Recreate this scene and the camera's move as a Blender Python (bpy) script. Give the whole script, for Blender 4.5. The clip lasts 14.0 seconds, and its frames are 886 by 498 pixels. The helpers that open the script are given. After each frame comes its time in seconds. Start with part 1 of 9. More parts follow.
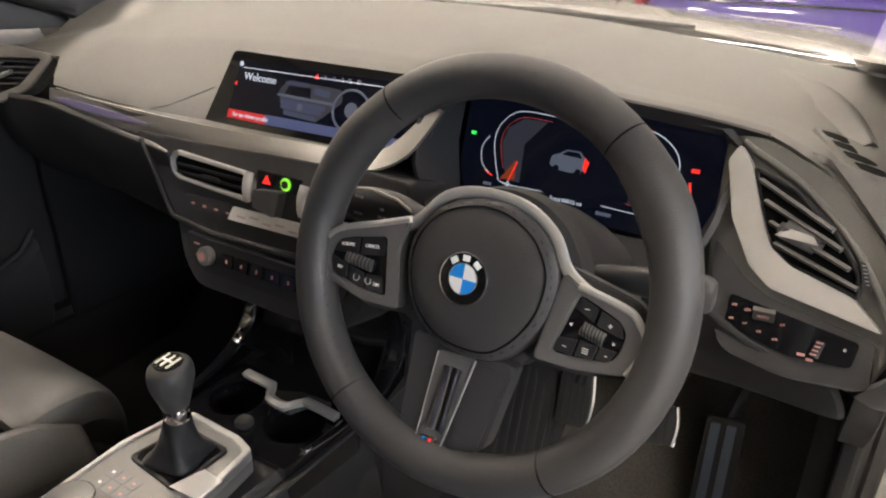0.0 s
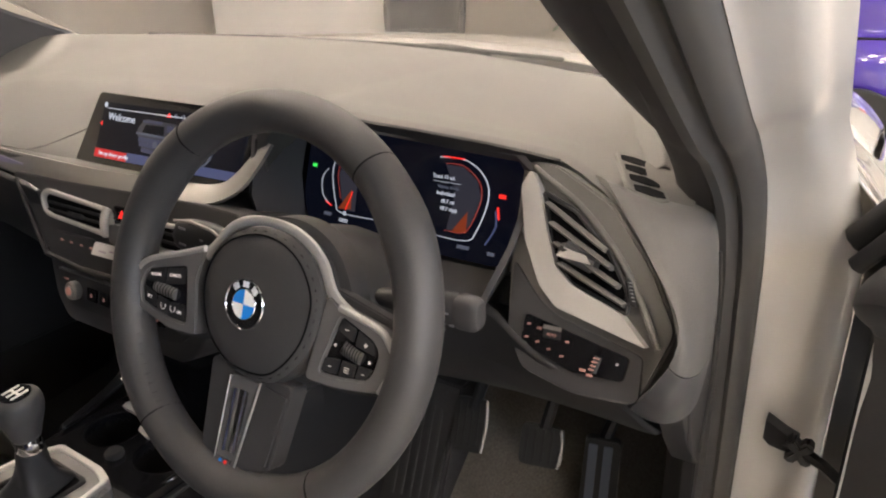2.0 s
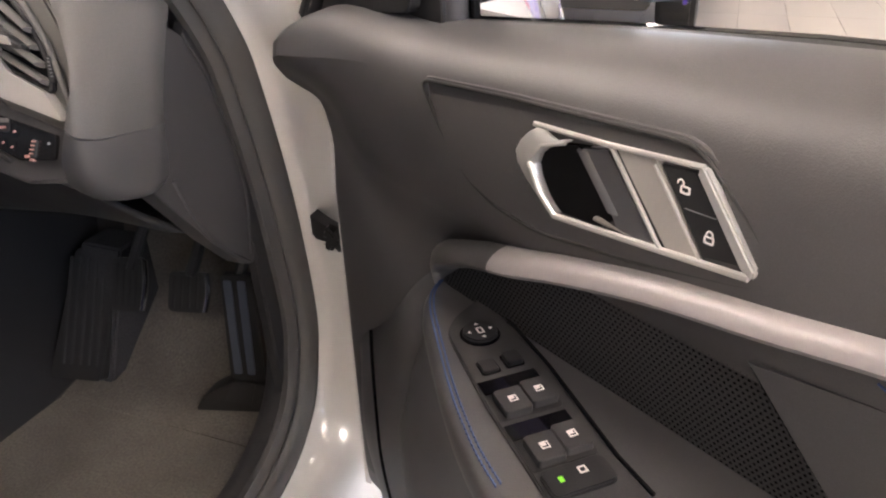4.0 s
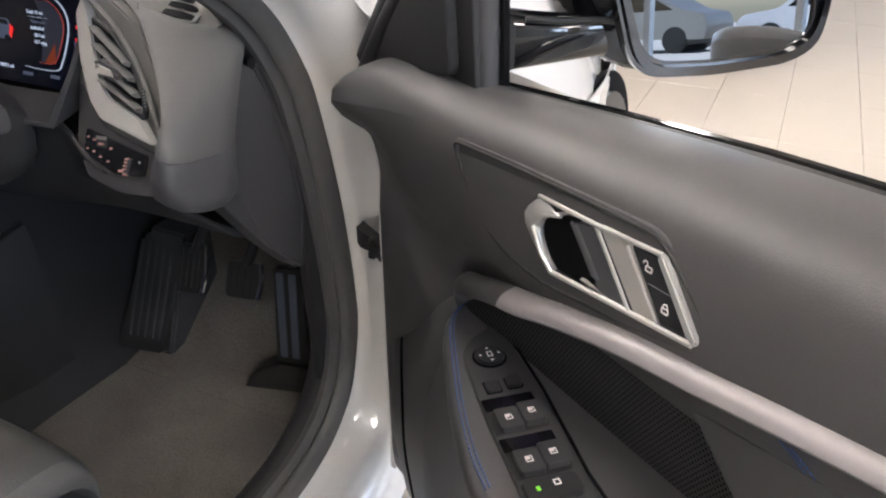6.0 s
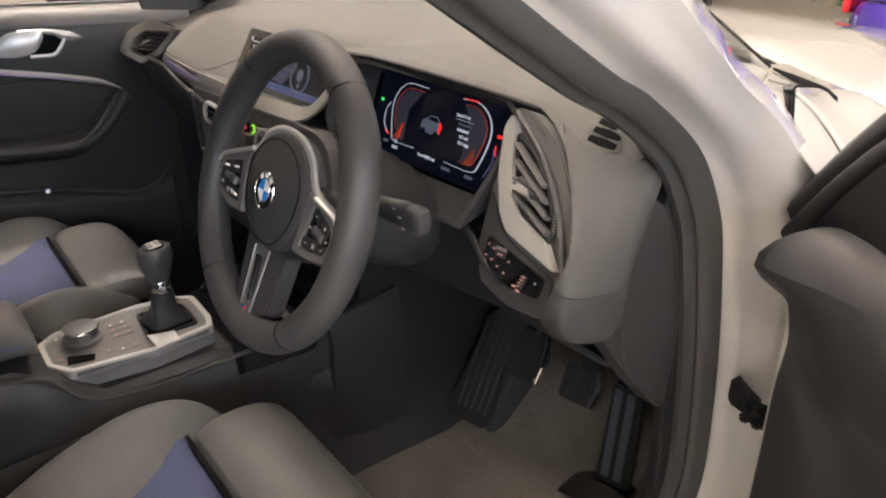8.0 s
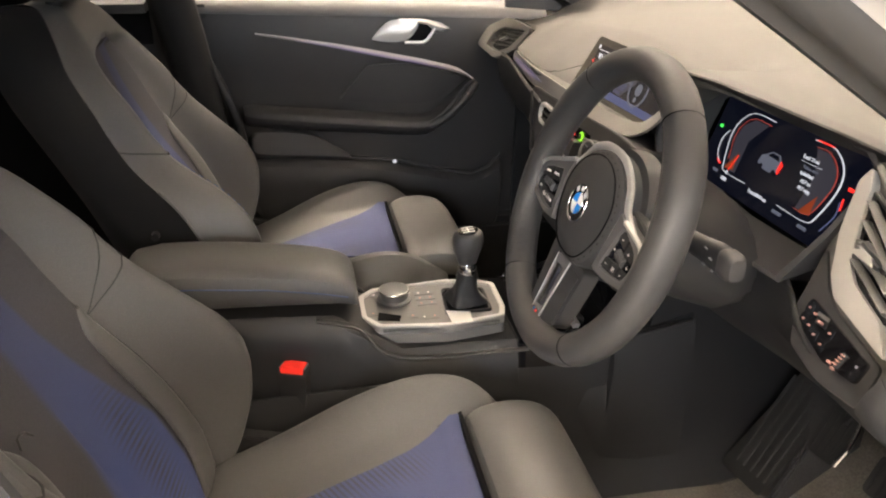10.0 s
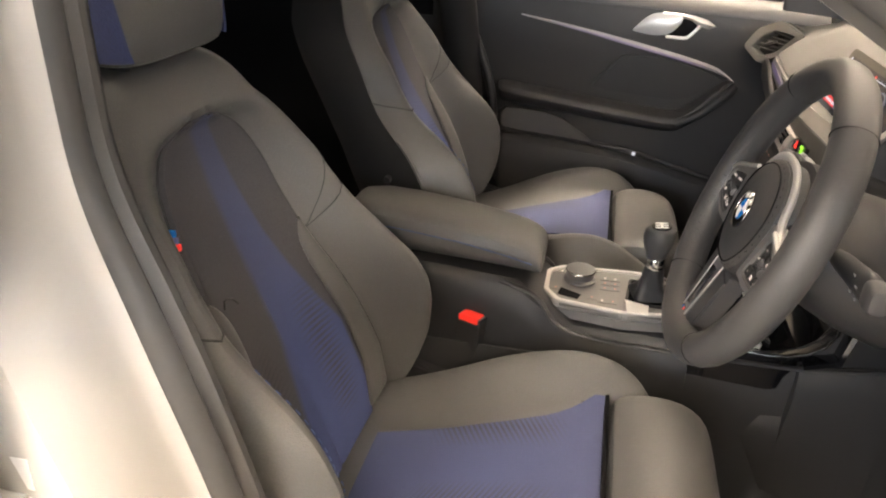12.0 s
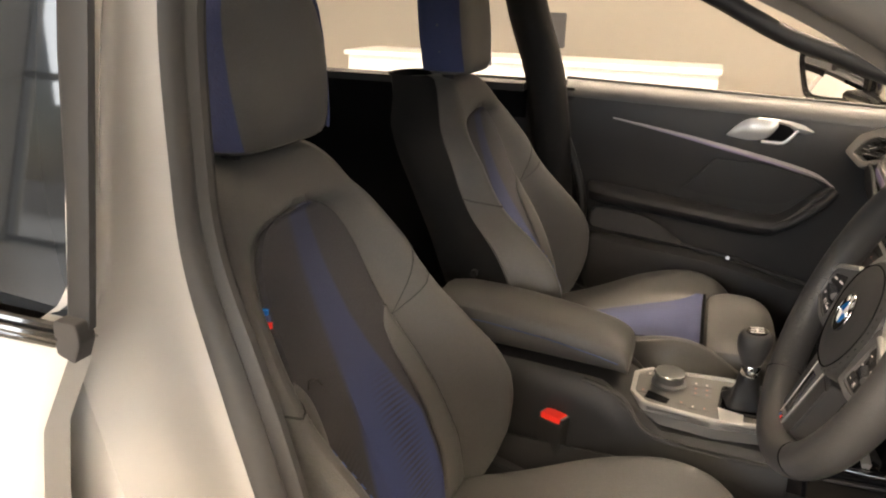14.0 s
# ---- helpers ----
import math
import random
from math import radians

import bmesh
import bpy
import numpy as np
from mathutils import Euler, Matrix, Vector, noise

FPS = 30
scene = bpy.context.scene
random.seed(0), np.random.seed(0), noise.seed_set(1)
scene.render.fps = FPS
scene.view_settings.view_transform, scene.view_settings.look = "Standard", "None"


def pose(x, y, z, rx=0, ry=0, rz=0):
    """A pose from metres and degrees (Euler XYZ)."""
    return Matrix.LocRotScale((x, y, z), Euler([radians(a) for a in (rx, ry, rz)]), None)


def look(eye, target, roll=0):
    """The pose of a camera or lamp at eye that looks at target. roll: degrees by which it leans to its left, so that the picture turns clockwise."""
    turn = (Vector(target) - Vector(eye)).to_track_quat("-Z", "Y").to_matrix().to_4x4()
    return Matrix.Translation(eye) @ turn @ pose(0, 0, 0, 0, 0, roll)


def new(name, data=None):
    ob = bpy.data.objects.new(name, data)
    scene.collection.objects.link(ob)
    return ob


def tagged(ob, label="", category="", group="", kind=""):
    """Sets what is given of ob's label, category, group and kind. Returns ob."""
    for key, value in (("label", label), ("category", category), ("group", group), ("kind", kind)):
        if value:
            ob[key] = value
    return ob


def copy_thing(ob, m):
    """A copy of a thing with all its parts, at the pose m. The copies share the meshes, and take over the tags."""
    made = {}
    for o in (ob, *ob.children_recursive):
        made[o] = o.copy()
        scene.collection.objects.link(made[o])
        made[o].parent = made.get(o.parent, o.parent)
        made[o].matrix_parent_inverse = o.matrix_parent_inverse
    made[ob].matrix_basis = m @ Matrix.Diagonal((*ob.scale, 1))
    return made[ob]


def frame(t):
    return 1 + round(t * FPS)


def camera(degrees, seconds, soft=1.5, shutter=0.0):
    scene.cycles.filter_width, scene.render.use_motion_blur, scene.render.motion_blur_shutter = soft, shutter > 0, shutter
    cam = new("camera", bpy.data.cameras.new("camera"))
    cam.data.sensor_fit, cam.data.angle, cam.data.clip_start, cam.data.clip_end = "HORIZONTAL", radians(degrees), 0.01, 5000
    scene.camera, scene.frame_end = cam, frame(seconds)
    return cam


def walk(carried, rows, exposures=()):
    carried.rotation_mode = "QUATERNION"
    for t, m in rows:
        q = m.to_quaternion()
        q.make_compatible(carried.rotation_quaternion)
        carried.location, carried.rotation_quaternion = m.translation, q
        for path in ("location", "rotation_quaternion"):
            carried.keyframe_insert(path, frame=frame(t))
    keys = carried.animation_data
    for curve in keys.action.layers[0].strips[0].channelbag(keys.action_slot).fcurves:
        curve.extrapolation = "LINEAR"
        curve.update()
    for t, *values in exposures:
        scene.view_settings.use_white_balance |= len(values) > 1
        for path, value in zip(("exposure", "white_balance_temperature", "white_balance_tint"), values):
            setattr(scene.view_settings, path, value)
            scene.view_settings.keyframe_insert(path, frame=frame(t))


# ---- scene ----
cam = camera(62.9, 14.0, 2.1)
PATH = [
    (0, (0.63, -0.446, 1.107), (-0.336, 1.087, 0.261), 0.5),
    (0.5, (0.603, -0.431, 1.081), (-0.373, 1.128, 0.295), 0.3),
    (1, (0.614, -0.433, 1.084), (-0.363, 1.135, 0.319), 0.1),
    (1.5, (0.693, -0.428, 1.114), (-0.281, 1.141, 0.346), -0.4),
    (2, (0.8, -0.371, 1.111), (-0.189, 1.191, 0.349), -0.9),
    (2.3, (0.888, -0.321, 1.104), (-0.085, 1.244, 0.326), -1.0),
    (2.5, (0.945, -0.287, 1.101), (-0.004, 1.278, 0.294), -0.5),
    (3, (1.062, -0.256, 1.058), (0.191, 1.336, 0.218), -1.0),
    (3.5, (1.122, -0.243, 1.005), (0.407, 1.391, 0.099), -1.3),
    (3.7, (1.139, -0.252, 0.99), (0.493, 1.395, 0.056), -1.7),
    (5.8, (1.211, -0.329, 1.059), (0.539, 1.255, 0.04), -0.1),
    (6, (1.202, -0.317, 1.071), (0.451, 1.243, 0.071), -0.0),
    (6.5, (1.185, -0.287, 1.084), (0.235, 1.198, 0.14), -0.1),
    (7, (1.146, -0.297, 1.099), (0.017, 1.088, 0.2), -0.3),
    (7.5, (1.095, -0.299, 1.116), (-0.197, 0.952, 0.242), -0.4),
    (8, (1.089, -0.307, 1.122), (-0.346, 0.798, 0.273), -0.3),
    (8.5, (1.077, -0.303, 1.119), (-0.476, 0.637, 0.281), 0.1),
    (9, (1.08, -0.32, 1.122), (-0.576, 0.438, 0.296), 0.6),
    (9.2, (1.079, -0.325, 1.128), (-0.609, 0.354, 0.296), 0.4),
    (11.3, (1.111, -0.205, 1.149), (-0.663, -0.339, 0.234), 2.3),
    (11.5, (1.128, -0.193, 1.152), (-0.634, -0.393, 0.227), 2.4),
    (12, (1.161, -0.172, 1.149), (-0.587, -0.54, 0.249), 2.3),
    (12.5, (1.172, -0.164, 1.147), (-0.586, -0.681, 0.346), 2.1),
    (13, (1.173, -0.161, 1.144), (-0.598, -0.764, 0.437), 2.0),
    (13.5, (1.171, -0.163, 1.142), (-0.607, -0.8, 0.483), 1.9),
    (13.6, (1.175, -0.161, 1.141), (-0.605, -0.805, 0.493), 1.7),
    (14, (1.172, -0.165, 1.14), (-0.609, -0.801, 0.487), 1.7),
]
EXPOSURES = [(0, 0.24, 6300, 11), (1.5, 0.26, 6400, 11), (2, 0.22, 6450, 14), (2.4, 0.17, 6450, 16), (3, 0.05, 6400, 19), (3.5, 0.18, 6300, 19), (6, -0.08, 5700, 12), (7, 0.0, 5950, 14), (7.5, 0.05, 6250, 14), (8, 0.06, 6300, 14), (9, 0.36, 6600, 13), (11.5, 0.72, 7000, 13),
             (12, 0.68, 6950, 13), (12.5, 0.62, 6900, 12), (13, 0.5, 6750, 10), (13.4, 0.22, 7450, 13), (14, 0.22, 7450, 13)]
walk(cam, [(t, look(eye, target, roll)) for t, eye, target, roll in PATH], EXPOSURES)

# ---- world and light ----
world = bpy.data.worlds.new("daylight")
scene.world = world
world.use_nodes = True
sky = world.node_tree.nodes.new("ShaderNodeTexSky")
sky.sky_type, sky.sun_disc, sky.sun_elevation, sky.sun_rotation = "NISHITA", False, radians(35), radians(200)
back = world.node_tree.nodes["Background"]
back.inputs["Strength"].default_value = 0.15
world.node_tree.links.new(sky.outputs[0], back.inputs["Color"])

sun = new("sun", bpy.data.lights.new("sun", "SUN"))
sun.data.energy, sun.data.angle, sun.data.color = 5.0, radians(0.5), (1, 0.95, 0.88)
sun.matrix_basis = look((0, -10, 12), (0, -16, 0))


def window_light(name, x, y, z, rx, rz, sx, sy, watts, colour):
    lamp = new(name, bpy.data.lights.new(name, "AREA"))
    lamp.data.shape, lamp.data.size, lamp.data.size_y = "RECTANGLE", sx, sy
    lamp.data.energy, lamp.data.color = watts, colour
    lamp.matrix_basis = pose(x, y, z, rx, 0, rz)


# ---- materials ----
def mat(name, colour, rough=0.5, metal=0.0, grain=0.0, grain_scale=600.0, bump=0.0, stain=0.08, coat=0.0, spec=0.5, stretch=None, glow=None, glow_strength=1.0, cell=False, sheen=0.0, vary=0.12):
    m = bpy.data.materials.new(name)
    m.use_nodes = True
    nt, b = m.node_tree, m.node_tree.nodes["Principled BSDF"]
    b.inputs["Base Color"].default_value = (*colour, 1)
    b.inputs["Roughness"].default_value, b.inputs["Metallic"].default_value = rough, metal
    b.inputs["Specular IOR Level"].default_value, b.inputs["Coat Weight"].default_value = spec, coat
    b.inputs["Coat Roughness"].default_value, b.inputs["Sheen Weight"].default_value = 0.03, sheen
    if glow:
        b.inputs["Emission Color"].default_value, b.inputs["Emission Strength"].default_value = (*glow, 1), glow_strength
    tc = nt.nodes.new("ShaderNodeTexCoord")
    mp = nt.nodes.new("ShaderNodeMapping")
    nt.links.new(tc.outputs["Object"], mp.inputs["Vector"])
    if stretch:
        mp.inputs["Scale"].default_value = stretch
    big = nt.nodes.new("ShaderNodeTexNoise")
    big.inputs["Scale"].default_value, big.inputs["Detail"].default_value = 9.0, 5.0
    nt.links.new(mp.outputs[0], big.inputs["Vector"])
    fine = nt.nodes.new("ShaderNodeTexVoronoi" if cell else "ShaderNodeTexNoise")
    fine.inputs["Scale"].default_value = grain_scale
    nt.links.new(mp.outputs[0], fine.inputs["Vector"])
    ramp = nt.nodes.new("ShaderNodeMapRange")
    ramp.inputs["To Min"].default_value, ramp.inputs["To Max"].default_value = 1 - stain, 1 + stain
    nt.links.new(big.outputs[0], ramp.inputs["Value"])
    gr = nt.nodes.new("ShaderNodeMapRange")
    gr.inputs["To Min"].default_value, gr.inputs["To Max"].default_value = 1 - grain, 1 + grain
    nt.links.new(fine.outputs[0], gr.inputs["Value"])
    mul = nt.nodes.new("ShaderNodeMath")
    mul.operation = "MULTIPLY"
    nt.links.new(ramp.outputs[0], mul.inputs[0]), nt.links.new(gr.outputs[0], mul.inputs[1])
    tint = nt.nodes.new("ShaderNodeVectorMath")
    tint.operation = "SCALE"
    tint.inputs[0].default_value = colour
    nt.links.new(mul.outputs[0], tint.inputs["Scale"])
    nt.links.new(tint.outputs[0], b.inputs["Base Color"])
    rr = nt.nodes.new("ShaderNodeMapRange")
    rr.inputs["To Min"].default_value, rr.inputs["To Max"].default_value = rough * (1 - vary), min(1, rough * (1 + vary))
    nt.links.new(big.outputs[0], rr.inputs["Value"])
    nt.links.new(rr.outputs[0], b.inputs["Roughness"])
    if bump:
        bp = nt.nodes.new("ShaderNodeBump")
        bp.inputs["Strength"].default_value, bp.inputs["Distance"].default_value = bump, 0.0006
        nt.links.new(fine.outputs[0], bp.inputs["Height"])
        nt.links.new(bp.outputs[0], b.inputs["Normal"])
    return m


# Dash grey kept lighter than LOWER, for the overhead light it gets.
SOFT = mat("soft_grey_plastic", (0.089, 0.0860, 0.0795), 0.66, bump=0.25, grain=0.10, grain_scale=900, cell=True, spec=0.35)
# Dash top's plastic again, darkened for the end that gets less light.
ENDGREY = mat("darkened_dash_plastic", (0.078, 0.0755, 0.072), 0.62, bump=0.25, grain=0.10, grain_scale=900, cell=True, spec=0.35)
LOWER = mat("dark_grey_plastic", (0.036, 0.035, 0.036), 0.55, bump=0.15, grain=0.10, grain_scale=1100, cell=True, spec=0.35)
# One door plastic, split lighter and darker for the light each side gets.
DOORTRIM = mat("lighter_lining_copy", (0.057, 0.0555, 0.0565), 0.48, bump=0.12, grain=0.10, grain_scale=1100, cell=True)
FARTRIM = mat("darker_lining_copy", (0.027, 0.0262, 0.0265), 0.5, bump=0.15, grain=0.10, grain_scale=1000, cell=True, spec=0.35)
BLACK = mat("black_plastic", (0.018, 0.018, 0.019), 0.5, bump=0.15, grain=0.1, grain_scale=900, spec=0.35)
PIANO = mat("piano_black", (0.006, 0.006, 0.007), 0.08, coat=0.6)
# Near-black; on flat plates it stands in for the shade inside openings.
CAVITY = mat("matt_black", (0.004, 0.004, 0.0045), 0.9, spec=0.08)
SILVER = mat("satin_silver", (0.30, 0.288, 0.27), 0.38, metal=0.75, grain=0.05, grain_scale=400, stretch=(0.2, 1, 6))
SPOKE = mat("brushed_spoke_metal", (0.21, 0.205, 0.205), 0.34, metal=0.6, grain=0.05, grain_scale=500)
BEZEL = mat("satin_silver_paint", (0.42, 0.405, 0.38), 0.36, metal=0.3, grain=0.03, grain_scale=500)
SATIN = mat("bright_satin_metal", (0.62, 0.61, 0.59), 0.36, metal=0.7, stain=0.04)
CHROME = mat("chrome", (0.78, 0.78, 0.78), 0.12, metal=1.0, stain=0.03)
DARKMETAL = mat("dark_satin_metal", (0.22, 0.22, 0.225), 0.35, metal=0.85)
LEATHER = mat("black_leather", (0.077, 0.0755, 0.0725), 0.43, bump=0.3, grain=0.12, grain_scale=520, cell=True, spec=0.5)
WHEELHIDE = mat("smooth_black_leather", (0.042, 0.041, 0.041), 0.48, bump=0.2, grain=0.10, grain_scale=900, cell=True, spec=0.4)
SEAM = mat("dark_seam", (0.015, 0.0148, 0.0145), 0.6)
SHELL = mat("black_seat_shell", (0.011, 0.0105, 0.0105), 0.75, bump=0.2, grain=0.15, grain_scale=700, spec=0.2)
BLUE = mat("navy_blue_cloth", (0.020, 0.028, 0.082), 0.85, bump=0.6, grain=0.3, grain_scale=420, sheen=0.1)
CARPET = mat("dark_carpet", (0.034, 0.033, 0.034), 0.95, bump=1.0, grain=0.5, grain_scale=260, stain=0.4)
MAT = mat("grey_floor_mat", (0.112, 0.102, 0.088), 0.95, bump=1.0, grain=0.5, grain_scale=260, stain=0.55)
RUBBER = mat("black_rubber", (0.014, 0.014, 0.014), 0.42, stain=0.1)
SEALING = mat("grey_door_rubber", (0.060, 0.058, 0.056), 0.5, stain=0.12)
PAINT = mat("white_car_paint", (0.53, 0.517, 0.495), 0.22, coat=1.0, stain=0.01)
PURPLE = mat("purple_car_paint", (0.046, 0.025, 0.235), 0.15, coat=1.0, stain=0.02)
STITCH = mat("blue_thread", (0.045, 0.08, 0.20), 0.7)
GREYSTITCH = mat("grey_thread", (0.22, 0.22, 0.23), 0.7)
# Red plastic with a small glow added; button and stripes are no lamps.
RED = mat("glowing_red_plastic", (0.75, 0.03, 0.02), 0.35, glow=(1, 0.05, 0.03), glow_strength=0.25)
BADGEBLUE = mat("badge_blue", (0.02, 0.25, 0.75), 0.2, coat=0.5)
WHITE = mat("white_enamel", (0.8, 0.8, 0.8), 0.3)
PAPER = mat("white_label", (0.75, 0.72, 0.68), 0.6)
# White print with a faint glow added to its colour.
MARK = mat("white_print_with_glow", (0.7, 0.66, 0.63), 0.5, glow=(1.0, 0.85, 0.8), glow_strength=0.12)
MARKRED = mat("lit_red_marking", (0.40, 0.22, 0.19), 0.5, glow=(1.0, 0.35, 0.25), glow_strength=0.08)
SCREEN = mat("screen_dark", (0.003, 0.003, 0.004), 0.12, glow=(0.0015, 0.002, 0.005), glow_strength=1.0, spec=0.25)
STRIPMETAL = mat("satin_strip_metal", (0.285, 0.265, 0.268), 0.42, metal=0.15, grain=0.04, grain_scale=500)
LILACDIM = mat("faint_lilac_trim", (0.28, 0.265, 0.27), 0.38, metal=0.6, glow=(0.38, 0.24, 0.90), glow_strength=0.07)
LILAC = mat("lilac_lit_trim", (0.20, 0.18, 0.21), 0.40, metal=0.2, glow=(0.38, 0.24, 0.90), glow_strength=0.06)


def knitted(name, base_colour, blue, lo, hi, strength, marks, lines, slant):
    """Knit cloth with a woven-in blue field between two edges, and fine dark cross lines in a part of it."""
    m = mat(name, base_colour, 0.92, bump=0.5, grain=0.3, grain_scale=420)
    nt, b = m.node_tree, m.node_tree.nodes["Principled BSDF"]
    base = b.inputs["Base Color"].links[0].from_socket

    def node(op, a, c, d=None):
        n = nt.nodes.new("ShaderNodeMath")
        n.operation = op
        for k, v in enumerate((a, c, d)):
            if v is None:
                continue
            if isinstance(v, (int, float)):
                n.inputs[k].default_value = v
            else:
                nt.links.new(v, n.inputs[k])
        return n.outputs[0]

    def clamp(v):
        return node("MINIMUM", node("MAXIMUM", v, 0.0), 1.0)

    def curve(v, points):
        r = nt.nodes.new("ShaderNodeValToRGB")
        while len(r.color_ramp.elements) < len(points):
            r.color_ramp.elements.new(0.5)
        for e, (p, c) in zip(r.color_ramp.elements, points):
            e.position, e.color = p, (c, c, c, 1)
        nt.links.new(v, r.inputs[0])
        return r.outputs[0]

    tc = nt.nodes.new("ShaderNodeTexCoord")
    sep = nt.nodes.new("ShaderNodeSeparateXYZ")
    nt.links.new(tc.outputs["Object"], sep.inputs[0])
    along = node("ADD", sep.outputs["Z"], 0.0) if lines == "Z" else node("ADD", sep.outputs["Y"], 0.6)
    x = node("SUBTRACT", sep.outputs["X"], 0.398 - 0.2)  # 0.2 at the middle of the seat
    inside = node("MULTIPLY", clamp(node("MULTIPLY_ADD", node("SUBTRACT", x, curve(along, lo)), 160.0, 0.5)), clamp(node("MULTIPLY_ADD", node("SUBTRACT", curve(along, hi), x), 70.0, 0.5)))
    wave = node("SINE", node("MULTIPLY", node("ADD", along, node("MULTIPLY", node("ABSOLUTE", node("SUBTRACT", x, 0.2), 0.0), slant)), 780.0), 0.0)
    off = node("ABSOLUTE", node("SUBTRACT", node("ABSOLUTE", node("SUBTRACT", x, 0.2), 0.0), 0.075), 0.0)
    band = clamp(node("SUBTRACT", 1.0, node("MULTIPLY", off, 24.0)))
    dark = node("MULTIPLY", node("MULTIPLY", band, node("GREATER_THAN", wave, 0.1)), curve(along, marks))
    amount = node("MULTIPLY", inside, curve(along, strength))
    mix = nt.nodes.new("ShaderNodeMix")
    mix.data_type = "RGBA"
    nt.links.new(node("MULTIPLY", amount, node("SUBTRACT", 1.0, dark)), mix.inputs[0])
    nt.links.new(base, mix.inputs[6])
    mix.inputs[7].default_value = (*blue, 1)
    shade = nt.nodes.new("ShaderNodeVectorMath")
    shade.operation = "SCALE"
    nt.links.new(mix.outputs[2], shade.inputs[0])
    nt.links.new(node("SUBTRACT", 1.0, node("MULTIPLY", dark, 0.45)), shade.inputs["Scale"])
    nt.links.new(shade.outputs[0], b.inputs["Base Color"])
    return m


BACKKNIT = knitted("charcoal_knit_with_blue_stripe", (0.040, 0.038, 0.041), (0.034, 0.048, 0.130), ((0.38, 0.06), (0.55, 0.075), (0.60, 0.10), (0.66, 0.125), (0.72, 0.145), (0.80, 0.160), (0.88, 0.172)),
                   ((0.38, 0.27), (0.45, 0.250), (0.52, 0.230), (0.60, 0.206), (0.88, 0.210)), ((0.4, 1.0), (0.55, 1.0), (0.68, 0.62), (0.88, 0.35)), ((0.42, 0.0), (0.45, 0.7), (0.58, 0.7), (0.64, 0.0)), "Z", 0.0)
SEATKNIT = knitted("blue_knit_seat_centre", (0.050, 0.049, 0.060), (0.045, 0.060, 0.150), ((0.0, 0.0), (1.0, 0.0)), ((0.0, 1.0), (1.0, 1.0)), ((0.0, 0.85), (0.5, 0.65)), ((0.24, 0.0), (0.28, 0.7), (0.40, 0.7), (0.45, 0.0)), "Y", 0.5)


def glow(name, colour, strength):
    return mat(name, tuple(0.02 * c for c in colour), 0.4, glow=colour, glow_strength=strength, stain=0.0)


LITWHITE, LITRED, LITGREEN = glow("lit_white", (0.75, 0.8, 0.9), 0.65), glow("lit_red", (1, 0.03, 0.02), 1.0), glow("lit_green", (0.05, 1, 0.12), 0.9)
LITBLUE, LITORANGE, LITGREY = glow("lit_blue", (0.08, 0.10, 0.22), 0.6), glow("lit_orange", (0.8, 0.13, 0.04), 0.20), glow("lit_grey", (0.16, 0.18, 0.24), 0.42)
LITMENU = glow("lit_menu_red", (0.80, 0.03, 0.03), 0.6)
LITBAND, LITDIMMER = glow("lit_dull_red", (0.75, 0.10, 0.07), 0.40), glow("lit_dimmer", (0.022, 0.022, 0.030), 1.0)
LITLIME, LITDIM = glow("lit_lime", (0.35, 1.0, 0.05), 0.8), glow("lit_dim", (0.032, 0.038, 0.075), 1.0)


# ---- mesh builders ----
def V(*a):
    return Vector(a)


def axes(o, x, y):
    """A local frame at o, its x and y along the given ways."""
    x = Vector(x).normalized()
    z = x.cross(Vector(y)).normalized()
    y = z.cross(x)
    m = Matrix((x, y, z)).transposed().to_4x4()
    m.translation = o
    return m




def mesh_of(bm, m=None):
    if m is not None:
        bmesh.ops.transform(bm, matrix=m, verts=bm.verts)
    bmesh.ops.recalc_face_normals(bm, faces=bm.faces)
    me = bpy.data.meshes.new("mesh")
    bm.to_mesh(me)
    bm.free()
    for p in me.polygons:
        p.use_smooth = True
    me.set_sharp_from_angle(angle=radians(38))
    return me


def part(name, bm, material, parent=None, label="", m=None, sub=0):
    """One mesh object under a thing or a part."""
    me = bm if isinstance(bm, bpy.types.Mesh) else mesh_of(bm, m)
    me.materials.clear()
    me.materials.append(material)
    ob = new(name, me)
    if parent:
        ob.parent = parent
        bpy.context.view_layer.update()
        ob.matrix_parent_inverse = parent.matrix_world.inverted()
    if label:
        tagged(ob, label=label)
    if sub:
        s = ob.modifiers.new("smooth", "SUBSURF")
        s.levels = s.render_levels = sub
    return ob


def thing(name, at, label, category, group="", kind=""):
    ob = new(name)
    ob.empty_display_size = 0.05
    ob.matrix_basis = Matrix.Translation(at)
    bpy.context.view_layer.update()
    return tagged(ob, label, category, group, kind)


def spline(pts, n=8, closed=False):
    """A smooth line through the points."""
    pts = [Vector(p) for p in pts]
    out, k = [], len(pts)
    for i in range(k if closed else k - 1):
        p0, p1, p2, p3 = (pts[j % k] if closed else pts[min(max(j, 0), k - 1)] for j in (i - 1, i, i + 1, i + 2))
        for s in range(n):
            t = s / n
            out.append(0.5 * (2 * p1 + (p2 - p0) * t + (2 * p0 - 5 * p1 + 4 * p2 - p3) * t * t + (3 * p1 - p0 - 3 * p2 + p3) * t**3))
    return out if closed else out + [pts[-1]]


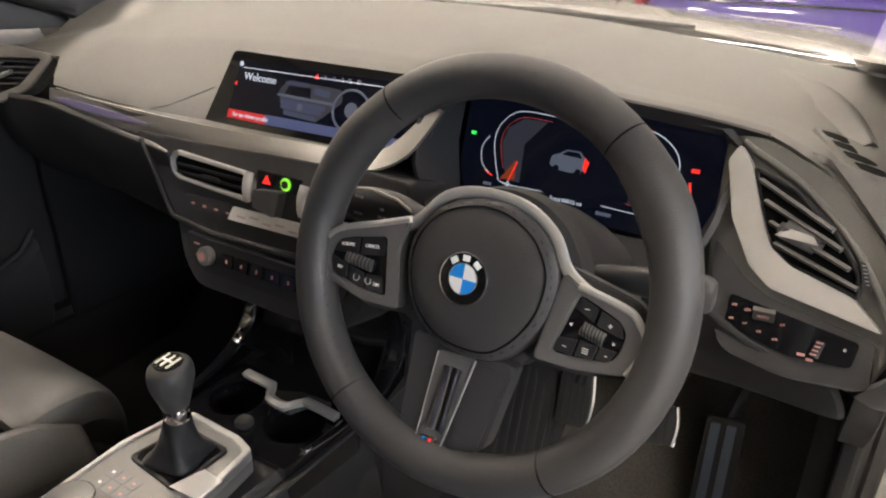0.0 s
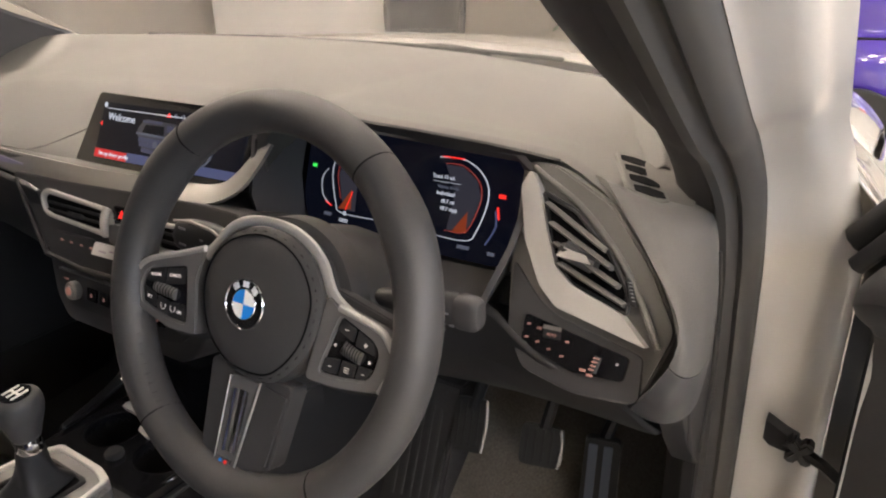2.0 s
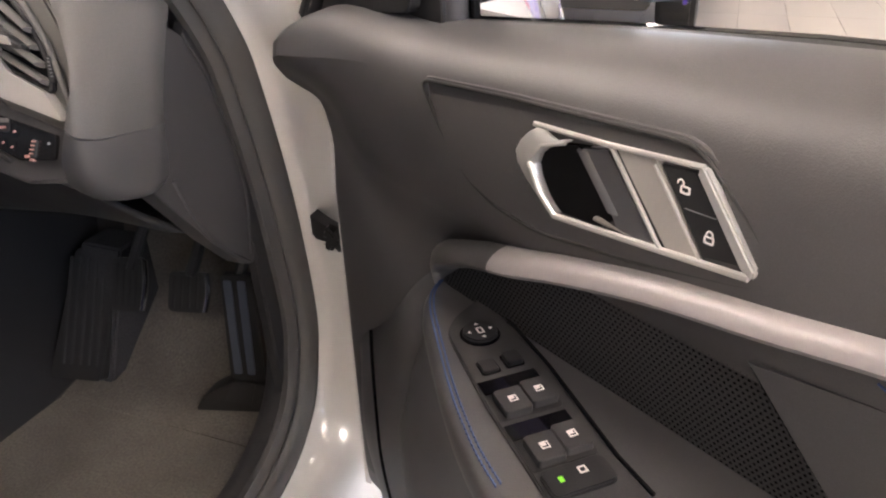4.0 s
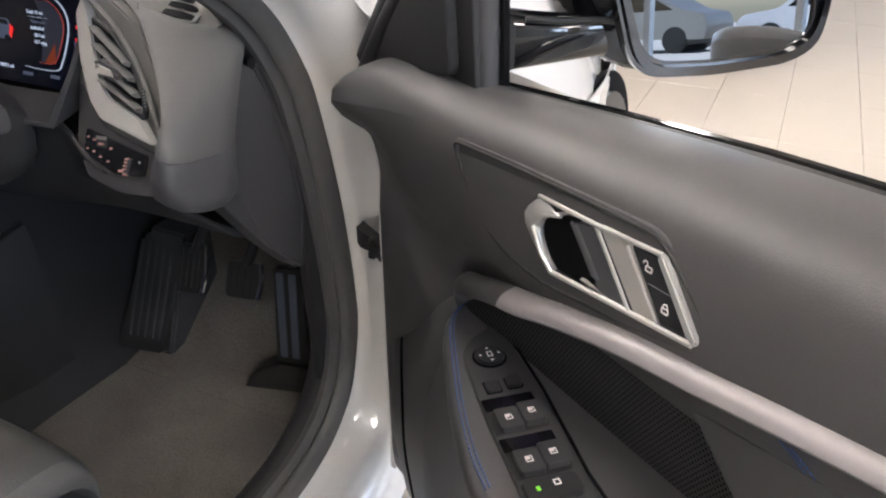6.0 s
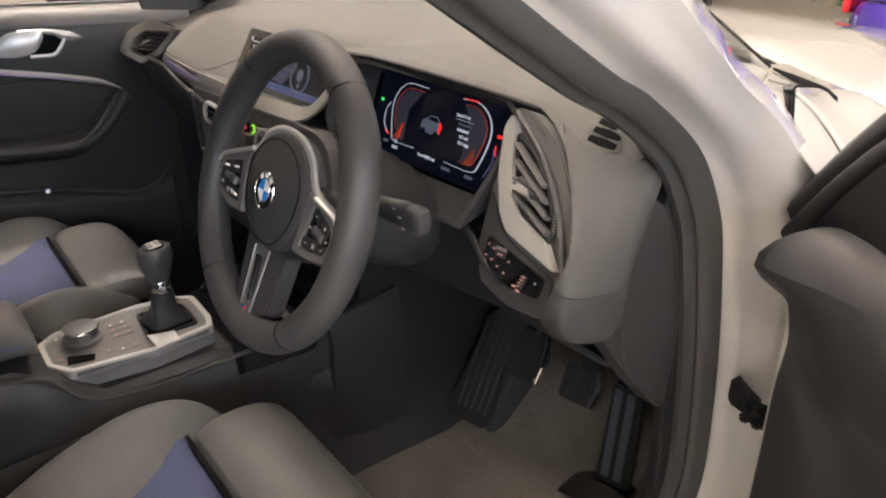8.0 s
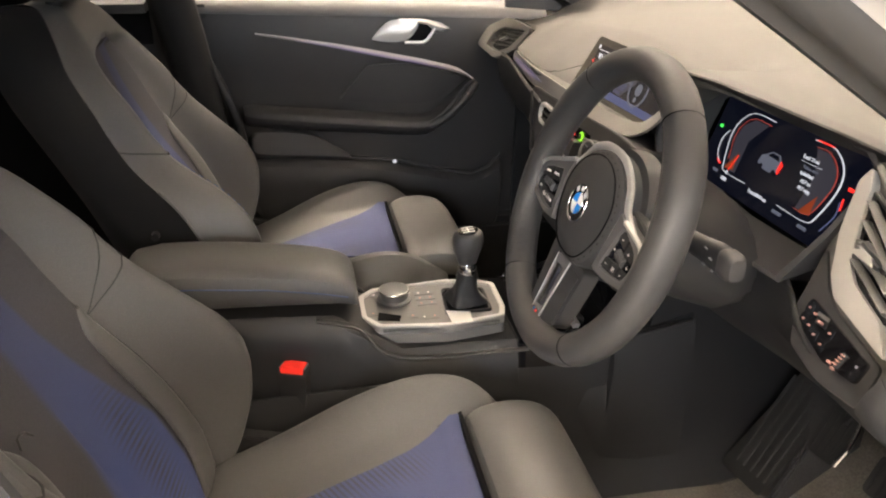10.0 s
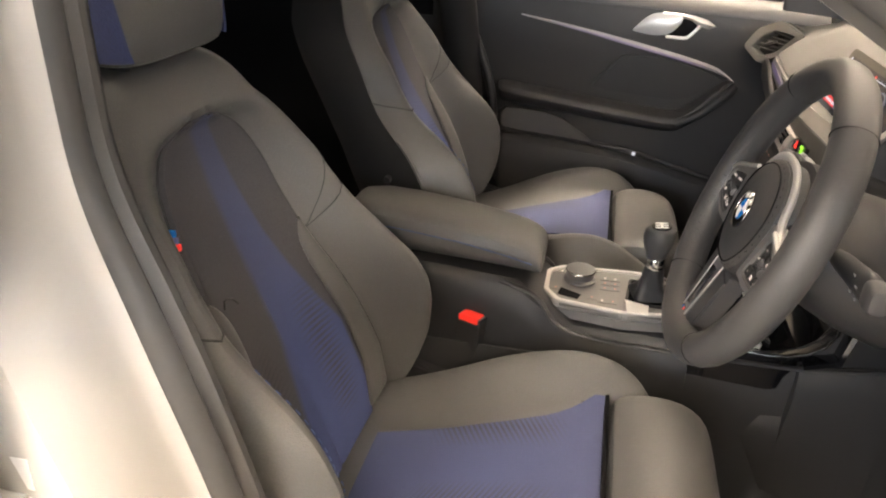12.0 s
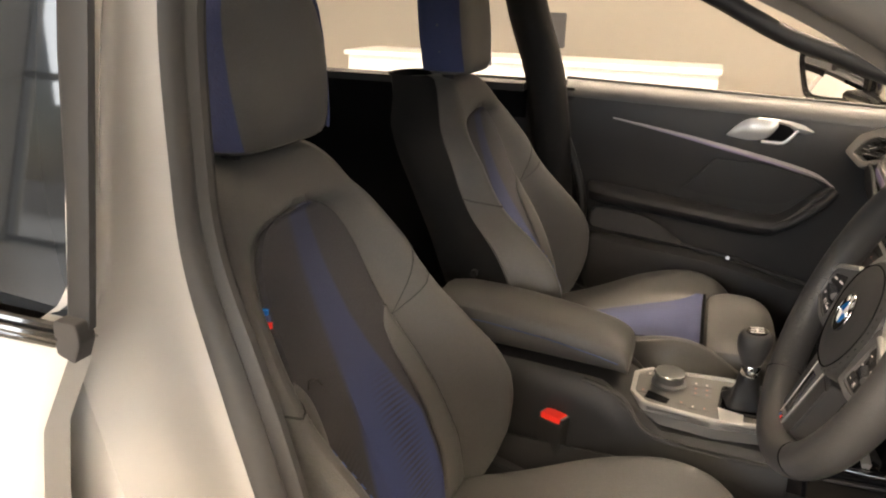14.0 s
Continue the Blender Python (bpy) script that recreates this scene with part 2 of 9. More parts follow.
def prism(poly, d0, d1, bevel=0.0, seg=2, m=None):
    """A polygon in x, y, as thick as d0 to d1 in z, with rounded edges."""
    bm = bmesh.new()
    f = bm.faces.new([bm.verts.new((p[0], p[1], d0)) for p in poly])
    top = bmesh.ops.extrude_face_region(bm, geom=[f])["geom"]
    bmesh.ops.translate(bm, vec=(0, 0, d1 - d0), verts=[g for g in top if isinstance(g, bmesh.types.BMVert)])
    bmesh.ops.recalc_face_normals(bm, faces=bm.faces)
    if bevel:
        bmesh.ops.bevel(bm, geom=list(bm.edges), offset=bevel, segments=seg, affect="EDGES", clamp_overlap=True)
    if m is not None:
        bmesh.ops.transform(bm, matrix=m, verts=bm.verts)
    return bm


def box(x0, x1, y0, y1, z0, z1, bevel=0.0, seg=2):
    return prism([(x0, y0), (x1, y0), (x1, y1), (x0, y1)], z0, z1, bevel, seg)


def rounded(poly, r, n=4):
    """The polygon with its corners rounded by about r."""
    out, k = [], len(poly)
    for i, p in enumerate(poly):
        p, a, b = Vector(p[:2]), Vector(poly[i - 1][:2]), Vector(poly[(i + 1) % k][:2])
        ra, rb = min(r, (a - p).length * 0.45), min(r, (b - p).length * 0.45)
        s, e = p + (a - p).normalized() * ra, p + (b - p).normalized() * rb
        for j in range(n + 1):
            t = j / n
            q = s * (1 - t) ** 2 + p * 2 * t * (1 - t) + e * t * t
            out.append((q.x, q.y))
    return out


def loft(rings, cap=True, closed=True):
    """A skin over rings of as many points each."""
    bm = bmesh.new()
    rows = [[bm.verts.new(p) for p in ring] for ring in rings]
    k = len(rows[0])
    for a, b in zip(rows[:-1], rows[1:]):
        for i in range(k if closed else k - 1):
            bm.faces.new((a[i], a[(i + 1) % k], b[(i + 1) % k], b[i]))
    if cap and closed:
        bm.faces.new(rows[0][::-1]), bm.faces.new(rows[-1])
    return bm


def sheet(rows, thick=0.003):
    """A skin with thickness over a grid of points."""
    bm = loft(rows, closed=False)
    bmesh.ops.recalc_face_normals(bm, faces=bm.faces)
    bmesh.ops.solidify(bm, geom=list(bm.faces), thickness=thick)
    return bm


def tube(path, r, n=10, closed=False, flat=1.0, up=None):
    """A round (or flattened) rod along the points; r may be one radius or one for each point."""
    path = [Vector(p) for p in path]
    k, rings, side = len(path), [], None
    for i, p in enumerate(path):
        a, b = (path[i - 1], path[(i + 1) % k]) if closed else (path[max(i - 1, 0)], path[min(i + 1, k - 1)])
        way = (b - a).normalized()
        if side is None:
            side = way.cross(up or (V(0, 0, 1) if abs(way.z) < 0.9 else V(0, 1, 0))).normalized()
        side = (side - way * side.dot(way)).normalized()
        over = way.cross(side)
        rad = r[i] if isinstance(r, (list, tuple)) else r
        rings.append([p + side * math.cos(a) * rad + over * math.sin(a) * rad * flat for a in (2 * math.pi * j / n for j in range(n))])
    if closed:
        rings.append(rings[0])
    bm = loft(rings, cap=not closed)
    if closed:
        bmesh.ops.remove_doubles(bm, verts=bm.verts, dist=1e-6)
    return bm


def ring(outer, inner, d0, d1, bevel=0.0, m=None):
    """A flat frame between two outlines of as many points each."""
    bm = bmesh.new()
    rows = [[bm.verts.new((p[0], p[1], d)) for p in o] for o, d in ((outer, d0), (outer, d1), (inner, d1), (inner, d0))]
    k = len(outer)
    for a, b in zip(rows, rows[1:] + rows[:1]):
        for i in range(k):
            bm.faces.new((a[i], a[(i + 1) % k], b[(i + 1) % k], b[i]))
    bmesh.ops.recalc_face_normals(bm, faces=bm.faces)
    if bevel:
        sharp = [e for e in bm.edges if len(e.link_faces) == 2 and e.calc_face_angle() > 0.6]
        bmesh.ops.bevel(bm, geom=sharp, offset=bevel, segments=2, affect="EDGES", clamp_overlap=True)
    if m is not None:
        bmesh.ops.transform(bm, matrix=m, verts=bm.verts)
    return bm


def disc(r, d0, d1, n=28, bevel=0.0, m=None, cx=0.0, cy=0.0):
    return prism([(cx + r * math.cos(2 * math.pi * i / n), cy + r * math.sin(2 * math.pi * i / n)) for i in range(n)], d0, d1, bevel, 2, m)


def join(*bms):
    out = bms[0]
    for b in bms[1:]:
        me = bpy.data.meshes.new("tmp")
        b.to_mesh(me)
        b.free()
        out.from_mesh(me)
        bpy.data.meshes.remove(me)
    return out


def lettering(text, size, m, material, parent, name="lettering", align="CENTER"):
    """Words in the built-in font, as a mesh in the frame m."""
    cu = bpy.data.curves.new("words", "FONT")
    cu.body, cu.size, cu.align_x, cu.align_y, cu.extrude, cu.resolution_u = text, size, align, "CENTER", 0.0003, 3
    tmp = bpy.data.objects.new("words", cu)
    me = bpy.data.meshes.new_from_object(tmp)
    bpy.data.objects.remove(tmp)
    me.transform(m)
    return part(name, me, material, parent)


def bars(spots, h, depth, m, material, parent, name="marking"):
    """Small printed bars: x, y, width each."""
    for x, y, w in spots:
        part(name, box(x - w / 2, x + w / 2, y - h / 2, y + h / 2, 0, depth), material, parent, m=m)


def lerp_at(table, x):
    """Straight-line lookup in rows of x and values."""
    for a, b in zip(table[:-1], table[1:]):
        if x <= b[0]:
            t = max(0.0, (x - a[0]) / (b[0] - a[0]))
            return [u + (w - u) * t for u, w in zip(a[1:], b[1:])]
    return list(table[-1][1:])


# ---- showroom ----
def plain(name, bm, material, label, category, m=None):
    return tagged(part(name, bm, material, None, m=m), label, category, kind="structure")


WALL = mat("warm_white_wall", (0.36, 0.328, 0.28), 0.8, stain=0.03)
CEIL = mat("white_ceiling", (0.8, 0.78, 0.74), 0.9, stain=0.02)
TILE = mat("cream_floor_tile", (0.44, 0.395, 0.33), 0.28, stain=0.02, grain=0.03, grain_scale=220, vary=0.02)
GROUT = mat("grey_grout", (0.30, 0.27, 0.23), 0.8)
MULLION = mat("grey_window_metal", (0.10, 0.11, 0.12), 0.5)
PAVING = mat("pale_paving", (0.40, 0.40, 0.38), 0.85, stain=0.15)
PANEL = mat("lit_ceiling_panel", (0.8, 0.78, 0.72), 0.6, glow=(1.0, 0.86, 0.70), glow_strength=70.0)
GLASS = bpy.data.materials.new("clear_glass")
GLASS.use_nodes = True
_g = GLASS.node_tree.nodes["Principled BSDF"]
_g.inputs["Transmission Weight"].default_value, _g.inputs["Roughness"].default_value, _g.inputs["IOR"].default_value = 1.0, 0.0, 1.45
MIRROR = mat("mirror", (0.85, 0.88, 0.92), 0.005, metal=1.0, stain=0.0)

X0, X1, Y0, Y1, H = -6.5, 8.0, -9.0, 7.5, 3.6
tagged(part("ground", box(-60, 60, -60, 60, -0.12, -0.02), PAVING), "pale outdoor paving round the building", "ground", kind="structure")
floor = plain("floor", box(X0, X1, Y0, Y1, -0.019, -0.004), GROUT, "cream tiled showroom floor with grey joints", "floor")
plain("ceiling", box(X0, X1, Y0, Y1, H, H + 0.1), CEIL, "white ceiling of the car showroom", "ceiling")
plain("wall_front", box(X0 - 0.15, X1 + 0.15, Y1, Y1 + 0.15, 0, H), WALL, "plain warm white wall behind the parked cars", "wall")
plain("wall_west", box(X0 - 0.15, X0, Y0, Y1, 0, H), WALL, "plain warm white side wall", "wall")
plain("wall_rear", box(X0 - 0.15, X1 + 0.15, Y0 - 0.15, Y0, 0, H), WALL, "plain warm white rear wall", "wall")

glazing = thing("window_1", (X1, 0, 0), "tall glazed showroom front with grey metal mullions", "window", kind="structure")
for i in range(12):
    y = Y0 + (Y1 - Y0) * i / 11
    part("mullion", box(X1 - 0.06, X1 + 0.06, y - 0.035, y + 0.035, 0, H, 0.004), MULLION, glazing)
for z in (0.06, 2.3, H - 0.05):
    part("transom", box(X1 - 0.05, X1 + 0.05, Y0, Y1, z - 0.045, z + 0.045, 0.004), MULLION, glazing)
for y, w in ((-5.6, 0.7), (-0.75, 2.4)):
    plain("column", box(6.6, 7.2, y, y + w, 0, H, 0.01), WALL, "square warm white column before the glazing", "column")
window_light("window_daylight", X1 + 5.0, (Y0 + Y1) / 2, 5.0, 72, 90, 28, 5.0, 7400, (0.78, 0.88, 1.0))


def parked_car(x, y, colour):
    c = thing("parked_car", (x, y, 0), "car parked outside the glazed front", "car", "cars outside")
    side = [(-2.1, 0.35), (-2.15, 0.62), (-2.0, 0.80), (-1.2, 0.92), (-0.6, 1.38), (0.7, 1.42), (1.5, 1.0), (2.05, 0.90), (2.15, 0.6), (2.1, 0.3)]
    at = axes((x, y, 0), (0, 1, 0), (0, 0, 1))
    part("body", prism(rounded(side, 0.12), -0.88, 0.88, 0.08, m=at), colour, c)
    part("window", prism(rounded([(-1.0, 0.95), (-0.52, 1.32), (0.66, 1.35), (1.3, 1.0)], 0.06), -0.885, 0.885, 0.0, m=at), PIANO, c)
    for u in (-1.35, 1.35):
        part("wheel", disc(0.33, -0.90, 0.90, 24, 0.03, at @ Matrix.Translation((u, 0.31, 0))), RUBBER, c)


for x, y, colour in ((19.0, -8.5, SILVER), (20.0, -3.9, WHITE), (18.5, 0.6, DARKMETAL), (19.5, 5.6, WHITE)):
    parked_car(x, y, colour)

# Ceiling panels out of view; rows added where cabin and seats need light.
for x, ys in ((-2.6, (-1.9,)), (-2.05, (-0.9, -0.15, 0.6, 1.35)), (-0.6, (-3.0, 2.5)), (0.3, (5.6,)), (2.7, (-3.0, -0.8)), (4.3, (-1.6, 1.6)), (5.7, (-4.4, -2.4, -0.2, 2.0))):
    for y in ys:
        lamp = thing("ceiling_light", (x, y, H), "square recessed ceiling light with a warm diffuser", "ceiling light", "ceiling lights")
        part("frame", ring(rounded([(-0.33, -0.33), (0.33, -0.33), (0.33, 0.33), (-0.33, 0.33)], 0.02), rounded([(-0.3, -0.3), (0.3, -0.3), (0.3, 0.3), (-0.3, 0.3)], 0.02), H - 0.02, H - 0.001, m=Matrix.Translation((x, y, 0))), WHITE, lamp)
        part("diffuser", box(x - 0.3, x + 0.3, y - 0.3, y + 0.3, H - 0.012, H - 0.004), PANEL, lamp)

# ---- car body ----
def smooth(a, b, x):
    t = min(1, max(0, (x - a) / (b - a)))
    return t * t * (3 - 2 * t)


car = thing("car_body", (0, 0.5, 0.2), "white painted hatchback body with an open front doorway", "car")
# the doorway's line: y, z, and how far it belongs to the sloping pillar (1) or the hinge pillar (0)
DOORWAY = [(-0.556, 0.92), (-0.561, 1.01), (-0.558, 1.13), (-0.536, 1.22), (-0.47, 1.27), (-0.36, 1.262), (-0.2, 1.198), (-0.10, 1.156), (-0.01, 1.104), (0.09, 1.043), (0.155, 1.005), (0.206, 0.979),
           (0.286, 0.92), (0.335, 0.85), (0.358, 0.787), (0.388, 0.65), (0.405, 0.50), (0.40, 0.42), (0.363, 0.33), (0.27, 0.275), (0.10, 0.262), (-0.15, 0.262), (-0.34, 0.30), (-0.43, 0.46), (-0.495, 0.69), (-0.53, 0.815)]
LINE = spline([(0, y, z) for y, z in DOORWAY], 6, closed=True)


def doorway_skin(section, lo=0, hi=None, closed=True):
    """Sweeps a section (x, outward) round the doorway; a section may depend on the place."""
    k = len(LINE)
    rows = []
    for i in range(k):
        p, way = LINE[i], (LINE[(i + 1) % k] - LINE[i - 1]).normalized()
        out = V(0, -way.z, way.y) * -1
        if out.dot(p - V(0, -0.1, 0.75)) < 0:
            out = -out
        rows.append([V(x, p.y, p.z) + out * o for x, o in (section(p) if callable(section) else section)])
    if closed:
        rows.append(rows[0])
    else:
        rows = rows[lo:hi]
    return rows


def stepped(points, n=9):
    """The same section with n points."""
    k = len(points) - 1
    out = []
    for i in range(n):
        u = i * k / (n - 1)
        a, b = points[min(k, int(u))], points[min(k, int(u) + 1)]
        out.append((a[0] + (b[0] - a[0]) * (u - int(u)), a[1] + (b[1] - a[1]) * (u - int(u))))
    return out


def body_section(p):
    """The white flange: flat on the hinge pillar, rounded over on the sloping pillar."""
    if p.y < -0.35:
        k = 0.16 * max(0.0, p.z - 0.90)
        u = smooth(0.86, 0.95, p.z)
        top = [(0.716, 0.0), (0.726, 0.010), (0.75 - 0.3 * k, 0.012), (0.80 - 0.8 * k, 0.002), (0.826 - k, -0.014), (0.836 - k, -0.002)]
        base = [(0.716, 0.0), (0.726, 0.010), (0.75, 0.013), (0.785, 0.022), (0.812, 0.045), (0.805, 0.17)]
        return stepped([(a + (c - a) * u, b + (d - b) * u) for (a, b), (c, d) in zip(base, top)])
    if p.z < 0.35:
        return stepped([(0.716, 0.0), (0.726, 0.012), (0.765, 0.02), (0.79, 0.04), (0.80, 0.075), (0.80, 0.13)])
    up = min(1.0, max(0.0, (p.z - 0.80) / 0.16))
    low = stepped([(0.716, 0.0), (0.724, 0.008), (0.78, 0.014), (0.795, 0.03), (0.80, 0.06), (0.80, 0.09)])
    f = 1 - 0.35 * smooth(0.10, 0.24, p.y)
    high = [(0.716, 0.0), (0.727, 0.011 * f), (0.742, 0.015 * f), (0.750, 0.023 * f), (0.754, 0.034 * f), (0.760, 0.042 * f), (0.766, 0.050 * f), (0.752, 0.078 * f), (0.712, 0.10 * f)]
    return [(a + (c - a) * up, b + (d - b) * up) for (a, b), (c, d) in zip(low, high)]


def doorway_part(name, section, material, label="", thick=0.004):
    bm = loft(doorway_skin(section), closed=False)
    bmesh.ops.remove_doubles(bm, verts=bm.verts, dist=1e-5)
    bmesh.ops.recalc_face_normals(bm, faces=bm.faces)
    bmesh.ops.solidify(bm, geom=list(bm.faces), thickness=thick)
    return part(name, bm, material, car, label)


doorway_part("door_frame", body_section, PAINT, "white painted door frame")
doorway_part("pillar_lining", lambda p: [(x, o * (1 - 0.6 * smooth(0.74, 1.0, p.z))) for x, o in ((0.672, -0.016), (0.674, -0.020), (0.677, -0.0215), (0.680, -0.022))] if p.y < -0.35 else [(0.640 + 0.018 * smooth(0.98, 1.06, p.z), -0.010 * smooth(0.98, 1.06, p.z)), (0.656 + 0.008 * smooth(0.98, 1.06, p.z), -0.016), (0.668, -0.021), (0.680, -0.022)], LOWER, "dark grey plastic pillar lining", 0.003)
trim_rows = [r for r, p in zip(doorway_skin(lambda p: [(x + (0.664 - x) * smooth(0.02, 0.22, p.y), o * (1 - smooth(0.02, 0.22, p.y)) - 0.017 * smooth(0.02, 0.22, p.y)) for x, o in ((0.598, 0.040), (0.604, 0.022), (0.622, 0.000), (0.648, -0.014), (0.672, -0.018))]), LINE) if -0.30 < p.y < 0.225 and p.z > 0.95]
part("inner_pillar_trim", sheet(trim_rows, 0.003), LOWER, car, "dark grey pillar trim")
part("far_pillar_lining", sheet([[V(x, y, z) for x, y, z in row] for row in (
    ((-0.66, 0.60, 0.935), (-0.69, 0.50, 0.930), (-0.71, 0.40, 0.905)), ((-0.66, 0.530, 0.975), (-0.69, 0.44, 0.965), (-0.71, 0.355, 0.920)),
    ((-0.665, 0.435, 1.010), (-0.69, 0.35, 1.000), (-0.715, 0.278, 0.979)), ((-0.66, 0.30, 1.075), (-0.685, 0.22, 1.065), (-0.715, 0.15, 1.05)), ((-0.62, 0.0, 1.23), (-0.65, -0.06, 1.22), (-0.69, -0.12, 1.20)))], 0.01), LOWER, car, "dark grey far pillar lining", sub=1)
part("far_mirror_triangle", prism([(0.40, 0.90), (0.285, 0.985), (0.20, 1.03), (0.215, 0.915)], -0.735, -0.722, 0.002, m=axes((0, 0, 0), (0, 1, 0), (0, 0, 1))), BLACK, car, "black mirror triangle")
SEAL = [(0.676, -0.022), (0.681, -0.030), (0.689, -0.030), (0.694, -0.022), (0.697, -0.019), (0.702, -0.023), (0.709, -0.021), (0.715, -0.013), (0.718, -0.003), (0.716, 0.006)]
doorway_part("door_seal", lambda p: [(x, o * (1 - 0.5 * smooth(0.74, 1.0, p.z) * (p.y < -0.35))) for x, o in SEAL], SEALING, "black rubber door seal", 0.003)

# floor pan and firewall
part("floor_pan", sheet([[V(x, y, z) for x in (-0.72, -0.3, 0.0, 0.3, 0.70)] for y, z in ((-1.6, 0.20), (-0.6, 0.18), (0.30, 0.18), (0.48, 0.20), (0.60, 0.30), (0.66, 0.55), (0.66, 0.9))], 0.01), CARPET, car, "grey carpeted floor")
part("sill_cover", prism(rounded([(0.64, 0.19), (0.70, 0.255), (0.685, 0.262), (0.66, 0.262), (0.62, 0.2)], 0.008), -0.5, 0.36, 0.0, m=axes((0, 0, 0), (1, 0, 0), (0, 0, 1)) @ Matrix.Scale(-1, 4, (0, 0, 1))), LOWER, car)
# Kick board and far sill are black to carry the footwell's shade.
part("kick_board", sheet([[V(-0.715, y, z) for y in (0.25, 0.45, 0.68)] for z in (0.19, 0.5, 0.82)], 0.01), BLACK, car)
part("far_pillar_trim", box(-0.765, -0.725, -0.80, -0.50, 0.28, 0.95, 0.02), BLACK, car)
part("far_sill", box(-0.80, -0.70, -0.62, 0.72, 0.15, 0.36, 0.02), BLACK, car)
part("rear_bench", loft([[V(x, y, z) for x, z in ((-0.62, 0.35), (-0.64, 0.8), (-0.58, 0.93), (-0.3, 0.96), (0.3, 0.96), (0.58, 0.93), (0.64, 0.8), (0.62, 0.35))] for y in (-1.42, -1.36, -1.28)]), BLACK, car, "black rear bench", sub=1)
part("rear_cushion", box(-0.62, 0.62, -1.36, -0.86, 0.26, 0.45, 0.04, 3), LEATHER, car)
part("tailgate", sheet([[V(x, y, z) for x in (-0.7, 0, 0.7)] for y, z in ((-2.0, 0.3), (-2.05, 0.8), (-1.98, 0.97))], 0.03), BLACK, car)
screen_glass = part("windscreen", sheet([[V(x * k, y - 0.20 * (x / 0.68) ** 2, z) for x in (-0.62, -0.45, -0.2, 0, 0.2, 0.45, 0.62)] for y, z, k in ((0.735, 0.945, 1.0), (0.5, 1.07, 0.99), (0.2, 1.22, 0.96), (0.0, 1.29, 0.93))], 0.004), GLASS, car, "clear laminated windscreen")
screen_glass.visible_shadow = False
# bonnet, wings and scuttle share one curved top
def body_top(x, y):
    zc = lerp_at([(0.30, 1.03), (0.50, 0.985), (0.65, 0.964), (1.0, 0.955), (1.4, 0.905), (1.7, 0.82), (1.85, 0.72)], y)[0]
    return zc - 0.045 * (x / 0.7) ** 2 - 6.0 * max(0.0, abs(x) - 0.70) ** 2 + 0.008 * math.exp(-((abs(x) - 0.52) / 0.06) ** 2) * (y > 0.7) - 0.05 * (max(0.0, abs(x) - 0.45) / 0.35) ** 2 * smooth(0.75, 1.3, y)


hood_rows = []
for i in range(14):
    row = []
    for x in (-0.79, -0.76, -0.72, -0.69, -0.60, -0.52, -0.42, -0.25, 0.0, 0.25, 0.42, 0.52, 0.60, 0.69, 0.72, 0.76, 0.79):
        y0 = 0.83 - 0.225 * (x / 0.69) ** 2 if abs(x) <= 0.69 else 0.605 + 0.6 * (abs(x) - 0.69)
        y = y0 + (1.85 - 0.12 * (x / 0.7) ** 2 - y0) * (i / 13) ** 1.3
        row.append(V(x, y, body_top(x, y) - (0.006 if i == 0 else 0)))
    hood_rows.append(row)
part("bonnet", sheet(hood_rows, 0.008), PAINT, car, "white painted bonnet with raised creases", sub=1)
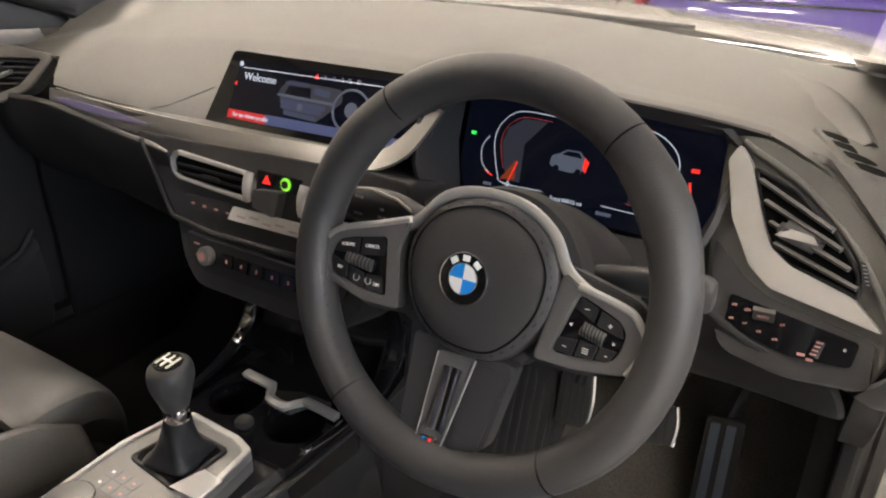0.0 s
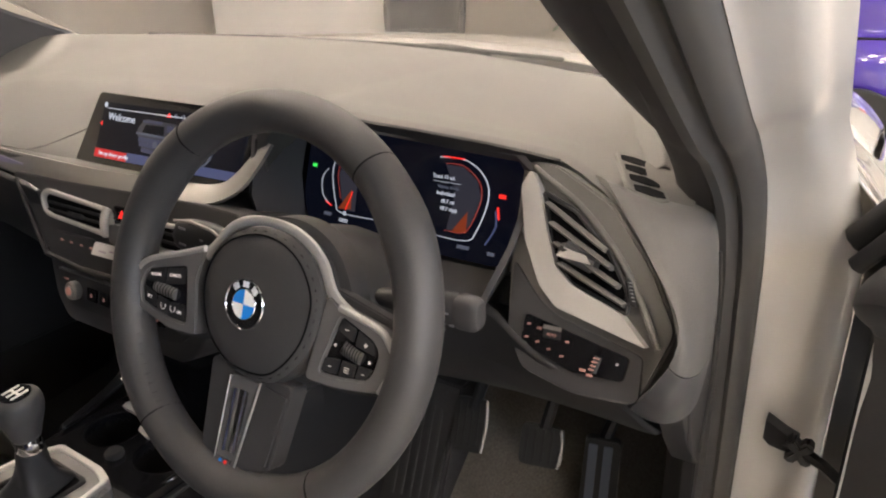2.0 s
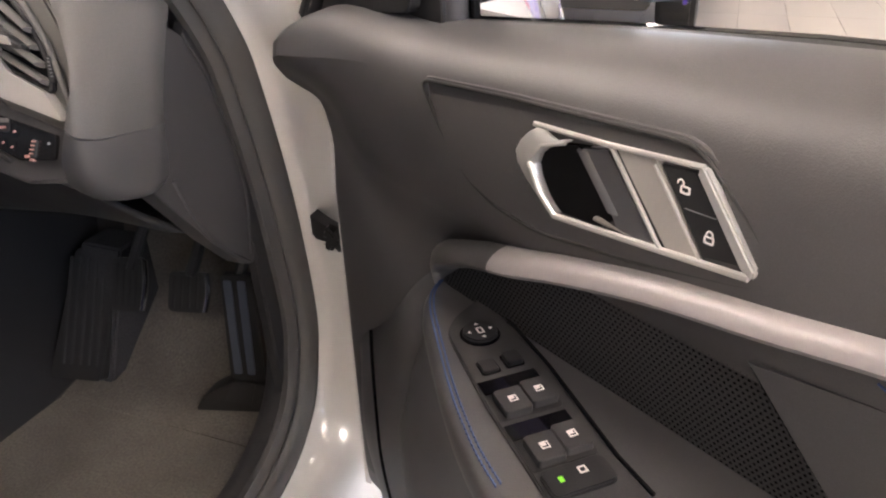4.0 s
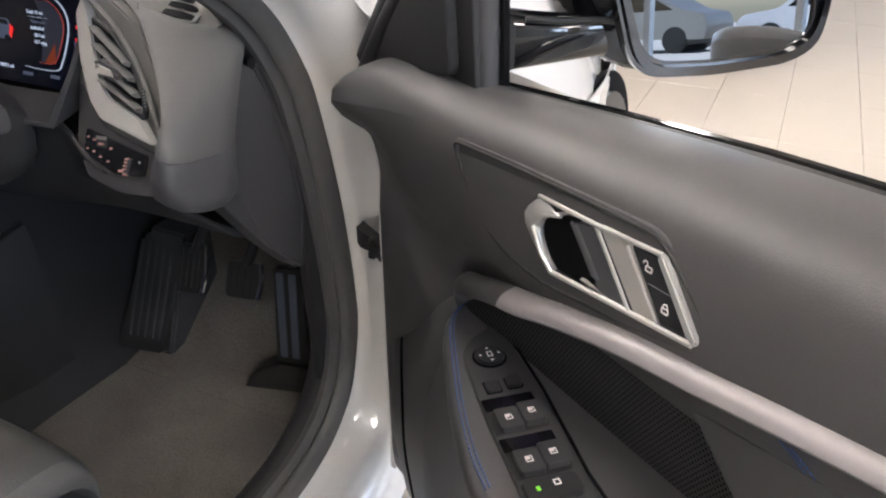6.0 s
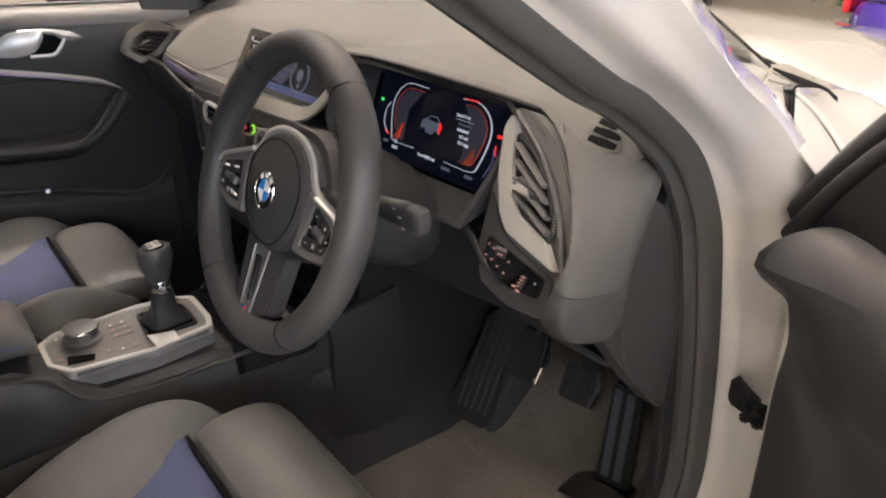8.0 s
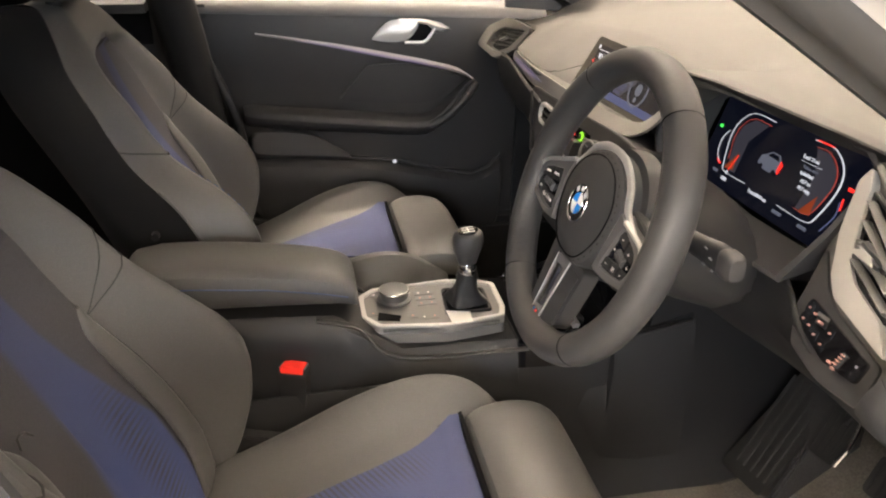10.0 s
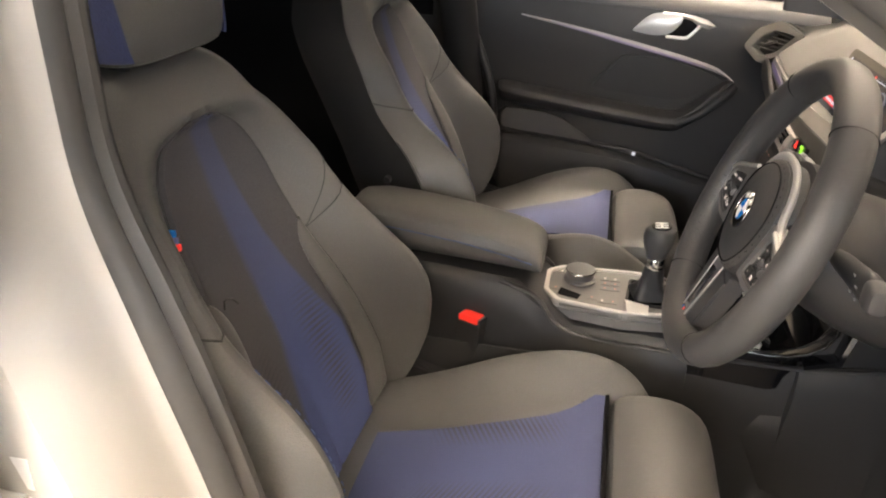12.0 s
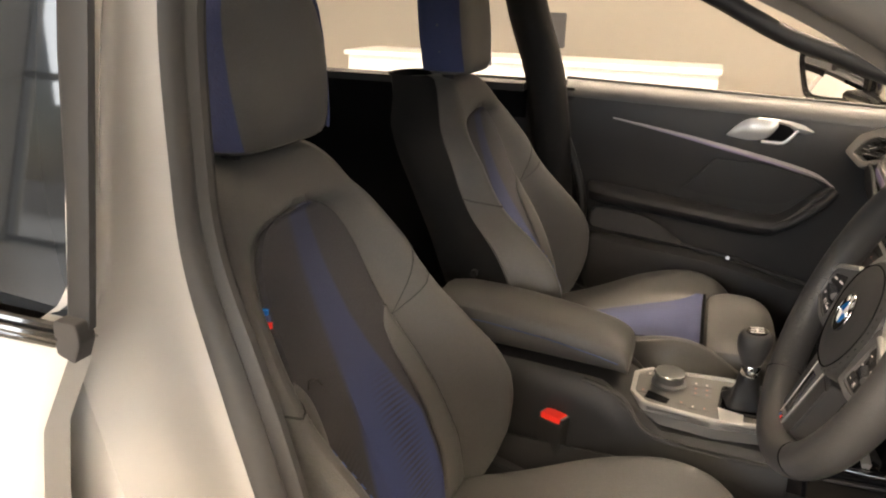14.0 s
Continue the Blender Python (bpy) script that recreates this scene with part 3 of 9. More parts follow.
for side in (1, -1):
    rows = []
    for y in (0.425, 0.43, 0.46, 0.50, 0.55, 0.60, 0.605, 0.63, 0.66, 0.70, 0.80, 0.95, 1.2, 1.5, 1.75):
        xi = lerp_at([(0.42, 0.728), (0.444, 0.717), (0.50, 0.692), (0.60, 0.702), (0.665, 0.796), (0.70, 0.795), (1.8, 0.795)], y)[0]
        row = []
        for f in (0, 0.03, 0.2, 0.4, 0.6, 0.8, 1.0):
            x = xi + (0.868 - xi) * f
            row.append(V(side * x, y, body_top(x, y) - (0.006 if f == 0 and y > 0.46 else 0)))
        z1 = row[-1].z
        k = 0.16 * smooth(1.08, 1.75, y)
        row = [V(p.x - side * k * max(0.0, abs(p.x) - 0.70) / 0.17, p.y, p.z) for p in row]
        row += [V(side * (0.888 - k), y, z1 - 0.06), V(side * (0.898 - k), y, z1 - 0.14), V(side * (0.90 - k), y, 0.67), V(side * (0.885 - k), y, 0.64)]
        rows.append(row)
    part("wing", sheet(rows, 0.004), PAINT, car, "white painted front wing", sub=1)
    part("wing_rear", sheet([[V(side * x, y, z) for x, z in ((0.898, 0.66), (0.897, 0.5), (0.885, 0.28))] for y in (0.425, 0.6, 0.73)], 0.004), PAINT, car)
    arch = part("wheel_arch", disc(0.345, -0.03, -0.012, 40, 0.004, axes((side * 0.893, 1.08, 0.31), (0, side, 0), (0, 0, 1))), CAVITY, car, "dark wheel arch")
    tyre = part("wheel", disc(0.315, -0.16, -0.004, 40, 0.02, axes((side * 0.893, 1.08, 0.318), (0, side, 0), (0, 0, 1))), RUBBER, car, "black tyre on a grey rim")
    part("rim", disc(0.215, -0.02, -0.001, 32, 0.006, axes((side * 0.893, 1.08, 0.318), (0, side, 0), (0, 0, 1))), DARKMETAL, tyre)
    # pillar foot, rear tip of the wing and the slot between them and the bonnet
    shut = [(0.29, 0.80), (0.324, 0.782), (0.444, 0.715), (0.50, 0.690), (0.60, 0.700), (0.66, 0.70)]
    foot = []
    for k in range(11):
        foot.append([])
        for q in range(8):
            x = 0.585 + (lerp_at(shut, 0.33 + 0.32 * k / 10)[0] - 0.0015 - 0.585) * q / 7
            y = 0.33 + (min(0.68, 0.834 - 0.225 * (x / 0.69) ** 2) - 0.33) * k / 10
            foot[-1].append(V(side * x, y, body_top(x, y) - 0.001))
    if side > 0:
        part("pillar_foot", sheet(foot, 0.004), PAINT, car, "white pillar foot")
    if side > 0:
        part("wing_tip", sheet([[V(side * x, y0 + (0.428 - y0) * k / 4, body_top(x, y0 + (0.428 - y0) * k / 4)) for k in range(5)] for x in (0.725, 0.74, 0.76, 0.782, 0.80, 0.82, 0.845, 0.868) for y0 in (lerp_at([(0.72, 0.4365), (0.784, 0.326), (0.80, 0.35), (0.868, 0.41)], x)[0],)], 0.004), PAINT, car, "", sub=1)
    part("shut_line", tube([V(side * x, y, body_top(x, y) + 0.0003) for y in (0.335, 0.36, 0.40, 0.444, 0.47, 0.50, 0.515) for x in (lerp_at(shut, y)[0],)], 0.0014, 6), CAVITY, car, "dark shut line")
    slot = [(0.618, 0.577, 0.001), (0.645, 0.560, 0.005), (0.675, 0.541, 0.008), (0.705, 0.523, 0.009), (0.726, 0.512, 0.006), (0.733, 0.508, 0.001)]
    # black lens laid on the paint, in place of a shaded slot
    part("bonnet_slot", sheet([[V(side * (x + w * s * 0.5), y + w * s, body_top(x, y) + 0.0025) for s in (-1, 0, 1)] for x, y, w in slot], 0.002), CAVITY, car, "flat black sheet for the dark of the bonnet slot")
part("hinge_hook", tube(spline([(0.755, 0.435, 0.880), (0.765, 0.440, 0.862), (0.780, 0.435, 0.852), (0.800, 0.430, 0.842), (0.808, 0.432, 0.825)], 4), 0.009, 8, flat=0.6), PAINT, car, "white hinge bracket")
part("scuttle", sheet([[V(x, y - 0.20 * (x / 0.68) ** 2, z - 0.03 * (x / 0.68) ** 2) for x in (-0.68, -0.45, -0.2, 0, 0.2, 0.45, 0.68)] for y, z in ((0.70, 0.938), (0.75, 0.915), (0.86, 0.918))], 0.005), SEALING, car)
wiper = [V(x, 0.725 - 0.16 * (x / 0.68) ** 2 + 0.012, 0.958 - 0.006 * x) for x in (-0.55, -0.3, 0.0, 0.2, 0.35)]
part("wiper", join(tube(wiper, 0.0035, 8), tube([V(0.02, 0.75, 0.952), V(0.10, 0.745, 0.957), V(0.20, 0.735, 0.952)], 0.006, 8)), BLACK, car)
# passenger side: far pillar, body side, roof
# Lining out of view, kept pale so it bounces light into the cabin.
LINING = mat("pale_headlining", (0.55, 0.53, 0.49), 0.9)


def roof_z(x, y):
    return lerp_at([(-1.8, 1.33), (-1.2, 1.41), (-0.6, 1.415), (-0.25, 1.36), (-0.02, 1.27)], y)[0] - 0.12 * (x / 0.72) ** 4


# Closed roof, out of view, keeps the overhead light off the seat backs.
for name, xs, ys, stuff_, words in (("roof_rail", (-0.72, -0.62, -0.50), (-0.02, -0.25, -0.6, -1.2, -1.8), LINING, "pale lined roof rail"), ("roof_rail", (0.50, 0.60, 0.70), (-0.02, -0.25, -0.6, -1.2, -1.8), LINING, "pale lined roof rail"),
                                  ("roof_header", (-0.50, -0.25, 0, 0.25, 0.50), (-0.02, -0.12, -0.22), LINING, "pale lined roof header"), ("roof_header", (-0.50, -0.25, 0, 0.25, 0.50), (-1.2, -1.5, -1.8), LINING, "pale lined roof header")):
    part(name, sheet([[V(x, y, roof_z(x, y)) for x in xs] for y in ys], 0.02), stuff_, car, words)
part("headlining", sheet([[V(x, y, roof_z(x, y)) for x in (-0.50, -0.25, 0, 0.25, 0.50)] for y in (-0.22, -0.4, -0.6, -0.9, -1.2)], 0.02), LINING, car, "unseen headlining, pale to bounce light")
part("roof_skin", sheet([[V(x, y, roof_z(x, y) + 0.030) for x in (-0.50, -0.25, 0, 0.25, 0.50)] for y in (-0.02, -0.25, -0.6, -1.2, -1.8)], 0.006), PAINT, car, "white painted roof")
far = [(-0.715, 0.42, 0.93), (-0.715, 0.30, 0.97), (-0.71, 0.09, 1.045), (-0.70, -0.03, 1.085), (-0.69, -0.25, 1.19), (-0.67, -0.5, 1.27), (-0.66, -0.9, 1.30)]
part("far_pillar", tube(spline(far, 5), 0.022, 10), BLACK, car, "dark trimmed windscreen pillar", )
part("far_belt_pillar", tube(spline([(-0.70, -0.50, 0.30), (-0.705, -0.52, 0.6), (-0.70, -0.56, 0.92), (-0.68, -0.62, 1.12), (-0.66, -0.66, 1.28)], 5), 0.05, 10), SHELL, car, "black trimmed middle pillar with its belt")
# near-black colour stands in for the shade behind the seats
part("rear_quarter", sheet([[V(x, y, z) for y in (-0.62, -0.9, -1.3, -1.6)] for x, z in ((-0.74, 0.3), (-0.76, 0.6), (-0.74, 0.93))], 0.02), CAVITY, car, "rear door lining, near-black for the shade behind the seats")
part("rear_shelf_trim", sheet([[V(x, y, z) for y in (-0.62, -0.9, -1.3, -1.6)] for x, z in ((-0.745, 0.93), (-0.72, 0.945), (-0.68, 0.94))], 0.02), LOWER, car)
part("hatch", sheet([[V(x * k, y + 0.06 * (x / 0.6) ** 2, z) for x in (-0.66, -0.4, 0, 0.4, 0.66)] for y, z, k in ((-1.80, 1.33, 0.92), (-1.92, 1.20, 0.98), (-2.05, 1.02, 1.08), (-2.10, 0.90, 1.14), (-2.10, 0.60, 1.2))], 0.02), PAINT, car, "white painted hatch", sub=1)
part("hatch_window", sheet([[V(x, y - 0.012 + 0.06 * (x / 0.6) ** 2, z) for x in (-0.55, -0.3, 0, 0.3, 0.55)] for y, z in ((-1.83, 1.305), (-1.92, 1.21), (-2.01, 1.09))], 0.004), PIANO, car, "dark rear window")
part("rear_bumper", loft([[V(x, y + 0.16 * abs(x / 0.86) ** 5, z) for y, z in ((-2.02, 0.28), (-2.14, 0.34), (-2.17, 0.50), (-2.12, 0.62), (-2.0, 0.62), (-1.98, 0.28))] for x in (-0.86, -0.7, -0.4, 0, 0.4, 0.7, 0.86)]), PAINT, car, "white rear bumper", sub=1)
part("front_bumper", loft([[V(x, y - 0.22 * abs(x / 0.78) ** 4, z) for y, z in ((1.75, 0.24), (1.90, 0.30), (1.95, 0.45), (1.92, 0.62), (1.84, 0.70), (1.75, 0.70))] for x in (-0.80, -0.62, -0.35, 0, 0.35, 0.62, 0.80)]), PAINT, car, "white front bumper", sub=1)
for s in (-0.2, 0.2):
    part("grille", prism(rounded([(-0.16, 0.50), (-0.18, 0.62), (-0.12, 0.68), (0.13, 0.68), (0.18, 0.60), (0.15, 0.50)], 0.04), 0, 0.03, 0.006, m=axes((s, 1.955, 0), (-1, 0, 0), (0, 0, 1))), PIANO, car, "black front grille")
for side in (1, -1):
    part("rear_side", sheet([[V(side * x, y, z) for x, z in ((0.84, 0.93), (0.88, 0.86), (0.89, 0.65), (0.86, 0.32))] for y in (-1.42, -1.6, -1.85, -2.04)], 0.02), PAINT, car, "white rear side panel")
    part("rear_post", sheet([[V(side * (x + 0.02 * k), y, z) for y, z, x in ((-1.45 - 0.25 * k, 0.94 + 0.36 * k, 0.83 - 0.14 * k), (-1.75 - 0.1 * k, 0.94 + 0.36 * k, 0.83 - 0.14 * k), (-2.02 + 0.17 * k, 0.94 + 0.36 * k, 0.80 - 0.14 * k))] for k in (0, 0.5, 1)], 0.02), PAINT, car, "white rear roof post")
    tyre = part("wheel", disc(0.315, -0.18, 0.012, 40, 0.02, axes((side * 0.883, -1.58, 0.318), (0, side, 0), (0, 0, 1))), RUBBER, car, "black tyre on a grey rim")
    part("rim", disc(0.225, 0.0, 0.018, 32, 0.006, axes((side * 0.883, -1.58, 0.318), (0, side, 0), (0, 0, 1))), DARKMETAL, tyre)
part("far_rear_door", sheet([[V(x, y, z) for x, z in ((-0.84, 0.93), (-0.88, 0.86), (-0.89, 0.65), (-0.86, 0.32))] for y in (-0.56, -0.9, -1.2, -1.42)], 0.02), PAINT, car, "white painted rear door skin")
part("roof_skin", sheet([[V(x, y, roof_z(x, y) + 0.030) for x in (-0.70, -0.6, -0.50)] for y in (-0.02, -0.25, -0.6, -1.2, -1.8)], 0.006), PAINT, car, "white painted roof edge")
part("roof_skin", sheet([[V(x, y, roof_z(x, y) + 0.030) for x in (0.50, 0.6, 0.70)] for y in (-0.02, -0.25, -0.6, -1.2, -1.8)], 0.006), PAINT, car, "white painted roof edge")
# middle pillar and rear door on the driver's side, outside
part("rear_door", sheet([[V(x - 0.03 * k, y + e, z) for e, k in ((0.0, 0.9), (-0.004, 0.25), (-0.014, 0.0), (-0.3, -0.3), (-0.9, -0.3))] for x, z, y in ((0.845, 0.35, -0.585), (0.868, 0.6, -0.580), (0.866, 0.786, -0.574), (0.860, 0.844, -0.570), (0.850, 0.885, -0.556), (0.842, 0.906, -0.551))], 0.02), PAINT, car, "white painted rear door skin")
for k in range(3):
    part("rear_window_moulding", tube([V(0.842 + 0.003 * (k == 1), -0.553, 0.911 + 0.006 * k), V(0.845 + 0.003 * (k == 1), -0.60, 0.9125 + 0.006 * k), V(0.85, -0.9, 0.928 + 0.006 * k), V(0.85, -1.5, 0.940 + 0.006 * k)], 0.0036, 8), PIANO, car, "black window moulding")
part("moulding_end", prism(rounded([(-0.011, -0.012), (0.004, -0.017), (0.011, 0.0), (0.009, 0.013), (-0.011, 0.013)], 0.003), -0.006, 0.008, 0.003, m=axes((0.840, -0.544, 0.918), (0, 1, 0), (0, 0, 1))), LOWER, car)
part("rear_window", sheet([[V(0.830 - 0.16 * (z - 0.93), y, z) for y in (-0.554, -1.0, -1.5)] for z in (0.925, 1.1, 1.25)], 0.004), mat("tinted_glass", (0.012, 0.014, 0.017), 0.03, stain=0.0, spec=0.35), car, "dark tinted rear window")
part("window_upright", sheet([[V(0.838 - d - 0.16 * (z - 0.93), y - 0.006 * (z > 1.0) * (y < -0.54), z) for y, d in ((-0.531, 0.004), (-0.533, 0.0), (-0.550, 0.0), (-0.556, 0.004))] for z in (0.925, 1.0, 1.1, 1.2, 1.3)], 0.004), BLACK, car, "black window upright")
striker = part("door_striker", join(box(0.775, 0.812, -0.632, -0.565, 0.700, 0.742, 0.005), box(0.806, 0.826, -0.622, -0.575, 0.690, 0.700, 0.003)), WHITE, car, "white door striker block")

# ---- dashboard ----
dash = thing("dashboard", (0, 0.3, 0.7), "grey soft-touch dashboard with silver trim", "dashboard")
LIP = [(-0.72, 0.19, 0.845), (-0.60, 0.225, 0.885), (-0.54, 0.235, 0.893), (-0.47, 0.172, 0.866), (-0.3, 0.158, 0.864), (-0.1, 0.17, 0.862), (0.1, 0.185, 0.862), (0.19, 0.195, 0.872), (0.225, 0.17, 0.945),
       (0.26, 0.16, 0.964), (0.33, 0.162, 0.969), (0.42, 0.19, 0.958), (0.5, 0.235, 0.940), (0.545, 0.255, 0.928), (0.60, 0.228, 0.908), (0.66, 0.19, 0.868), (0.70, 0.142, 0.825)]
top_rows = []
for i in range(57):
    x = -0.71 + 1.372 * i / 56
    yl, zl = lerp_at(LIP, x)
    yr, zr = 0.73 - 0.24 * (x / 0.7) ** 2, 0.957 - 0.07 * (x / 0.7) ** 2
    lift = -0.025 * x + 0.061 * (x / 0.7) ** 2
    row = []
    for s in (0, 0.02, 0.06, 0.13, 0.20, 0.235, 0.26, 0.34, 0.5, 0.7, 0.87, 0.97, 1.0):
        z = zl + (zr - zl) * (0.74 * s / 0.24 if s < 0.24 else 0.74 + 0.26 * (1 - ((1 - s) / 0.76) ** 2)) + (0.012 * math.sin(math.pi * s) if zl < 0.9 else 0.004 * math.sin(math.pi * s))
        row.append(V(x, yl + (yr - yl) * s, z - (0.004 if s == 0 else 0) - (0.014 if s == 1 else 0) + lift * smooth(0.40, 0.97, s)))
    top_rows.append(row)
part("dash_top", sheet(top_rows, 0.012), SOFT, dash, "grey soft-touch dash top")
part("cluster_hood", sheet([[V(x, y - 0.003 + 0.012 * k, z - 0.002 - h * k) for k in (0, 0.35, 0.7, 1)] for x, h in ((0.24, 0.004), (0.28, 0.009), (0.34, 0.012), (0.42, 0.014), (0.48, 0.015), (0.515, 0.013), (0.54, 0.006)) for y, z in (lerp_at(LIP, x),)], 0.003), BLACK, dash, "black hood edge over the instruments")

# fold that runs from the windscreen to the side vent, and the joint beside the display
FOLD = (((0.491, 0.529, 0.938), (0.491, 0.529, 0.938), (0.492, 0.529, 0.938)), ((0.524, 0.470, 0.930), (0.530, 0.498, 0.934), (0.545, 0.506, 0.934)), ((0.558, 0.410, 0.921), (0.569, 0.446, 0.926), (0.590, 0.452, 0.924)),
        ((0.588, 0.352, 0.916), (0.598, 0.378, 0.918), (0.614, 0.380, 0.917)), ((0.609, 0.306, 0.912), (0.619, 0.318, 0.911), (0.629, 0.318, 0.909)))
fold_rows = []
for i, (a, b, c) in enumerate(FOLD):
    a, b, c, lift = V(*a), V(*b), V(*c), (0.0, 0.004, 0.006, 0.006, 0.004)[i]
    fold_rows.append([a - V(0, 0, 0.002), a.lerp(b, 0.55) + V(0, 0, 0.0006), b + V(0, 0, lift), b.lerp(c, 0.4) + V(0, 0, lift * 0.9), c - V(0, 0, 0.002)])
part("dash_fold", sheet(fold_rows, 0.002), SOFT, dash, "raised fold in the dash top", sub=2)
part("dash_joint", tube([V(-0.214, 0.154, 0.8635), V(-0.197, 0.173, 0.8675), V(-0.173, 0.192, 0.8785), V(-0.151, 0.213, 0.8895)], 0.0007, 6), LOWER, dash, "fine joint in the dash top")

# silver strip that ends in an upright fin
STRIP_TOP = spline([(-0.475, 0.170, 0.855), (-0.40, 0.160, 0.856), (-0.25, 0.148, 0.858), (-0.16, 0.145, 0.859), (-0.05, 0.145, 0.860), (0.05, 0.151, 0.862), (0.12, 0.158, 0.863), (0.162, 0.164, 0.868), (0.184, 0.170, 0.882), (0.202, 0.177, 0.901), (0.220, 0.185, 0.921)], 5)
STRIP_LOW = spline([(-0.475, 0.166, 0.832), (-0.40, 0.158, 0.831), (-0.25, 0.145, 0.829), (-0.16, 0.139, 0.832), (-0.05, 0.135, 0.837), (0.05, 0.135, 0.841), (0.12, 0.139, 0.846), (0.168, 0.147, 0.853), (0.200, 0.157, 0.870), (0.219, 0.169, 0.895), (0.233, 0.180, 0.920)], 5)
part("silver_strip", sheet([[a + (b - a) * s + V(0, -0.0015 * math.sin(math.pi * min(1, max(0, s))), 0) for s in (-0.06, 0, 0.3, 0.7, 1, 1.03)] for a, b in zip(STRIP_TOP, STRIP_LOW)], 0.004), SILVER, dash, "satin silver trim strip")
part("lit_strip_end", sheet([[a + (b - a) * (0.42 + w * k) + V(0, -0.0026, 0) for k in (-1, 0, 1)] for (a, b), w in zip(list(zip(STRIP_TOP, STRIP_LOW))[2:13], (0.04, 0.12, 0.18, 0.2, 0.2, 0.2, 0.18, 0.15, 0.11, 0.07, 0.03))], 0.0012), LILACDIM, dash, "faint lilac light along the trim strip")
part("screen_shelf", sheet([[V(x, y0, z0), V(x, 0.205, z0 + 0.004)] for x, y0, z0 in ((-0.46, 0.168, 0.858), (-0.25, 0.145, 0.857), (0.0, 0.148, 0.857), (0.14, 0.158, 0.859), (0.19, 0.172, 0.872))], 0.006), SOFT, dash)

# lower dash on the passenger's side
low_rows = []
for x in (-0.71, -0.6, -0.48, -0.35, -0.22, -0.135):
    y, z = lerp_at([(-0.72, 0.20, 0.82), (-0.475, 0.168, 0.846), (-0.25, 0.136, 0.834), (-0.1, 0.128, 0.834)], x)
    low_rows.append([V(x, y, z), V(x, y + 0.004, z - 0.05), V(x, y + 0.03, z - 0.11), V(x, y + 0.08, z - 0.17), V(x, y + 0.20, z - 0.22), V(x, y + 0.40, z - 0.22)])
# Black puts the shade below the strip into the panel's colour.
part("glovebox_panel", sheet(low_rows, 0.012), BLACK, dash, "lower dash with the glovebox, blackened for its shade", sub=1)
# centre stack
STACK = axes((0.02, 0.111, 0.75), (1, 0, 0), (0, 0.217, 0.976))


def on_stack(x, z):
    return (x - 0.02, (z - 0.75) / 0.976)


part("stack_panel", prism(rounded([on_stack(*p) for p in ((-0.225, 0.838), (-0.10, 0.841), (0.05, 0.848), (0.16, 0.852), (0.225, 0.850), (0.19, 0.745), (0.165, 0.68), (0.14, 0.662), (-0.09, 0.662), (-0.117, 0.69), (-0.135, 0.745), (-0.165, 0.775))], 0.012), -0.08, -0.002, 0.003, m=STACK), LOWER, dash, "dark grey centre stack panel")
part("stack_edge", tube([STACK @ V(*on_stack(x, z), 0.002) for x, z in ((-0.205, 0.83), (-0.16, 0.772), (-0.135, 0.742), (-0.06, 0.735), (0.06, 0.739), (0.17, 0.744))], 0.0035, 8), BLACK, dash)


def vent_frame(poly, inner, m, parent, material=BEZEL, d=0.005):
    return part("vent_frame", ring(poly, inner, -0.004, d, 0.0012, m), material, parent)


for x0, x1, flip in ((-0.147, 0.008, 1), (0.078, 0.233, -1)):
    pts = [(-0.075, 0.012), (-0.066, 0.022), (0.066, 0.016), (0.075, 0.006), (0.073, -0.012), (0.064, -0.02), (-0.06, -0.014), (-0.071, -0.006)]
    c = ((x0 + x1) / 2, 0.806)
    o = rounded([(on_stack(*c)[0] + flip * a, on_stack(*c)[1] + b) for a, b in pts], 0.006)
    inn = rounded([(on_stack(*c)[0] + flip * a * 0.945, on_stack(*c)[1] + b * 0.74) for a, b in pts], 0.005)
    vent_frame(o, inn, STACK, dash, SATIN)
    wx = on_stack(*c)[0] + flip * 0.069
    part("vent_wheel", tube([STACK @ V(wx, on_stack(*c)[1] + q, 0.004 + 0.004 * (1 - (q / 0.017) ** 2)) for q in (-0.017, -0.011, -0.005, 0, 0.005, 0.011, 0.017)], 0.0058, 10), BEZEL, dash, "satin thumb wheel")
    # black plate stands in for the shade inside the vent
    part("vent_cavity", prism(inn, -0.003, -0.0015, m=STACK), CAVITY, dash)
    for dz in (-0.006, 0.004):
        part("vent_slat", box(on_stack(*c)[0] - 0.066, on_stack(*c)[0] + 0.066, on_stack(*c)[1] + dz - 0.0018, on_stack(*c)[1] + dz + 0.0018, -0.003, 0.001, 0.0006), BLACK, dash, m=STACK)
    part("vent_tab", box(on_stack(*c)[0] - 0.017, on_stack(*c)[0] + 0.017, on_stack(*c)[1] - 0.007, on_stack(*c)[1] - 0.001, -0.001, 0.006, 0.002), BLACK, dash, m=STACK)
cx, cy = on_stack(0.043, 0.806)
part("switch_block", box(cx - 0.034, cx + 0.034, cy + 0.004, cy + 0.022, -0.003, 0.003, 0.001), PIANO, dash, m=STACK)
part("hazard_switch", prism([(cx - 0.024, cy + 0.008), (cx - 0.010, cy + 0.008), (cx - 0.017, cy + 0.019)], 0.003, 0.0036, m=STACK), LITRED, dash)
part("start_switch", disc(0.0078, 0.003, 0.0055, 24, 0.001, STACK, cx + 0.014, cy + 0.013), LITLIME, dash)
part("start_switch_cap", disc(0.0048, 0.0055, 0.0065, 20, 0.0, STACK, cx + 0.014, cy + 0.013), BLACK, dash)
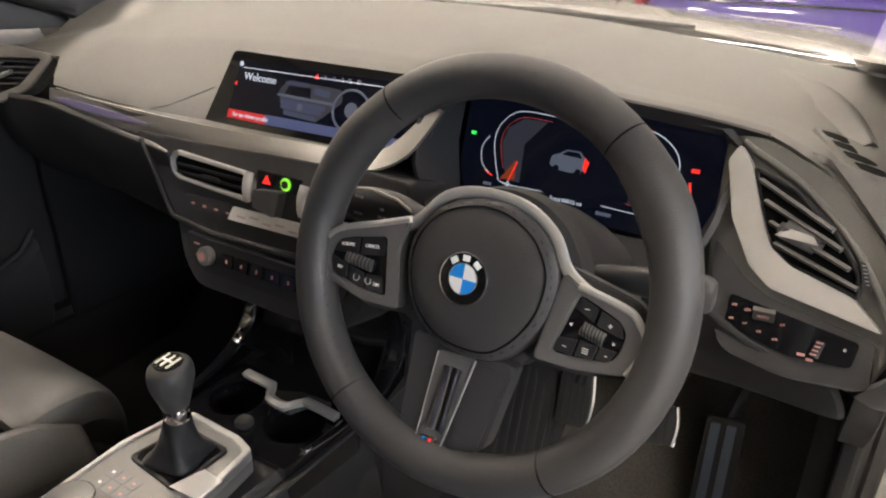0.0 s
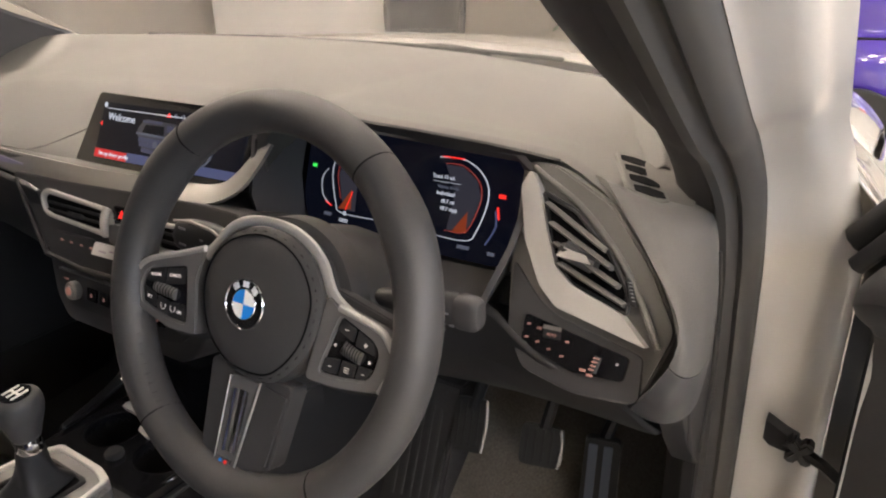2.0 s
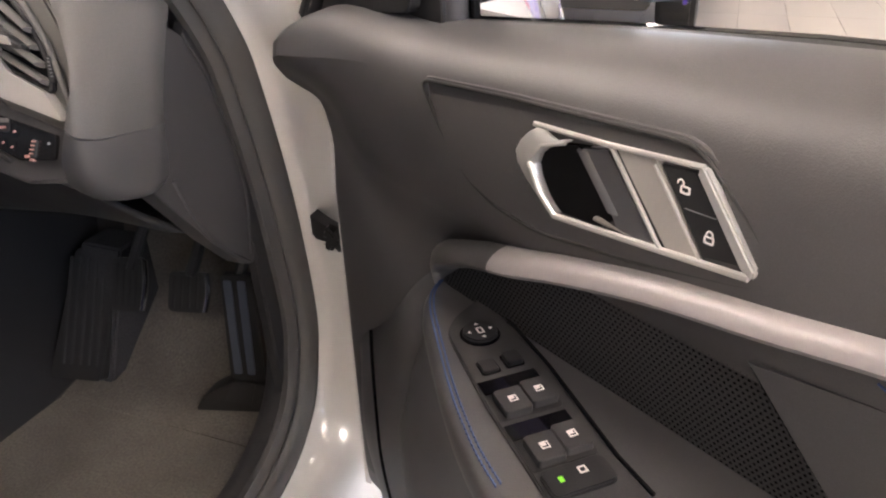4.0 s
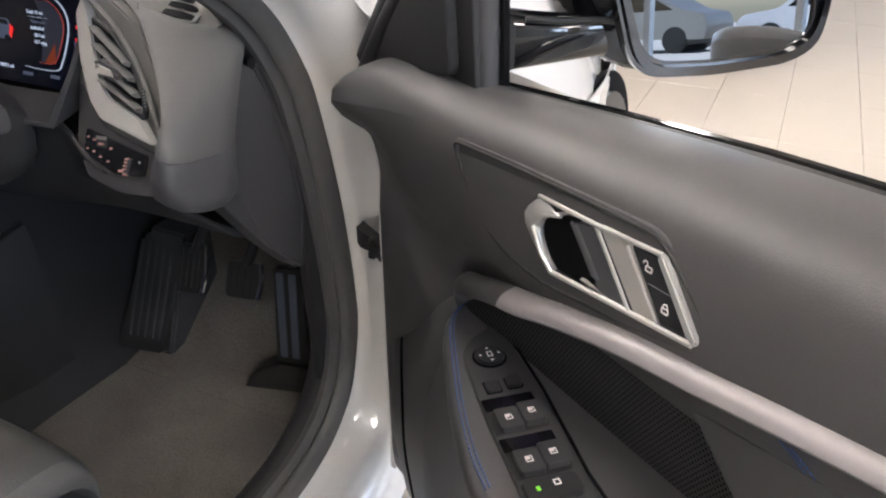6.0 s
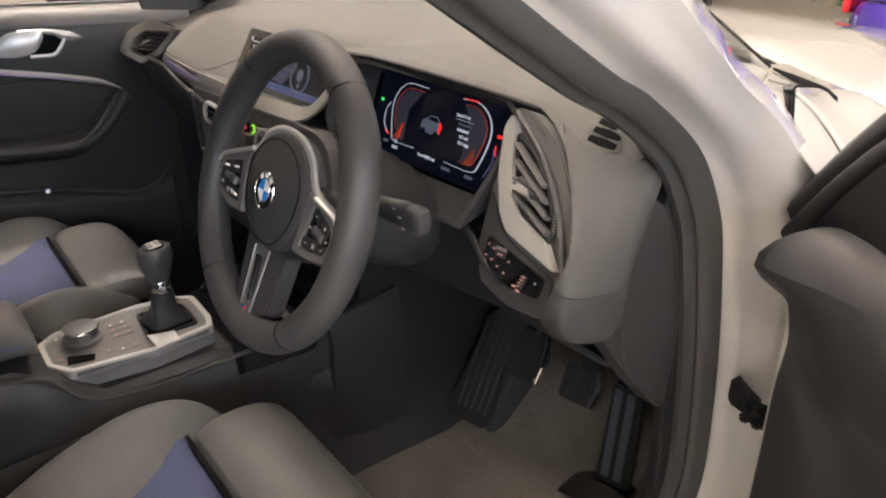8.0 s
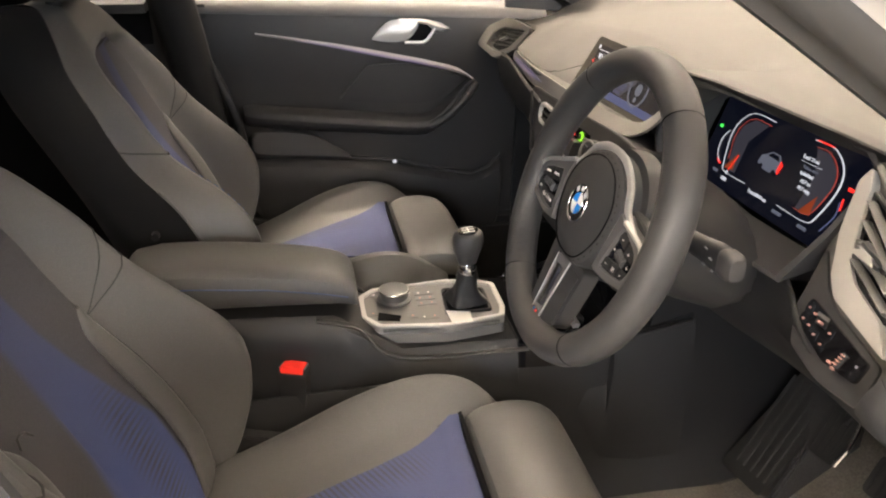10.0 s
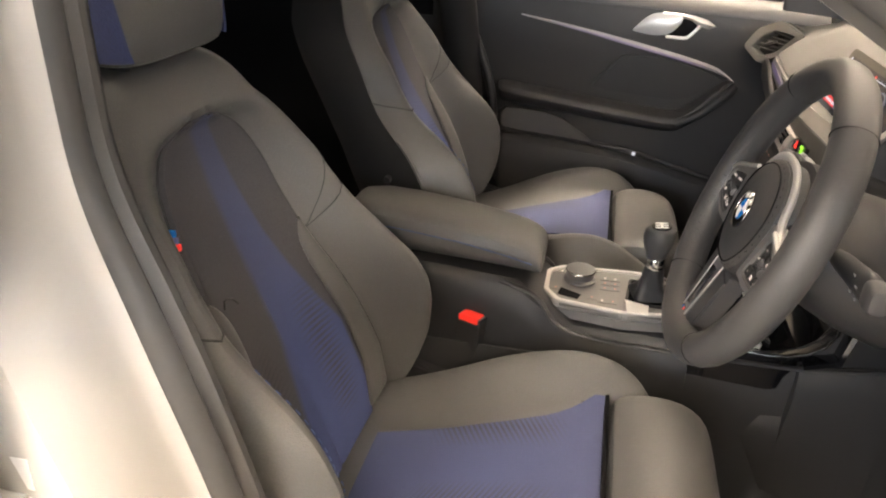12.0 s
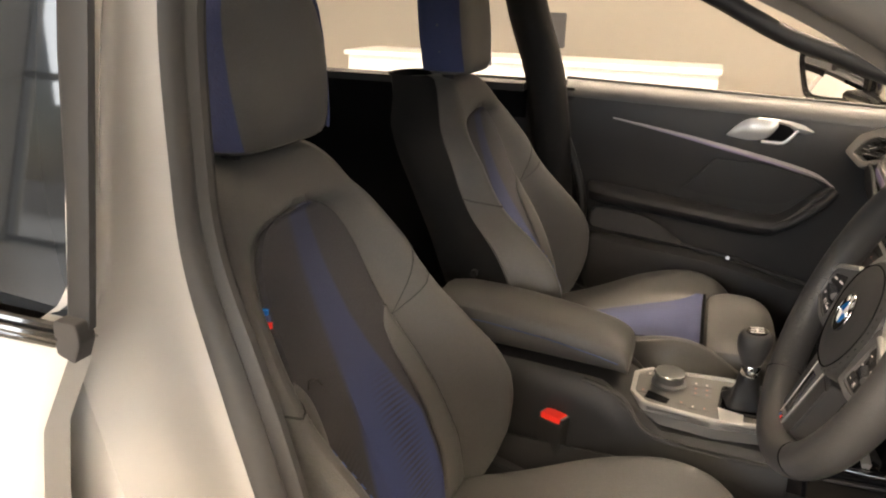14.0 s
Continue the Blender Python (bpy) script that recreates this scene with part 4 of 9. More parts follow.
part("phone_cradle", prism(rounded([(cx - 0.03, cy + 0.0), (cx + 0.012, cy + 0.004), (cx + 0.006, cy - 0.028), (cx - 0.03, cy - 0.022)], 0.004), -0.002, 0.012, 0.002, m=STACK), DARKMETAL, dash, "grey clip between the vents")
part("button_plate", prism(rounded([on_stack(*p) for p in ((-0.118, 0.775), (-0.035, 0.778), (-0.028, 0.758), (-0.108, 0.756))], 0.005), -0.003, 0.0015, 0.001, m=STACK), LOWER, dash)
bars([(*on_stack(-0.10 + 0.021 * i, 0.766), 0.006) for i in range(4)], 0.0022, 0.002, STACK, MARKRED, dash)
part("label_strip", prism([on_stack(*p) for p in ((-0.028, 0.776), (0.17, 0.780), (0.17, 0.764), (-0.036, 0.759))], -0.002, 0.003, 0.0006, m=STACK), PAPER, dash, "white paper label")
bars([(*on_stack(-0.012 + 0.021 * i, 0.7665 + 0.003 * (i % 2)), 0.014) for i in range(8)], 0.0022, 0.0033, STACK, mat("faint_print", (0.50, 0.42, 0.46), 0.6), dash)
part("lower_panel", prism(rounded([on_stack(*p) for p in ((-0.112, 0.726), (0.165, 0.732), (0.145, 0.69), (0.12, 0.684), (-0.075, 0.684), (-0.10, 0.695))], 0.008), -0.003, 0.003, 0.002, m=STACK), BLACK, dash, "black lower control panel")
part("lower_panel_strip", box(*[on_stack(-0.105, 0)[0], on_stack(0.16, 0)[0]], on_stack(0, 0.7265)[1], on_stack(0, 0.729)[1], -0.002, 0.0036), DARKMETAL, dash, m=STACK)
kx, ky = on_stack(-0.064, 0.707)
knob_m = STACK
part("volume_knob", join(disc(0.0125, 0.003, 0.014, 26, 0.0015, knob_m, kx, ky), disc(0.007, 0.014, 0.0155, 20, 0.0, knob_m, kx, ky)), SILVER, dash, "silver volume knob")
part("knob_light", disc(0.0055, 0.0156, 0.016, 18, 0.0, knob_m, kx, ky), MARKRED, dash)
bars([(kx - 0.024, ky + 0.010, 0.009), (kx - 0.020, ky - 0.004, 0.008)], 0.0022, 0.0036, STACK, MARKRED, dash)
for i in range(6):
    bx = on_stack(-0.03 + 0.026 * i, 0)[0]
    part("preset_key", box(bx - 0.011, bx + 0.011, on_stack(0, 0.699)[1], on_stack(0, 0.716)[1], 0.003, 0.006, 0.001), PIANO, dash, m=STACK)
bars([(on_stack(-0.03 + 0.026 * i, 0)[0], on_stack(0, 0.707)[1], 0.0022) for i in range(6)], 0.0042, 0.0066, STACK, MARKRED, dash)

# outer vent, driver's side
VENT = axes((0.585, 0.195, 0.855), Vector((0.65, 0.165, 0.808)) - Vector((0.545, 0.18, 0.794)), Vector((0.521, 0.234, 0.916)) - Vector((0.545, 0.18, 0.794)))
_vx, _vy, _vz = VENT.col[0].xyz, VENT.col[1].xyz, VENT.col[2].xyz


def on_vent(x, y, z):
    p = Vector((x, y, z)) - VENT.translation
    return (p.dot(_vx), p.dot(_vy))


def vent_xz(x, z):
    """The place on the vent's plane at a given x and z."""
    n = _vz
    o = VENT.translation
    y = o.y - ((x - o.x) * n.x + (z - o.z) * n.z) / n.y
    return on_vent(x, y, z)


POD = [vent_xz(*p) for p in ((0.505, 0.925), (0.54, 0.928), (0.605, 0.905), (0.65, 0.866), (0.684, 0.822), (0.662, 0.757), (0.60, 0.745), (0.545, 0.748), (0.522, 0.775), (0.512, 0.83))]
BEZ_OUT = [vent_xz(*p) for p in ((0.521, 0.918), (0.5135, 0.903), (0.529, 0.858), (0.553, 0.824), (0.574, 0.811), (0.664, 0.804), (0.636, 0.8235), (0.586, 0.8325), (0.567, 0.843), (0.552, 0.868), (0.534, 0.905))]
OPEN = [vent_xz(*p) for p in ((0.537, 0.902), (0.575, 0.892), (0.612, 0.868), (0.636, 0.842), (0.640, 0.824), (0.582, 0.833), (0.562, 0.846), (0.549, 0.872))]


def outer_vent():
    o, inn = rounded(POD, 0.012), rounded(OPEN, 0.004)
    part("vent_pod", prism(o, -0.07, -0.004, 0.004, m=VENT), SOFT, dash, "grey end panel round the outer vent")
    # black plate stands in for the shade behind the slats
    part("vent_cavity", prism(inn, -0.006, -0.001, m=VENT), CAVITY, dash)
    part("vent_bezel", prism(rounded(BEZ_OUT, 0.004), -0.004, 0.006, 0.002, m=VENT), BEZEL, dash, "satin silver vent bezel")
    rim = [VENT @ V(a, b, 0.0) for a, b in inn]
    part("vent_rim", tube(rim, 0.0025, 8, closed=True), BLACK, dash)
    ridge = [VENT @ V(*vent_xz(*p), 0.0) for p in ((0.522, 0.921), (0.535, 0.915), (0.578, 0.897), (0.620, 0.868), (0.645, 0.842), (0.672, 0.806))]
    part("vent_ridge", tube(spline(ridge, 5), 0.0030, 10, flat=1.0), SOFT, dash)
    # slats take the lighter dash grey for the light they catch
    for k in range(4):
        a, b = VENT @ V(*vent_xz(0.545 + 0.008 * k, 0.893 - 0.0155 * k), 0.003), VENT @ V(*vent_xz(0.611 + 0.009 * k, 0.868 - 0.0125 * k), 0.003)
        part("vent_slat", tube([a, a.lerp(b, 0.5), b], 0.0072, 8, flat=0.34, up=_vy), SOFT, dash)
    tab = VENT @ V(*vent_xz(0.588, 0.857), 0.006)
    part("vent_tab", box(-0.019, 0.019, -0.007, 0.007, -0.008, 0.008, 0.004), DARKMETAL, dash, m=Matrix.Translation(tab) @ Matrix.Rotation(radians(18), 4, "Y"))
    part("vent_tab_inlay", prism([(-0.018, -0.0025), (0.017, -0.0065), (0.012, 0.0005), (-0.010, 0.0052)], 0, 0.0016, m=Matrix.Translation(VENT @ V(*vent_xz(0.588, 0.858), 0.0148)) @ VENT.to_3x3().to_4x4()), BEZEL, dash)
    part("vent_wheel", prism(rounded([vent_xz(*p) for p in ((0.634, 0.852), (0.640, 0.851), (0.648, 0.832), (0.642, 0.832))], 0.002), -0.003, 0.004, 0.001, m=VENT), BLACK, dash)
    bars([(vent_xz(0.6385 + 0.0012 * k, 0.849 - 0.0026 * k)[0], vent_xz(0.6385 + 0.0012 * k, 0.849 - 0.0026 * k)[1], 0.0030) for k in range(6)], 0.0008, 0.0044, VENT, GREYSTITCH, dash, "vent_wheel_ridges")


outer_vent()
# the passenger's outer vent: a closed ring
FVO = [Vector(p) for p in ((-0.723, 0.150, 0.828), (-0.704, 0.173, 0.874), (-0.644, 0.206, 0.902), (-0.551, 0.237, 0.887), (-0.585, 0.206, 0.833), (-0.644, 0.174, 0.806))]
FVI = [Vector(p) for p in ((-0.690, 0.164, 0.832), (-0.676, 0.180, 0.860), (-0.645, 0.197, 0.879), (-0.571, 0.228, 0.881), (-0.606, 0.199, 0.838), (-0.645, 0.178, 0.822))]
FV = axes((-0.637, 0.19, 0.855), FVI[4] - FVI[0], FVI[2] - FVI[5])


def on_far(p):
    q = FV.inverted() @ p
    return (q.x, q.y)


part("vent_frame", ring(rounded([on_far(p) for p in FVO], 0.014), rounded([on_far(p) for p in FVI], 0.008), -0.02, 0.006, 0.003, FV), SILVER, dash, "satin grey ring round the outer vent")
part("vent_cavity", prism(rounded([on_far(p) for p in FVI], 0.008), -0.022, -0.016, m=FV), CAVITY, dash)
part("vent_pod", prism(rounded([on_far(FV.translation + (p - FV.translation) * 1.06) for p in FVO], 0.016), -0.08, -0.016, 0.006, m=FV), SOFT, dash)
for k in range(5):
    a, b = (FVI[0].lerp(FVI[2], (k + 0.6) / 5), FVI[4].lerp(FVI[3], (k + 0.3) / 5))
    part("vent_slat", tube([a, b], 0.0034, 8, flat=0.5), LOWER, dash)
part("vent_tab", tube([FVI[0].lerp(FVI[3], 0.42) + V(0, -0.008, 0), FVI[0].lerp(FVI[3], 0.58) + V(0, -0.008, 0)], 0.006, 8, flat=0.6), DARKMETAL, dash)

# light switch panel
part("switch_surround", prism(rounded([vent_xz(*p) for p in ((0.517, 0.838), (0.551, 0.812), (0.574, 0.803), (0.660, 0.796), (0.664, 0.760), (0.60, 0.747), (0.547, 0.750), (0.524, 0.777))], 0.006), -0.010, -0.0015, 0.001, m=VENT), LOWER, dash, "dark grey panel round the light switches")
part("light_switch_panel", prism(rounded([vent_xz(*p) for p in ((0.543, 0.797), (0.650, 0.792), (0.648, 0.772), (0.600, 0.764), (0.552, 0.770), (0.544, 0.778))], 0.004), -0.004, 0.002, 0.001, m=VENT), PIANO, dash, "gloss black light switch panel")
for i, (x, z) in enumerate(((0.549, 0.789), (0.561, 0.7885), (0.591, 0.786), (0.549, 0.7775), (0.561, 0.777), (0.574, 0.7745), (0.588, 0.773))):
    u, v = vent_xz(x, z)
    part("switch_key", box(u - 0.0056, u + 0.0056, v - 0.0045, v + 0.0045, 0.002, 0.0024, 0.0002), PIANO, dash, m=VENT)
    if i == 1:
        lettering("OFF", 0.0034, VENT @ Matrix.Translation((u, v, 0.0026)), MARKRED, dash)
    else:
        bars([(u - 0.0010, v, 0.0012), (u + 0.0012, v + 0.0004, 0.0016)], 0.0018, 0.0028, VENT, MARKRED, dash)
u, v = vent_xz(0.575, 0.788)
part("auto_key", box(u - 0.0095, u + 0.0095, v - 0.0045, v + 0.007, 0.002, 0.0036, 0.0008), BLACK, dash, m=VENT)
part("auto_key_top", box(u - 0.0095, u + 0.0095, v + 0.0035, v + 0.0072, 0.0036, 0.0042, 0.0003), SILVER, dash, m=VENT)
lettering("AUTO", 0.0036, VENT @ Matrix.Translation((u, v - 0.001, 0.0040)), MARKRED, dash)
u, v = vent_xz(0.620, 0.777)
part("dimmer_wheel", tube([VENT @ V(u + 0.0035, v + 0.007, 0.001), VENT @ V(u, v - 0.007, 0.001)], 0.0036, 10), BLACK, dash)
bars([(u + 0.003 - 0.0012 * k, v + 0.006 - 0.0035 * k, 0.005) for k in range(4)], 0.0010, 0.0052, VENT, MARKRED, dash)
bars([(u - 0.010, v - 0.007, 0.006), (u - 0.003, v - 0.010, 0.005)], 0.0022, 0.0030, VENT, MARKRED, dash)
part("sensor_dot", disc(0.0012, 0.002, 0.003, 12, 0, VENT, *vent_xz(0.641, 0.784)), GREYSTITCH, dash)

# dash end, knee panels
END_ROWS = (
    ((0.575, 0.246, 0.912), (0.602, 0.247, 0.904), (0.622, 0.253, 0.898), (0.634, 0.264, 0.893), (0.640, 0.281, 0.889), (0.640, 0.300, 0.887)),
    ((0.600, 0.229, 0.907), (0.632, 0.224, 0.899), (0.655, 0.230, 0.891), (0.668, 0.244, 0.887), (0.674, 0.268, 0.884), (0.670, 0.290, 0.882)),
    ((0.655, 0.187, 0.864), (0.670, 0.181, 0.858), (0.682, 0.190, 0.853), (0.689, 0.206, 0.851), (0.691, 0.234, 0.850), (0.682, 0.262, 0.850)),
    ((0.690, 0.143, 0.824), (0.695, 0.142, 0.818), (0.699, 0.156, 0.813), (0.700, 0.176, 0.811), (0.698, 0.212, 0.805), (0.684, 0.240, 0.800)),
    ((0.676, 0.138, 0.785), (0.690, 0.140, 0.779), (0.697, 0.156, 0.773), (0.699, 0.176, 0.769), (0.696, 0.208, 0.763), (0.684, 0.233, 0.759)),
    ((0.660, 0.150, 0.758), (0.678, 0.154, 0.750), (0.688, 0.168, 0.744), (0.693, 0.188, 0.740), (0.692, 0.208, 0.737), (0.684, 0.230, 0.738)),
    ((0.655, 0.158, 0.750), (0.668, 0.164, 0.740), (0.678, 0.176, 0.734), (0.684, 0.192, 0.730), (0.685, 0.208, 0.729), (0.680, 0.228, 0.731)),
    ((0.640, 0.172, 0.752), (0.650, 0.180, 0.742), (0.658, 0.190, 0.736), (0.662, 0.200, 0.733), (0.664, 0.212, 0.732), (0.664, 0.228, 0.733)))
end_columns = [spline([row[c] for row in END_ROWS], 5) for c in range(6)]
end_rows = [spline([col[k] for col in end_columns], 4) for k in range(len(end_columns[0]))]
# cover's lower grey carries the weaker light on the dash end
part("dash_end_cover", sheet(end_rows[:18], -0.006), ENDGREY, dash, "soft dash end, its grey lowered for the weaker light")
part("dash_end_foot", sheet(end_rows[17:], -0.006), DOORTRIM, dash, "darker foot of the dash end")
part("end_crease", tube(spline([(0.632, 0.2215, 0.901), (0.668, 0.186, 0.861), (0.6955, 0.1410, 0.819)], 6), 0.0007, 6), LOWER, dash)
part("side_cover", prism(rounded([(0.262, 0.866), (0.292, 0.846), (0.314, 0.80), (0.328, 0.755), (0.346, 0.680), (0.347, 0.640), (0.338, 0.576), (0.322, 0.582), (0.272, 0.638), (0.206, 0.725), (0.205, 0.76), (0.235, 0.82)], 0.010), 0.660, 0.6855, 0.004, m=axes((0, 0, 0), (0, 1, 0), (0, 0, 1))), LOWER, dash, "dark grey side cover at the dash end")
part("cover_fold", tube(spline([(0.6855, 0.237, 0.722), (0.6868, 0.256, 0.672), (0.6862, 0.288, 0.622), (0.685, 0.330, 0.582)], 5), 0.0022, 8), LOWER, dash)
part("cover_edge", tube(spline([(0.6868, 0.288, 0.850), (0.6870, 0.310, 0.806), (0.6870, 0.323, 0.765), (0.6870, 0.340, 0.690), (0.6868, 0.341, 0.645), (0.6860, 0.333, 0.592)], 5), 0.0016, 8), LOWER, dash)
part("knee_panel", sheet([[V(x, y, z) for x, y, z in row] for row in (
    ((0.19, 0.15, 0.80), (0.30, 0.19, 0.80), (0.40, 0.20, 0.80), (0.50, 0.20, 0.80), (0.53, 0.17, 0.785), (0.60, 0.158, 0.757), (0.645, 0.160, 0.752)),
    ((0.18, 0.15, 0.74), (0.30, 0.17, 0.74), (0.40, 0.185, 0.735), (0.48, 0.195, 0.73), (0.54, 0.185, 0.735), (0.61, 0.175, 0.74), (0.645, 0.180, 0.738)),
    ((0.17, 0.18, 0.67), (0.28, 0.19, 0.67), (0.38, 0.20, 0.672), (0.46, 0.235, 0.668), (0.55, 0.235, 0.675), (0.62, 0.225, 0.685), (0.658, 0.225, 0.690)),
    ((0.17, 0.30, 0.62), (0.28, 0.31, 0.62), (0.38, 0.32, 0.62), (0.48, 0.34, 0.62), (0.56, 0.33, 0.62), (0.63, 0.31, 0.62), (0.662, 0.30, 0.62)),
    ((0.17, 0.55, 0.60), (0.28, 0.55, 0.60), (0.38, 0.55, 0.60), (0.48, 0.55, 0.60), (0.56, 0.55, 0.60), (0.63, 0.52, 0.60), (0.662, 0.50, 0.60)))], 0.01), BLACK, dash, "black knee panel", sub=1)
part("kick_panel", prism(rounded([(0.27, 0.745), (0.345, 0.60), (0.36, 0.30), (0.60, 0.28), (0.60, 0.86), (0.30, 0.86)], 0.01), 0.668, 0.682, 0.006, m=axes((0, 0, 0), (0, 1, 0), (0, 0, 1))), BLACK, dash, "black kick panel")

# side defroster
DEF = axes((0.609, 0.284, 0.9085), (0.47, -0.87, -0.10), (0.85, 0.45, -0.30))
hexa = [(-0.070, 0.004), (-0.060, -0.018), (0.040, -0.021), (0.053, -0.008), (0.054, 0.006), (0.042, 0.019), (-0.056, 0.019)]
part("defroster_frame", prism(rounded(hexa, 0.006), -0.012, 0.002, 0.0015, m=DEF), SOFT, dash, "grey side defroster vent")
for k in range(4):
    cx = -0.042 + 0.025 * k
    part("defroster_slot", prism(rounded([(cx - 0.0105, 0.000), (cx - 0.006, -0.0150), (cx + 0.008, -0.0155), (cx + 0.0110, 0.000), (cx + 0.007, 0.0140), (cx - 0.007, 0.0145)], 0.002), 0.0016, 0.0026, m=DEF), CAVITY, dash)

# instrument cluster
CLU = axes((0.36, 0.244, 0.872), (1, 0, 0), (0, 0.316, 0.949))
cluster = thing("instrument_cluster", (0.36, 0.27, 0.80), "black digital instrument display with lit dials", "instrument display")
face = rounded([(-0.138, 0.058), (-0.138, -0.030), (-0.122, -0.062), (0.130, -0.062), (0.146, -0.036), (0.150, 0.006), (0.138, 0.045), (0.128, 0.058)], 0.012)
part("display_glass", prism(face, -0.02, 0.0, 0.001, m=CLU), SCREEN, cluster, "glossy black display glass")
part("display_hood", sheet([[V(*p) for p in row] for row in (
    ((0.212, 0.262, 0.93), (0.212, 0.240, 0.87), (0.222, 0.232, 0.808), (0.36, 0.226, 0.800), (0.495, 0.226, 0.804), (0.512, 0.238, 0.85), (0.515, 0.25, 0.905), (0.50, 0.262, 0.935), (0.36, 0.266, 0.945), (0.225, 0.264, 0.94), (0.212, 0.262, 0.93)),
    ((0.205, 0.18, 0.925), (0.200, 0.17, 0.86), (0.215, 0.17, 0.805), (0.36, 0.16, 0.790), (0.50, 0.17, 0.792), (0.518, 0.20, 0.85), (0.526, 0.236, 0.915), (0.505, 0.236, 0.934), (0.36, 0.172, 0.960), (0.235, 0.168, 0.948), (0.205, 0.18, 0.925)))], 0.006), LOWER, cluster, "dark cluster hood")


def stroke(pts, r, material, name, m=CLU, d=0.0012, parent=cluster):
    line = [(a, b) for a, b in pts] if len(pts) < 3 else [(p.x, p.y) for p in spline([(a, b, 0) for a, b in pts], 5)]
    return part(name, tube([m @ V(a, b, d) for a, b in line], r, 6, flat=0.4), material, parent)


stroke([(-0.030, 0.040), (-0.072, 0.040), (-0.092, 0.026), (-0.098, 0.004), (-0.088, -0.030), (-0.078, -0.040), (-0.032, -0.040)], 0.0009, LITWHITE, "left_dial")
stroke([(-0.034, 0.034), (-0.068, 0.034), (-0.085, 0.022), (-0.090, 0.004), (-0.082, -0.024)], 0.0006, LITBAND, "left_dial_band")
part("left_dial_field", prism([(-0.040, 0.033), (-0.067, 0.033), (-0.084, 0.021), (-0.089, 0.004), (-0.081, -0.024), (-0.073, -0.036), (-0.060, -0.036), (-0.062, 0.006)], 0.0002, 0.0005, m=CLU), LITDIMMER, cluster)
stroke([(0.042, 0.040), (0.074, 0.040), (0.098, 0.026), (0.106, 0.004), (0.098, -0.030), (0.086, -0.042), (0.036, -0.042)], 0.0009, LITWHITE, "right_dial")
stroke([(0.046, 0.041), (0.072, 0.041)], 0.0013, LITRED, "right_dial_redline")
stroke([(0.05, 0.034), (0.071, 0.034), (0.091, 0.022), (0.098, 0.004), (0.090, -0.026), (0.08, -0.035), (0.06, -0.035)], 0.0006, LITBAND, "right_dial_band")
part("right_dial_field", prism([(0.050, 0.033), (0.071, 0.033), (0.090, 0.021), (0.097, 0.004), (0.089, -0.026), (0.079, -0.034), (0.062, -0.034), (0.066, 0.006)], 0.0002, 0.0005, m=CLU), LITDIMMER, cluster)
stroke([(-0.105, 0.008), (-0.112, -0.004), (-0.109, -0.022), (-0.098, -0.032)], 0.0009, LITWHITE, "fuel_gauge")
stroke([(-0.103, -0.030), (-0.094, -0.034)], 0.0012, LITRED, "fuel_reserve")
stroke([(0.116, -0.006), (0.119, -0.022), (0.110, -0.042)], 0.0010, LITBLUE, "temperature_gauge")
stroke([(0.118, -0.002), (0.121, -0.014)], 0.0012, LITRED, "temperature_hot")
for s, x in ((1, -0.074), (-1, 0.078)):
    part("needle_glow", prism([(x - 0.010, -0.036), (x + 0.008, -0.034), (x + 0.006, -0.012)], 0.0004, 0.0009, m=CLU), LITORANGE, cluster)
stroke([(-0.073, -0.036), (-0.066, -0.014)], 0.0007, LITRED, "left_needle")
lettering("0", 0.008, CLU @ Matrix.Translation((-0.073, -0.040, 0.0016)), LITWHITE, cluster)
part("left_lamp", box(-0.129, -0.123, 0.007, 0.011, 0.0004, 0.0014, 0.0003), LITGREEN, cluster, m=CLU)
part("right_lamp", box(0.117, 0.125, 0.0075, 0.0115, 0.0004, 0.0014, 0.0003), LITRED, cluster, m=CLU)
part("car_picture", prism(rounded([(-0.029, -0.010), (-0.028, 0.000), (-0.020, 0.003), (-0.012, 0.0085), (0.003, 0.0085), (0.009, 0.002), (0.011, -0.004), (0.010, -0.011), (-0.004, -0.015), (-0.020, -0.014)], 0.002), 0.0004, 0.001, m=CLU), LITGREY, cluster, "lit picture of a car")
part("car_picture_windows", prism(rounded([(-0.017, 0.0025), (-0.011, 0.0070), (0.002, 0.0070), (0.006, 0.0015)], 0.001), 0.001, 0.0014, m=CLU), SCREEN, cluster)
for x, y in ((-0.021, -0.0125), (0.004, -0.0130)):
    part("car_picture_wheel", disc(0.0034, 0.001, 0.0015, 14, 0, CLU, x, y), SCREEN, cluster)
part("car_picture_door", prism([(0.009, 0.003), (0.0145, -0.001), (0.012, -0.013), (0.0085, -0.008)], 0.001, 0.0016, m=CLU), LITRED, cluster, "red lit open door mark")
lettering("Total 00015 mi", 0.0060, CLU @ Matrix.Translation((-0.003, -0.045, 0.001)), LITWHITE, cluster)
for words, x, y, size in (("Total 15 mi", 0.036, 0.0195, 0.0058), ("Individual", 0.044, 0.0025, 0.0058), ("10.7 mi", 0.050, -0.0055, 0.0058), ("18.7 mpg", 0.050, -0.0130, 0.0058)):
    lettering(words, size, CLU @ Matrix.Translation((x, y, 0.001)), LITWHITE, cluster, align="LEFT")
lettering("Values since", 0.0052, CLU @ Matrix.Translation((0.044, 0.0095, 0.001)), LITGREY, cluster, align="LEFT")
lettering("10:02", 0.0060, CLU @ Matrix.Translation((-0.074, -0.0485, 0.001)), LITWHITE, cluster)
stroke([(0.038, 0.0145), (0.072, 0.0145)], 0.0004, LITWHITE, "info_line")
